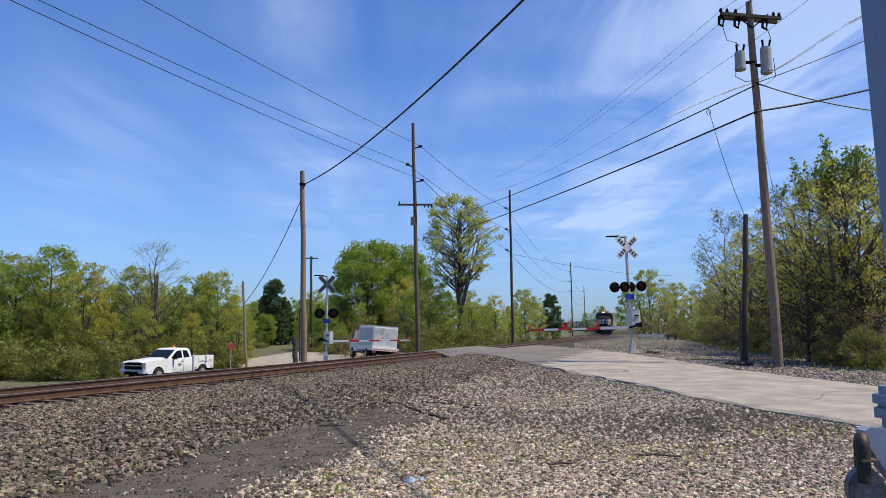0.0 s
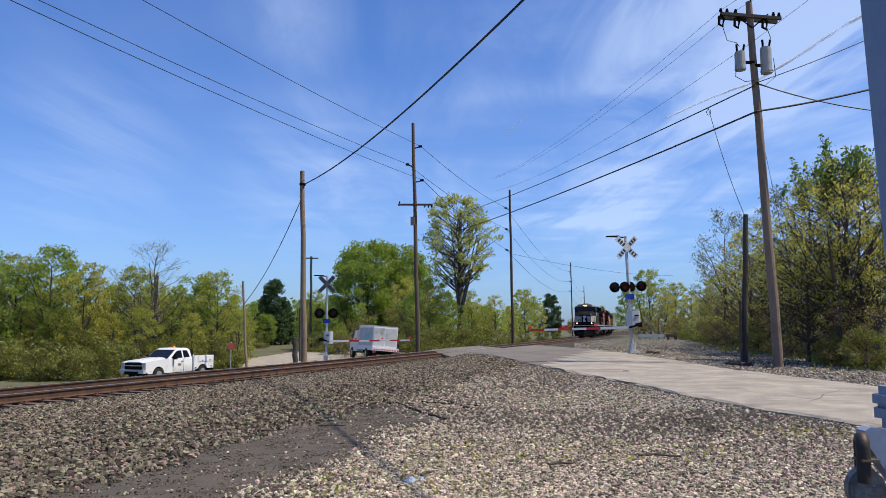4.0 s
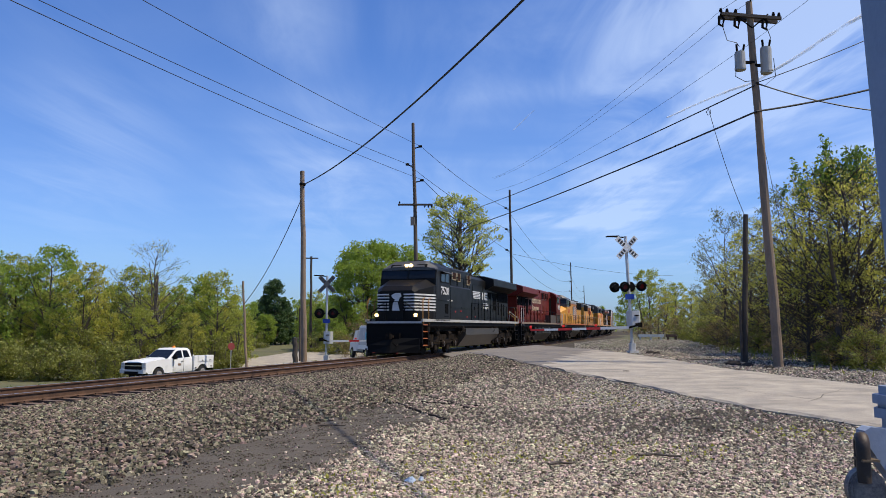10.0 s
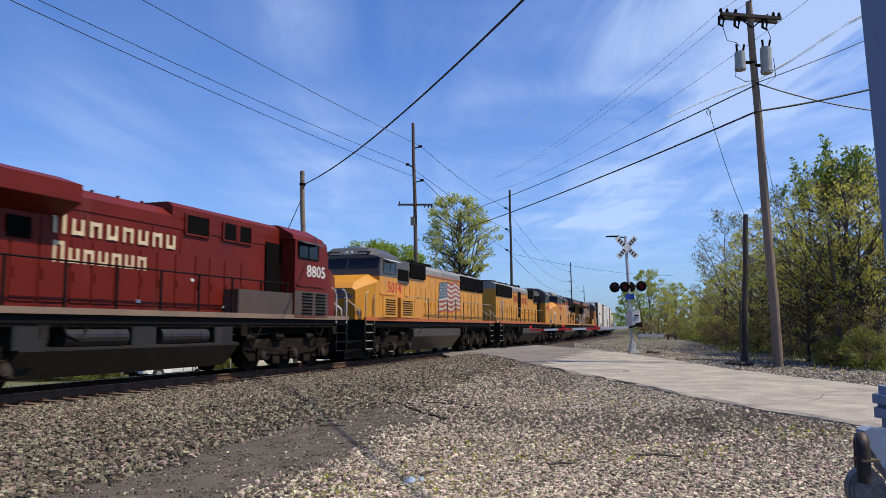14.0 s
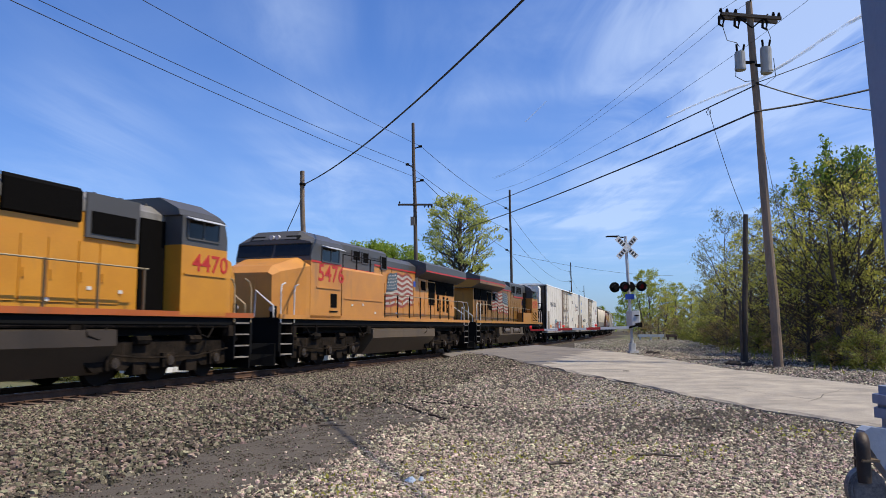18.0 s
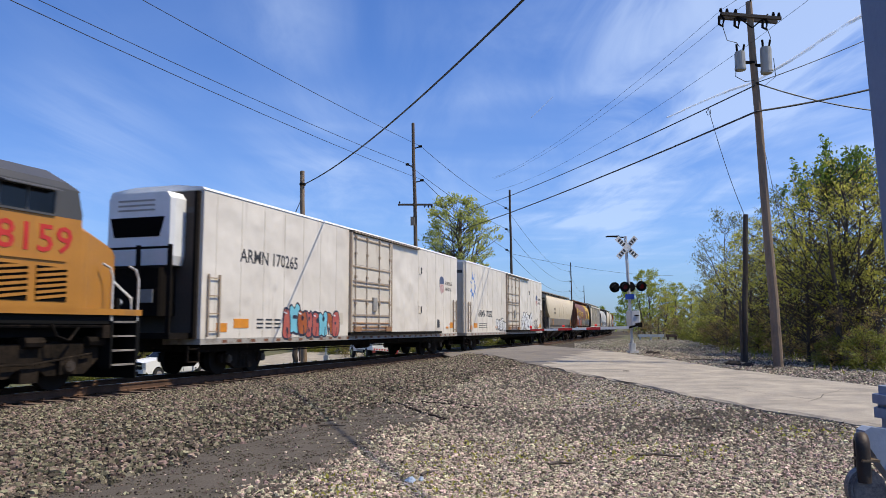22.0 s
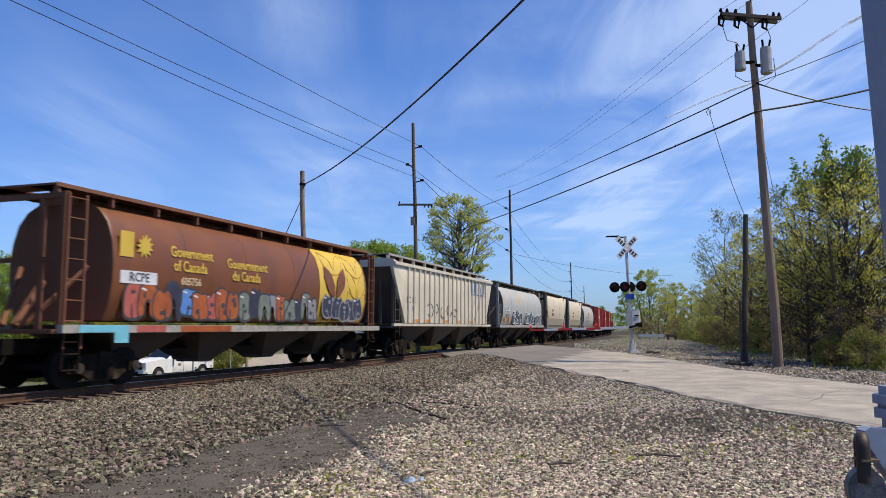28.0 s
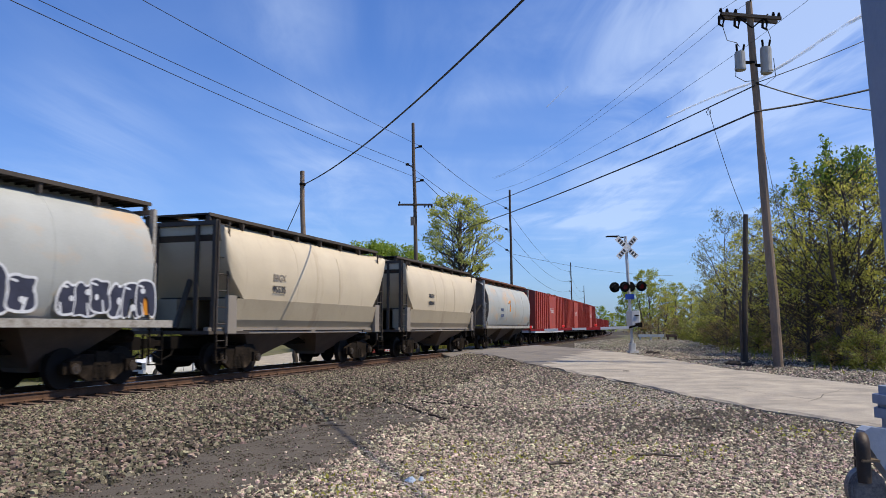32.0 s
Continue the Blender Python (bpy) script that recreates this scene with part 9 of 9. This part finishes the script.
        bm = bmesh.new()
        box(bm, -0.05, 0.20, *sorted((sd * W, sd * (W + 0.006))), 0.86, 1.0)
        part("door_emblem", bm, M["sill_tan"], cab)
        # utility body: raised boxes with doors, an opening over the wheel
        bm = bmesh.new()
        prism(bm, [(-3.0, 0.60)] + [(x, z) for x, z in arch(-1.97, 0.60, 0.50)[::-1]] + [(-1.14, 0.50), (-1.14, 1.42), (-3.0, 1.42)], *sorted((sd * 0.62, sd * 1.04)), "y")
        b = part("utility_box", bm, M["car_white"], car, "white side tool box")
        for x0, x1, z0, z1 in ((-2.96, -2.32, 1.06, 1.38), (-2.28, -1.60, 1.06, 1.38), (-1.45, -1.17, 0.62, 1.38), (-2.96, -2.55, 0.66, 0.98)):
            bm = bmesh.new()
            box(bm, x0, x1, *sorted((sd * 1.04, sd * 1.058)), z0, z1)
            d = part("box_door", bm, M["car_white"], b)
            bm = bmesh.new()
            box(bm, (x0 + x1) / 2 - 0.05, (x0 + x1) / 2 + 0.05, *sorted((sd * 1.058, sd * 1.075)), z0 + 0.03, z0 + 0.09)
            part("latch", bm, M["black"], b)
        bm = bmesh.new()
        for x0, x1 in ((-2.30, -2.29), (-1.55, -1.50)):
            box(bm, x0 - 0.012, x1, *sorted((sd * 1.04, sd * 1.046)), 1.02, 1.42)
        box(bm, -3.0, -1.14, *sorted((sd * 1.04, sd * 1.05)), 1.01, 1.03)
        part("seam", bm, M["truck_grey"], b)
        bm = bmesh.new()
        box(bm, 2.62, 2.885, *sorted((sd * 0.66, sd * 0.975)), 0.98, 1.13, 0.04)
        box(bm, 2.66, 2.89, *sorted((sd * 0.68, sd * 0.97)), 0.82, 0.95, 0.04)
        part("headlight", bm, M["lamp_off"], car)
        add_wheel(car, 1.82, sd * 0.90, 0.39)
        add_wheel(car, -1.97, sd * 0.92, 0.39)
    bm = bmesh.new()
    box(bm, 2.78, 2.875, -0.68, 0.68, 0.70, 1.12, 0.02)
    part("grille", bm, M["black"], car)
    bm = bmesh.new()
    box(bm, 2.87, 2.90, -0.68, 0.68, 0.93, 0.985)
    part("grille_bar", bm, M["chrome"], car)
    bm = bmesh.new()
    box(bm, 2.74, 3.00, -0.99, 0.99, 0.50, 0.72, 0.07)
    bp = part("bumper", bm, M["truck_grey"], car)
    bm = bmesh.new()
    box(bm, 2.98, 3.01, -0.55, 0.55, 0.46, 0.62)
    part("air_dam", bm, M["black"], bp)
    bm = bmesh.new()
    box(bm, -3.0, -1.1, -0.62, 0.62, 0.74, 0.82)
    box(bm, -3.18, -2.98, -0.95, 0.95, 0.45, 0.66)
    part("bed", bm, M["black"], car)
    bm = bmesh.new()
    box(bm, -2.9, 2.6, -0.45, 0.45, 0.34, 0.60)
    part("chassis", bm, M["black"], car)
    bm = bmesh.new()
    tube(bm, [(-0.45, 0, 1.94), (-0.45, 0, 2.0), (-0.45, 0, 2.07)], 0.10, 12, 0.075)
    part("beacon", bm, M["amber"], cab, "amber roof beacon")
    bm = bmesh.new()
    box(bm, -1.20, -1.12, -0.88, 0.88, 1.42, 1.50)
    for y in (-0.85, -0.3, 0.3, 0.85):
        box(bm, -1.19, -1.13, y - 0.03, y + 0.03, 0.8, 1.86)
    box(bm, -1.20, -1.12, -0.88, 0.88, 1.82, 1.88)
    part("headboard", bm, M["black"], car)
    return car


def build_box_truck(m):
    """Work truck seen from behind: tall white tool body on a dual-wheel chassis. Forward is +x."""
    car = thing("work_truck", m, "white work truck with tall tool body stopped beyond the crossing", "truck")
    bm = bmesh.new()
    box(bm, -3.0, 1.0, -1.06, 1.06, 1.05, 2.72, 0.04)
    b = part("tool_body", bm, M["car_white"], car)
    for sd in (-1, 1):
        for k in range(3):
            bm = bmesh.new()
            box(bm, -2.9 + 1.28 * k, -1.72 + 1.28 * k, *sorted((sd * 1.06, sd * 1.075)), 1.15, 2.6)
            part("body_door", bm, M["truck_grey"], b)
        bm = bmesh.new()
        box(bm, -2.0, -0.9, *sorted((sd * 1.076, sd * 1.082)), 1.5, 2.2)
        part("emblem", bm, M["g_cyan"], b, "pale blue painted emblem")
    for y0, y1 in ((-1.0, -0.03), (0.03, 1.0)):
        bm = bmesh.new()
        box(bm, -3.03, -3.0, y0, y1, 1.2, 2.62)
        part("rear_door", bm, M["truck_grey"], b)
    bm = bmesh.new()
    for k in range(6):
        box(bm, -3.0 + 0.7 * k, -2.9 + 0.7 * k, -1.08, 1.08, 2.72, 2.80)
    part("roof_rib", bm, M["galv"], b)
    bm = bmesh.new()
    box(bm, -3.35, 1.0, -1.12, 1.12, 0.78, 1.05, 0.02)
    part("deck", bm, M["car_white"], car)
    bm = bmesh.new()
    for k in range(10):
        box(bm, -3.37, -3.35, -1.08 + 0.22 * k, -0.97 + 0.22 * k, 0.82, 0.94)
    part("reflector_tape", bm, M["red"], car)
    bm = bmesh.new()
    box(bm, -3.1, 3.2, -0.5, 0.5, 0.5, 0.78)
    part("chassis", bm, M["black"], car)
    bm = bmesh.new()
    prism(bm, [(1.15, 0.6), (3.4, 0.6), (3.45, 1.3), (2.6, 1.5), (2.1, 2.35), (1.15, 2.4)], -1.05, 1.05, "y")
    part("cab", bm, M["car_white"], car)
    for sd in (-1, 1):
        bm = bmesh.new()
        box(bm, -3.4, -3.34, *sorted((sd * 0.85, sd * 1.1)), 0.6, 0.76)
        part("tail_light", bm, M["sign_red"], car)
        for y in (0.72, 1.02):
            add_wheel(car, -1.7, sd * y, 0.46, 0.12)
        add_wheel(car, 2.6, sd * 0.95, 0.46)
    return car


def build_car(m):
    car = thing("parked_car", m, "silver car parked far down the street", "car")
    bm = bmesh.new()
    prism(bm, [(-2.2, 0.35), (2.2, 0.35), (2.25, 0.75), (1.3, 0.92), (0.6, 1.35), (-1.0, 1.38), (-1.7, 0.98), (-2.25, 0.9)], -0.88, 0.88, "y")
    part("body", bm, M["alum"], car)
    for sd in (-1, 1):
        bm = bmesh.new()
        prism(bm, [(1.1, 0.95), (0.55, 1.30), (-0.95, 1.32), (-1.5, 1.0)], *sorted((sd * 0.88, sd * 0.89)), "y")
        part("window", bm, M["glass"], car)
        for x in (-1.4, 1.4):
            add_wheel(car, x, sd * 0.80, 0.33)
    return car


def build_stop_sign(x, y):
    z = gz(x, y)
    s = thing("stop_sign", pose(x, y, z, 0, 0, 35), "red octagonal road sign on a steel post", "sign")
    bm = bmesh.new()
    box(bm, -0.03, 0.03, -0.02, 0.02, -0.3, 2.2)
    part("post", bm, M["galv"], s)
    bm = bmesh.new()
    prism(bm, [(0.27 * math.cos(math.pi / 8 + k * math.pi / 4), 1.85 + 0.27 * math.sin(math.pi / 8 + k * math.pi / 4)) for k in range(8)], -0.04, -0.02, "y")
    part("plate", bm, M["sign_red"], s)


def build_street():
    bm = bmesh.new()
    rows = []
    for k in range(32):
        s = 12 + k * 2.8
        w0, w1 = -8.8, -14.5 - 10.0 * float(smooth((s - 44) / 10))
        rows.append([bm.verts.new((p.x, p.y, gz(p.x, p.y) + 0.025)) for p in (line_at(s, w0)[0], line_at(s, (w0 + w1) / 2)[0], line_at(s, w1)[0])])
    for a, b in zip(rows, rows[1:]):
        for i in (0, 1):
            bm.faces.new((a[i], a[i + 1], b[i + 1], b[i]))
    bmesh.ops.recalc_face_normals(bm, faces=bm.faces)
    bmesh.ops.solidify(bm, geom=bm.faces, thickness=0.12)
    tagged(part("side_street", bm, M["road"]), "pale paved street running behind the track", "road", kind="structure")


build_street()
xy = (px(300, 49), 49)
build_pickup(pose(xy[0], xy[1], gz(*xy) + 0.02, 0, 0, 246))
xy = (-5.35, 57.2)
build_box_truck(pose(xy[0] + 0.1, xy[1], -1.05, 0, 0, 113) @ pose(0, 0, 0, 5, 0, 0) @ Matrix.Scale(0.87, 4))
xy = (px(500, 100), 100)
build_car(pose(xy[0], xy[1], gz(*xy), 0, 0, 70))


def build_barriers():
    """Low barriers at the end of the gravel strip by the line."""
    for x0, x1, mm, lab in ((1128, 1174, "galv", "low white steel barrier beside the track"), (1178, 1212, "tie", "stack of dark timber ties on the gravel")):
        y = 72.0
        a, b = px(x0, y), px(x1, y)
        z = gz((a + b) / 2, y)
        bm = bmesh.new()
        box(bm, 0, b - a, -0.15, 0.15, 0.25, 0.5, 0.02)
        for k in range(3):
            box(bm, (b - a) * (0.1 + 0.4 * k) - 0.08, (b - a) * (0.1 + 0.4 * k) + 0.08, -0.1, 0.1, -0.2, 0.26)
        tagged(part("barrier" if mm == "galv" else "timber_stack", bm, M[mm], m=pose(a, y, z)), lab, "barrier")


build_barriers()
build_stop_sign(px(410, 57), 57)
tagged(mesh_np("foundation_pad", [(-6.5, 53.2, -1.9), (-3.2, 53.2, -1.9), (-2.6, 61, -1.9), (-6.6, 61, -1.9), (-6.5, 53.2, -1.05), (-3.2, 53.2, -1.05), (-2.6, 61, -1.05), (-6.6, 61, -1.05)],
               [(3, 2, 1, 0), (4, 5, 6, 7), (0, 1, 5, 4), (1, 2, 6, 5), (2, 3, 7, 6), (3, 0, 4, 7)], M["road"]), "gravelled shoulder under the work truck", "ground", kind="structure")


# ---- grey equipment post close to the camera, with a padlock ----
def build_near_post():
    x, y = 0.957, 1.55
    g = gz(x, y)
    p = thing("equipment_post", pose(x, y, g), "blue-grey painted steel post with bracket and round padlock", "post")
    h = 1.3 - g
    # the shaft leans a little towards the lot
    bm = bmesh.new()
    loft(bm, [[(0.020 + dx, 0.0, z), (0.032 + dx, -0.012, z), (0.24 + dx, -0.012, z), (0.24 + dx, 0.12, z), (0.020 + dx, 0.12, z)] for z, dx in ((-0.2, 0.012), (h - 0.12, 0.0), (h + 1.3, -0.055))])
    part("shaft", bm, M["post_grey"], p)
    # stepped collar round the shaft with a rounded top edge
    bm = bmesh.new()
    for z0, z1, x0, bev in ((h - 0.132, h - 0.115, -0.086, 0.014), (h - 0.150, h - 0.132, -0.098, 0.012), (h - 0.158, h - 0.150, -0.086, 0.008), (h - 0.178, h - 0.158, -0.096, 0.012), (h - 0.205, h - 0.178, -0.080, 0.01), (h - 0.25, h - 0.205, -0.074, 0.01)):
        box(bm, x0, 0.05, -0.06, 0.02, z0, z1, bev)
    part("collar", bm, M["post_grey"], p)
    # the hasp: a thick plate that falls away towards the shaft
    bm = bmesh.new()
    prism(bm, [(-0.154, h - 0.196), (-0.142, h - 0.189), (-0.08, h - 0.196), (0.02, h - 0.206), (0.02, h - 0.36), (-0.04, h - 0.335), (-0.100, h - 0.296), (-0.124, h - 0.262), (-0.154, h - 0.214)], -0.062, -0.03, "y")
    br = part("hasp", bm, M["post_grey"], p)
    for dx, dz in ((-0.094, 0.0), (-0.079, -0.005)):
        bm = bmesh.new()
        tube(bm, [(dx, -0.066, h - 0.226 + dz), (dx, -0.067, h - 0.242 + dz), (dx, -0.066, h - 0.256 + dz)], 0.0062, 12)
        part("bolt", bm, M["post_grey"], br)
    # shackle seen almost edge on, passing through the hasp
    c = Vector((-0.166, -0.070, h - 0.212))
    turn = Vector((-0.36, -0.93, 0)).normalized()
    side = Vector((-turn.y, turn.x, 0))
    run = [(0.015, -0.075, 0.0)] + [(0.015 * math.cos(a), 0.016 * math.sin(a) - 0.012, a) for a in [math.pi * k / 14 for k in range(15)]] + [(-0.015, -0.075, math.pi)]
    rings = []
    for u, z, a in run:
        out = turn * math.cos(a) + Vector((0, 0, math.sin(a)))
        rings.append([c + turn * u + Vector((0, 0, z)) + (side * math.cos(k * math.pi / 7) + out * math.sin(k * math.pi / 7)) * 0.0125 for k in range(14)])
    bm = bmesh.new()
    loft(bm, rings)
    part("shackle", bm, M["lock_brown"], p, "worn brown lock shackle", smooth=True)
    bm = bmesh.new()
    box(bm, c.x - 0.0145, c.x + 0.017, c.y - 0.03, c.y + 0.01, c.z - 0.036, c.z - 0.032)
    part("wear_ring", bm, M["lock_brass"], p, "rubbed brass ring round the shackle")
    face = Vector((-0.22, -0.97, 0)).normalized()
    across = Vector((face.y, -face.x, 0))
    bm = bmesh.new()
    mid = c + Vector((0.002, 0.0, -0.090))
    for rad, dep in ((0.033, 0.013), (0.030, 0.016), (0.024, 0.0175)):
        rings = []
        for o in (-dep, dep):
            rings.append([mid + face * o + across * (rad * math.cos(a)) + Vector((0, 0, 1.22 * rad * math.sin(a))) for a in [2 * math.pi * k / 36 for k in range(36)]])
        loft(bm, rings)
    part("padlock", bm, M["lock_grey"], p, "round scuffed padlock body")


M["lock_brass"] = mat("rubbed_brass", (0.22, 0.16, 0.10), 0.5, metal=0.3, alt=(0.12, 0.085, 0.05), scale=30, fine=200, bump=0.05)
M["post_grey"] = mat("blue_grey_enamel", (0.30, 0.34, 0.42), 0.5, metal=0.0, alt=(0.23, 0.27, 0.34), scale=8, fine=90, bump=0.05)
M["lock_brown"] = mat("tarnished_brass", (0.06, 0.038, 0.024), 0.55, metal=0.2, alt=(0.03, 0.024, 0.02), scale=30, fine=200, bump=0.1)
M["lock_grey"] = mat("scuffed_lock_steel", (0.30, 0.26, 0.22), 0.55, metal=0.1, alt=(0.035, 0.035, 0.045), scale=40, fine=200, bump=0.1)
build_near_post()


# ---- vapour trails high in the sky ----
def cloud_mat(name, alpha, scale):
    m = bpy.data.materials.new(name)
    m.use_nodes = True
    n, l = m.node_tree.nodes, m.node_tree.links
    p = n["Principled BSDF"]
    p.inputs["Base Color"].default_value = (0.9, 0.92, 0.95, 1)
    p.inputs["Roughness"].default_value = 1.0
    tr = n.new("ShaderNodeBsdfTransparent")
    mx = n.new("ShaderNodeMixShader")
    co = n.new("ShaderNodeTexCoord")
    nz = n.new("ShaderNodeTexNoise"); nz.inputs["Scale"].default_value = scale; nz.inputs["Detail"].default_value = 4
    mr = n.new("ShaderNodeMapRange"); mr.inputs["From Min"].default_value = 0.3; mr.inputs["From Max"].default_value = 0.7; mr.inputs["To Max"].default_value = alpha
    l.new(co.outputs["Object"], nz.inputs["Vector"]); l.new(nz.outputs[0], mr.inputs["Value"]); l.new(mr.outputs[0], mx.inputs[0])
    l.new(tr.outputs[0], mx.inputs[1]); l.new(p.outputs[0], mx.inputs[2]); l.new(mx.outputs[0], n["Material Output"].inputs["Surface"])
    return m


def sky_at(xp, yp, d=3000.0):
    """A place in the sky on a bearing."""
    v = CAM_POSE.to_3x3() @ Vector(((xp - 784) / 1357.9, (441 - yp) / 1357.9, -1))
    return CAM_POSE.translation + v * d


M["trail"] = cloud_mat("vapour", 0.45, 0.01)
M["trail_old"] = cloud_mat("old_vapour", 0.85, 0.012)
TRAILS = []


def build_trails():
    a, b = sky_at(888, 243), sky_at(918, 214)
    c = (a + b) / 2
    bm = bmesh.new()
    tube(bm, [(a - c) * 1.5, (a - c) * 0.6, (b - c) * 0.5, (b - c) * 1.0], 1.4, 8, 3.0)
    t = part("vapour_trail", bm, M["trail"], m=Matrix.Translation(c))
    tagged(t, "short white aircraft trail drifting across the sky", "cloud")
    e = sky_at(990, 168)
    TRAILS.append((t, c, e))
    pts = [sky_at(1180, 208), sky_at(1260, 172), sky_at(1330, 148), sky_at(1400, 106), sky_at(1470, 62), sky_at(1540, 18), sky_at(1620, -30)]
    m0 = pts[3]
    bm = bmesh.new()
    rng = random.Random(4)
    fine = []
    for p, q in zip(pts, pts[1:]):
        for k in range(4):
            fine.append(p.lerp(q, k / 4) - m0 + Vector((0, 0, rng.uniform(-2.5, 2.5))))
    tube(bm, fine, 3.0, 10, 9.0)
    tube(bm, [p + Vector((0, 0, 1.5)) for p in fine], 1.6, 10, 5.0)
    t = part("vapour_trail", bm, M["trail_old"], m=Matrix.Translation(m0), smooth=True)
    tagged(t, "long spreading white aircraft trail in the sky", "cloud")


build_trails()


# ---- ties and fastenings: the pieces of the track ----
def build_ties():
    bm = bmesh.new()
    box(bm, -0.115, 0.115, -1.295, 1.295, -0.36, -0.185, 0.012)
    me = as_mesh("tie", bm, M["tie"])
    bm = bmesh.new()
    for q in (-0.7525, 0.7525):
        box(bm, -0.10, 0.10, q - 0.18, q + 0.18, -0.186, -0.172)
        for d in (-0.115, 0.115):
            box(bm, -0.05, 0.01, q + d - 0.02, q + d + 0.02, -0.18, -0.145)
    plate = as_mesh("tie_plate", bm, M["rail"])
    rng = random.Random(9)
    bm = bmesh.new()
    for k in range(420):
        s = 4.0 + 0.5 * k
        p, hd = line_at(s)
        an = math.atan2(hd.y, hd.x) + radians(rng.uniform(-1.5, 1.5))
        m = Matrix.Translation((p.x, p.y, RAIL_Z + rng.uniform(-0.012, 0.0))) @ Matrix.Rotation(an, 4, "Z") @ Matrix.Translation((0, rng.uniform(-0.06, 0.06), 0))
        if k < 290:
            tie = same_part("tie", me, TRACK, m=m)
            if k < 120:
                same_part("tie_plate", plate, tie)
        else:
            vs = [m @ Vector(c) for c in ((-0.115, -1.29, -0.2), (0.115, -1.29, -0.2), (0.115, 1.29, -0.2), (-0.115, 1.29, -0.2))]
            bm.faces.new([bm.verts.new(v) for v in vs])
    bmesh.ops.recalc_face_normals(bm, faces=bm.faces)
    bmesh.ops.solidify(bm, geom=bm.faces, thickness=0.1)
    tagged(part("far_ties", bm, M["tie"], TRACK), kind="stuff")


build_ties()


# ---- the train on its way ----


def head_at(t):
    """Metres along the line of the leading coupler."""
    return -42.14 - (12.52 * (t - 16) - 0.0105 * (t - 16) ** 2)


def car_rows(off, half):
    rows = []
    for t in range(0, 33):
        s = head_at(t) + off
        a, b = line_at(s - half)[0], line_at(s + half)[0]
        d = a - b
        rows.append((float(t), Matrix.Translation((a + b) / 2) @ Matrix.Rotation(math.atan2(d.y, d.x), 4, "Z")))
    return rows


def motions():
    for ob, off, half in CARS:
        walk(ob, car_rows(off, half))
    for ob, a, b in TRAILS:
        walk(ob, [(0.0, Matrix.Translation(a)), (32.0, Matrix.Translation(b))])


motions()
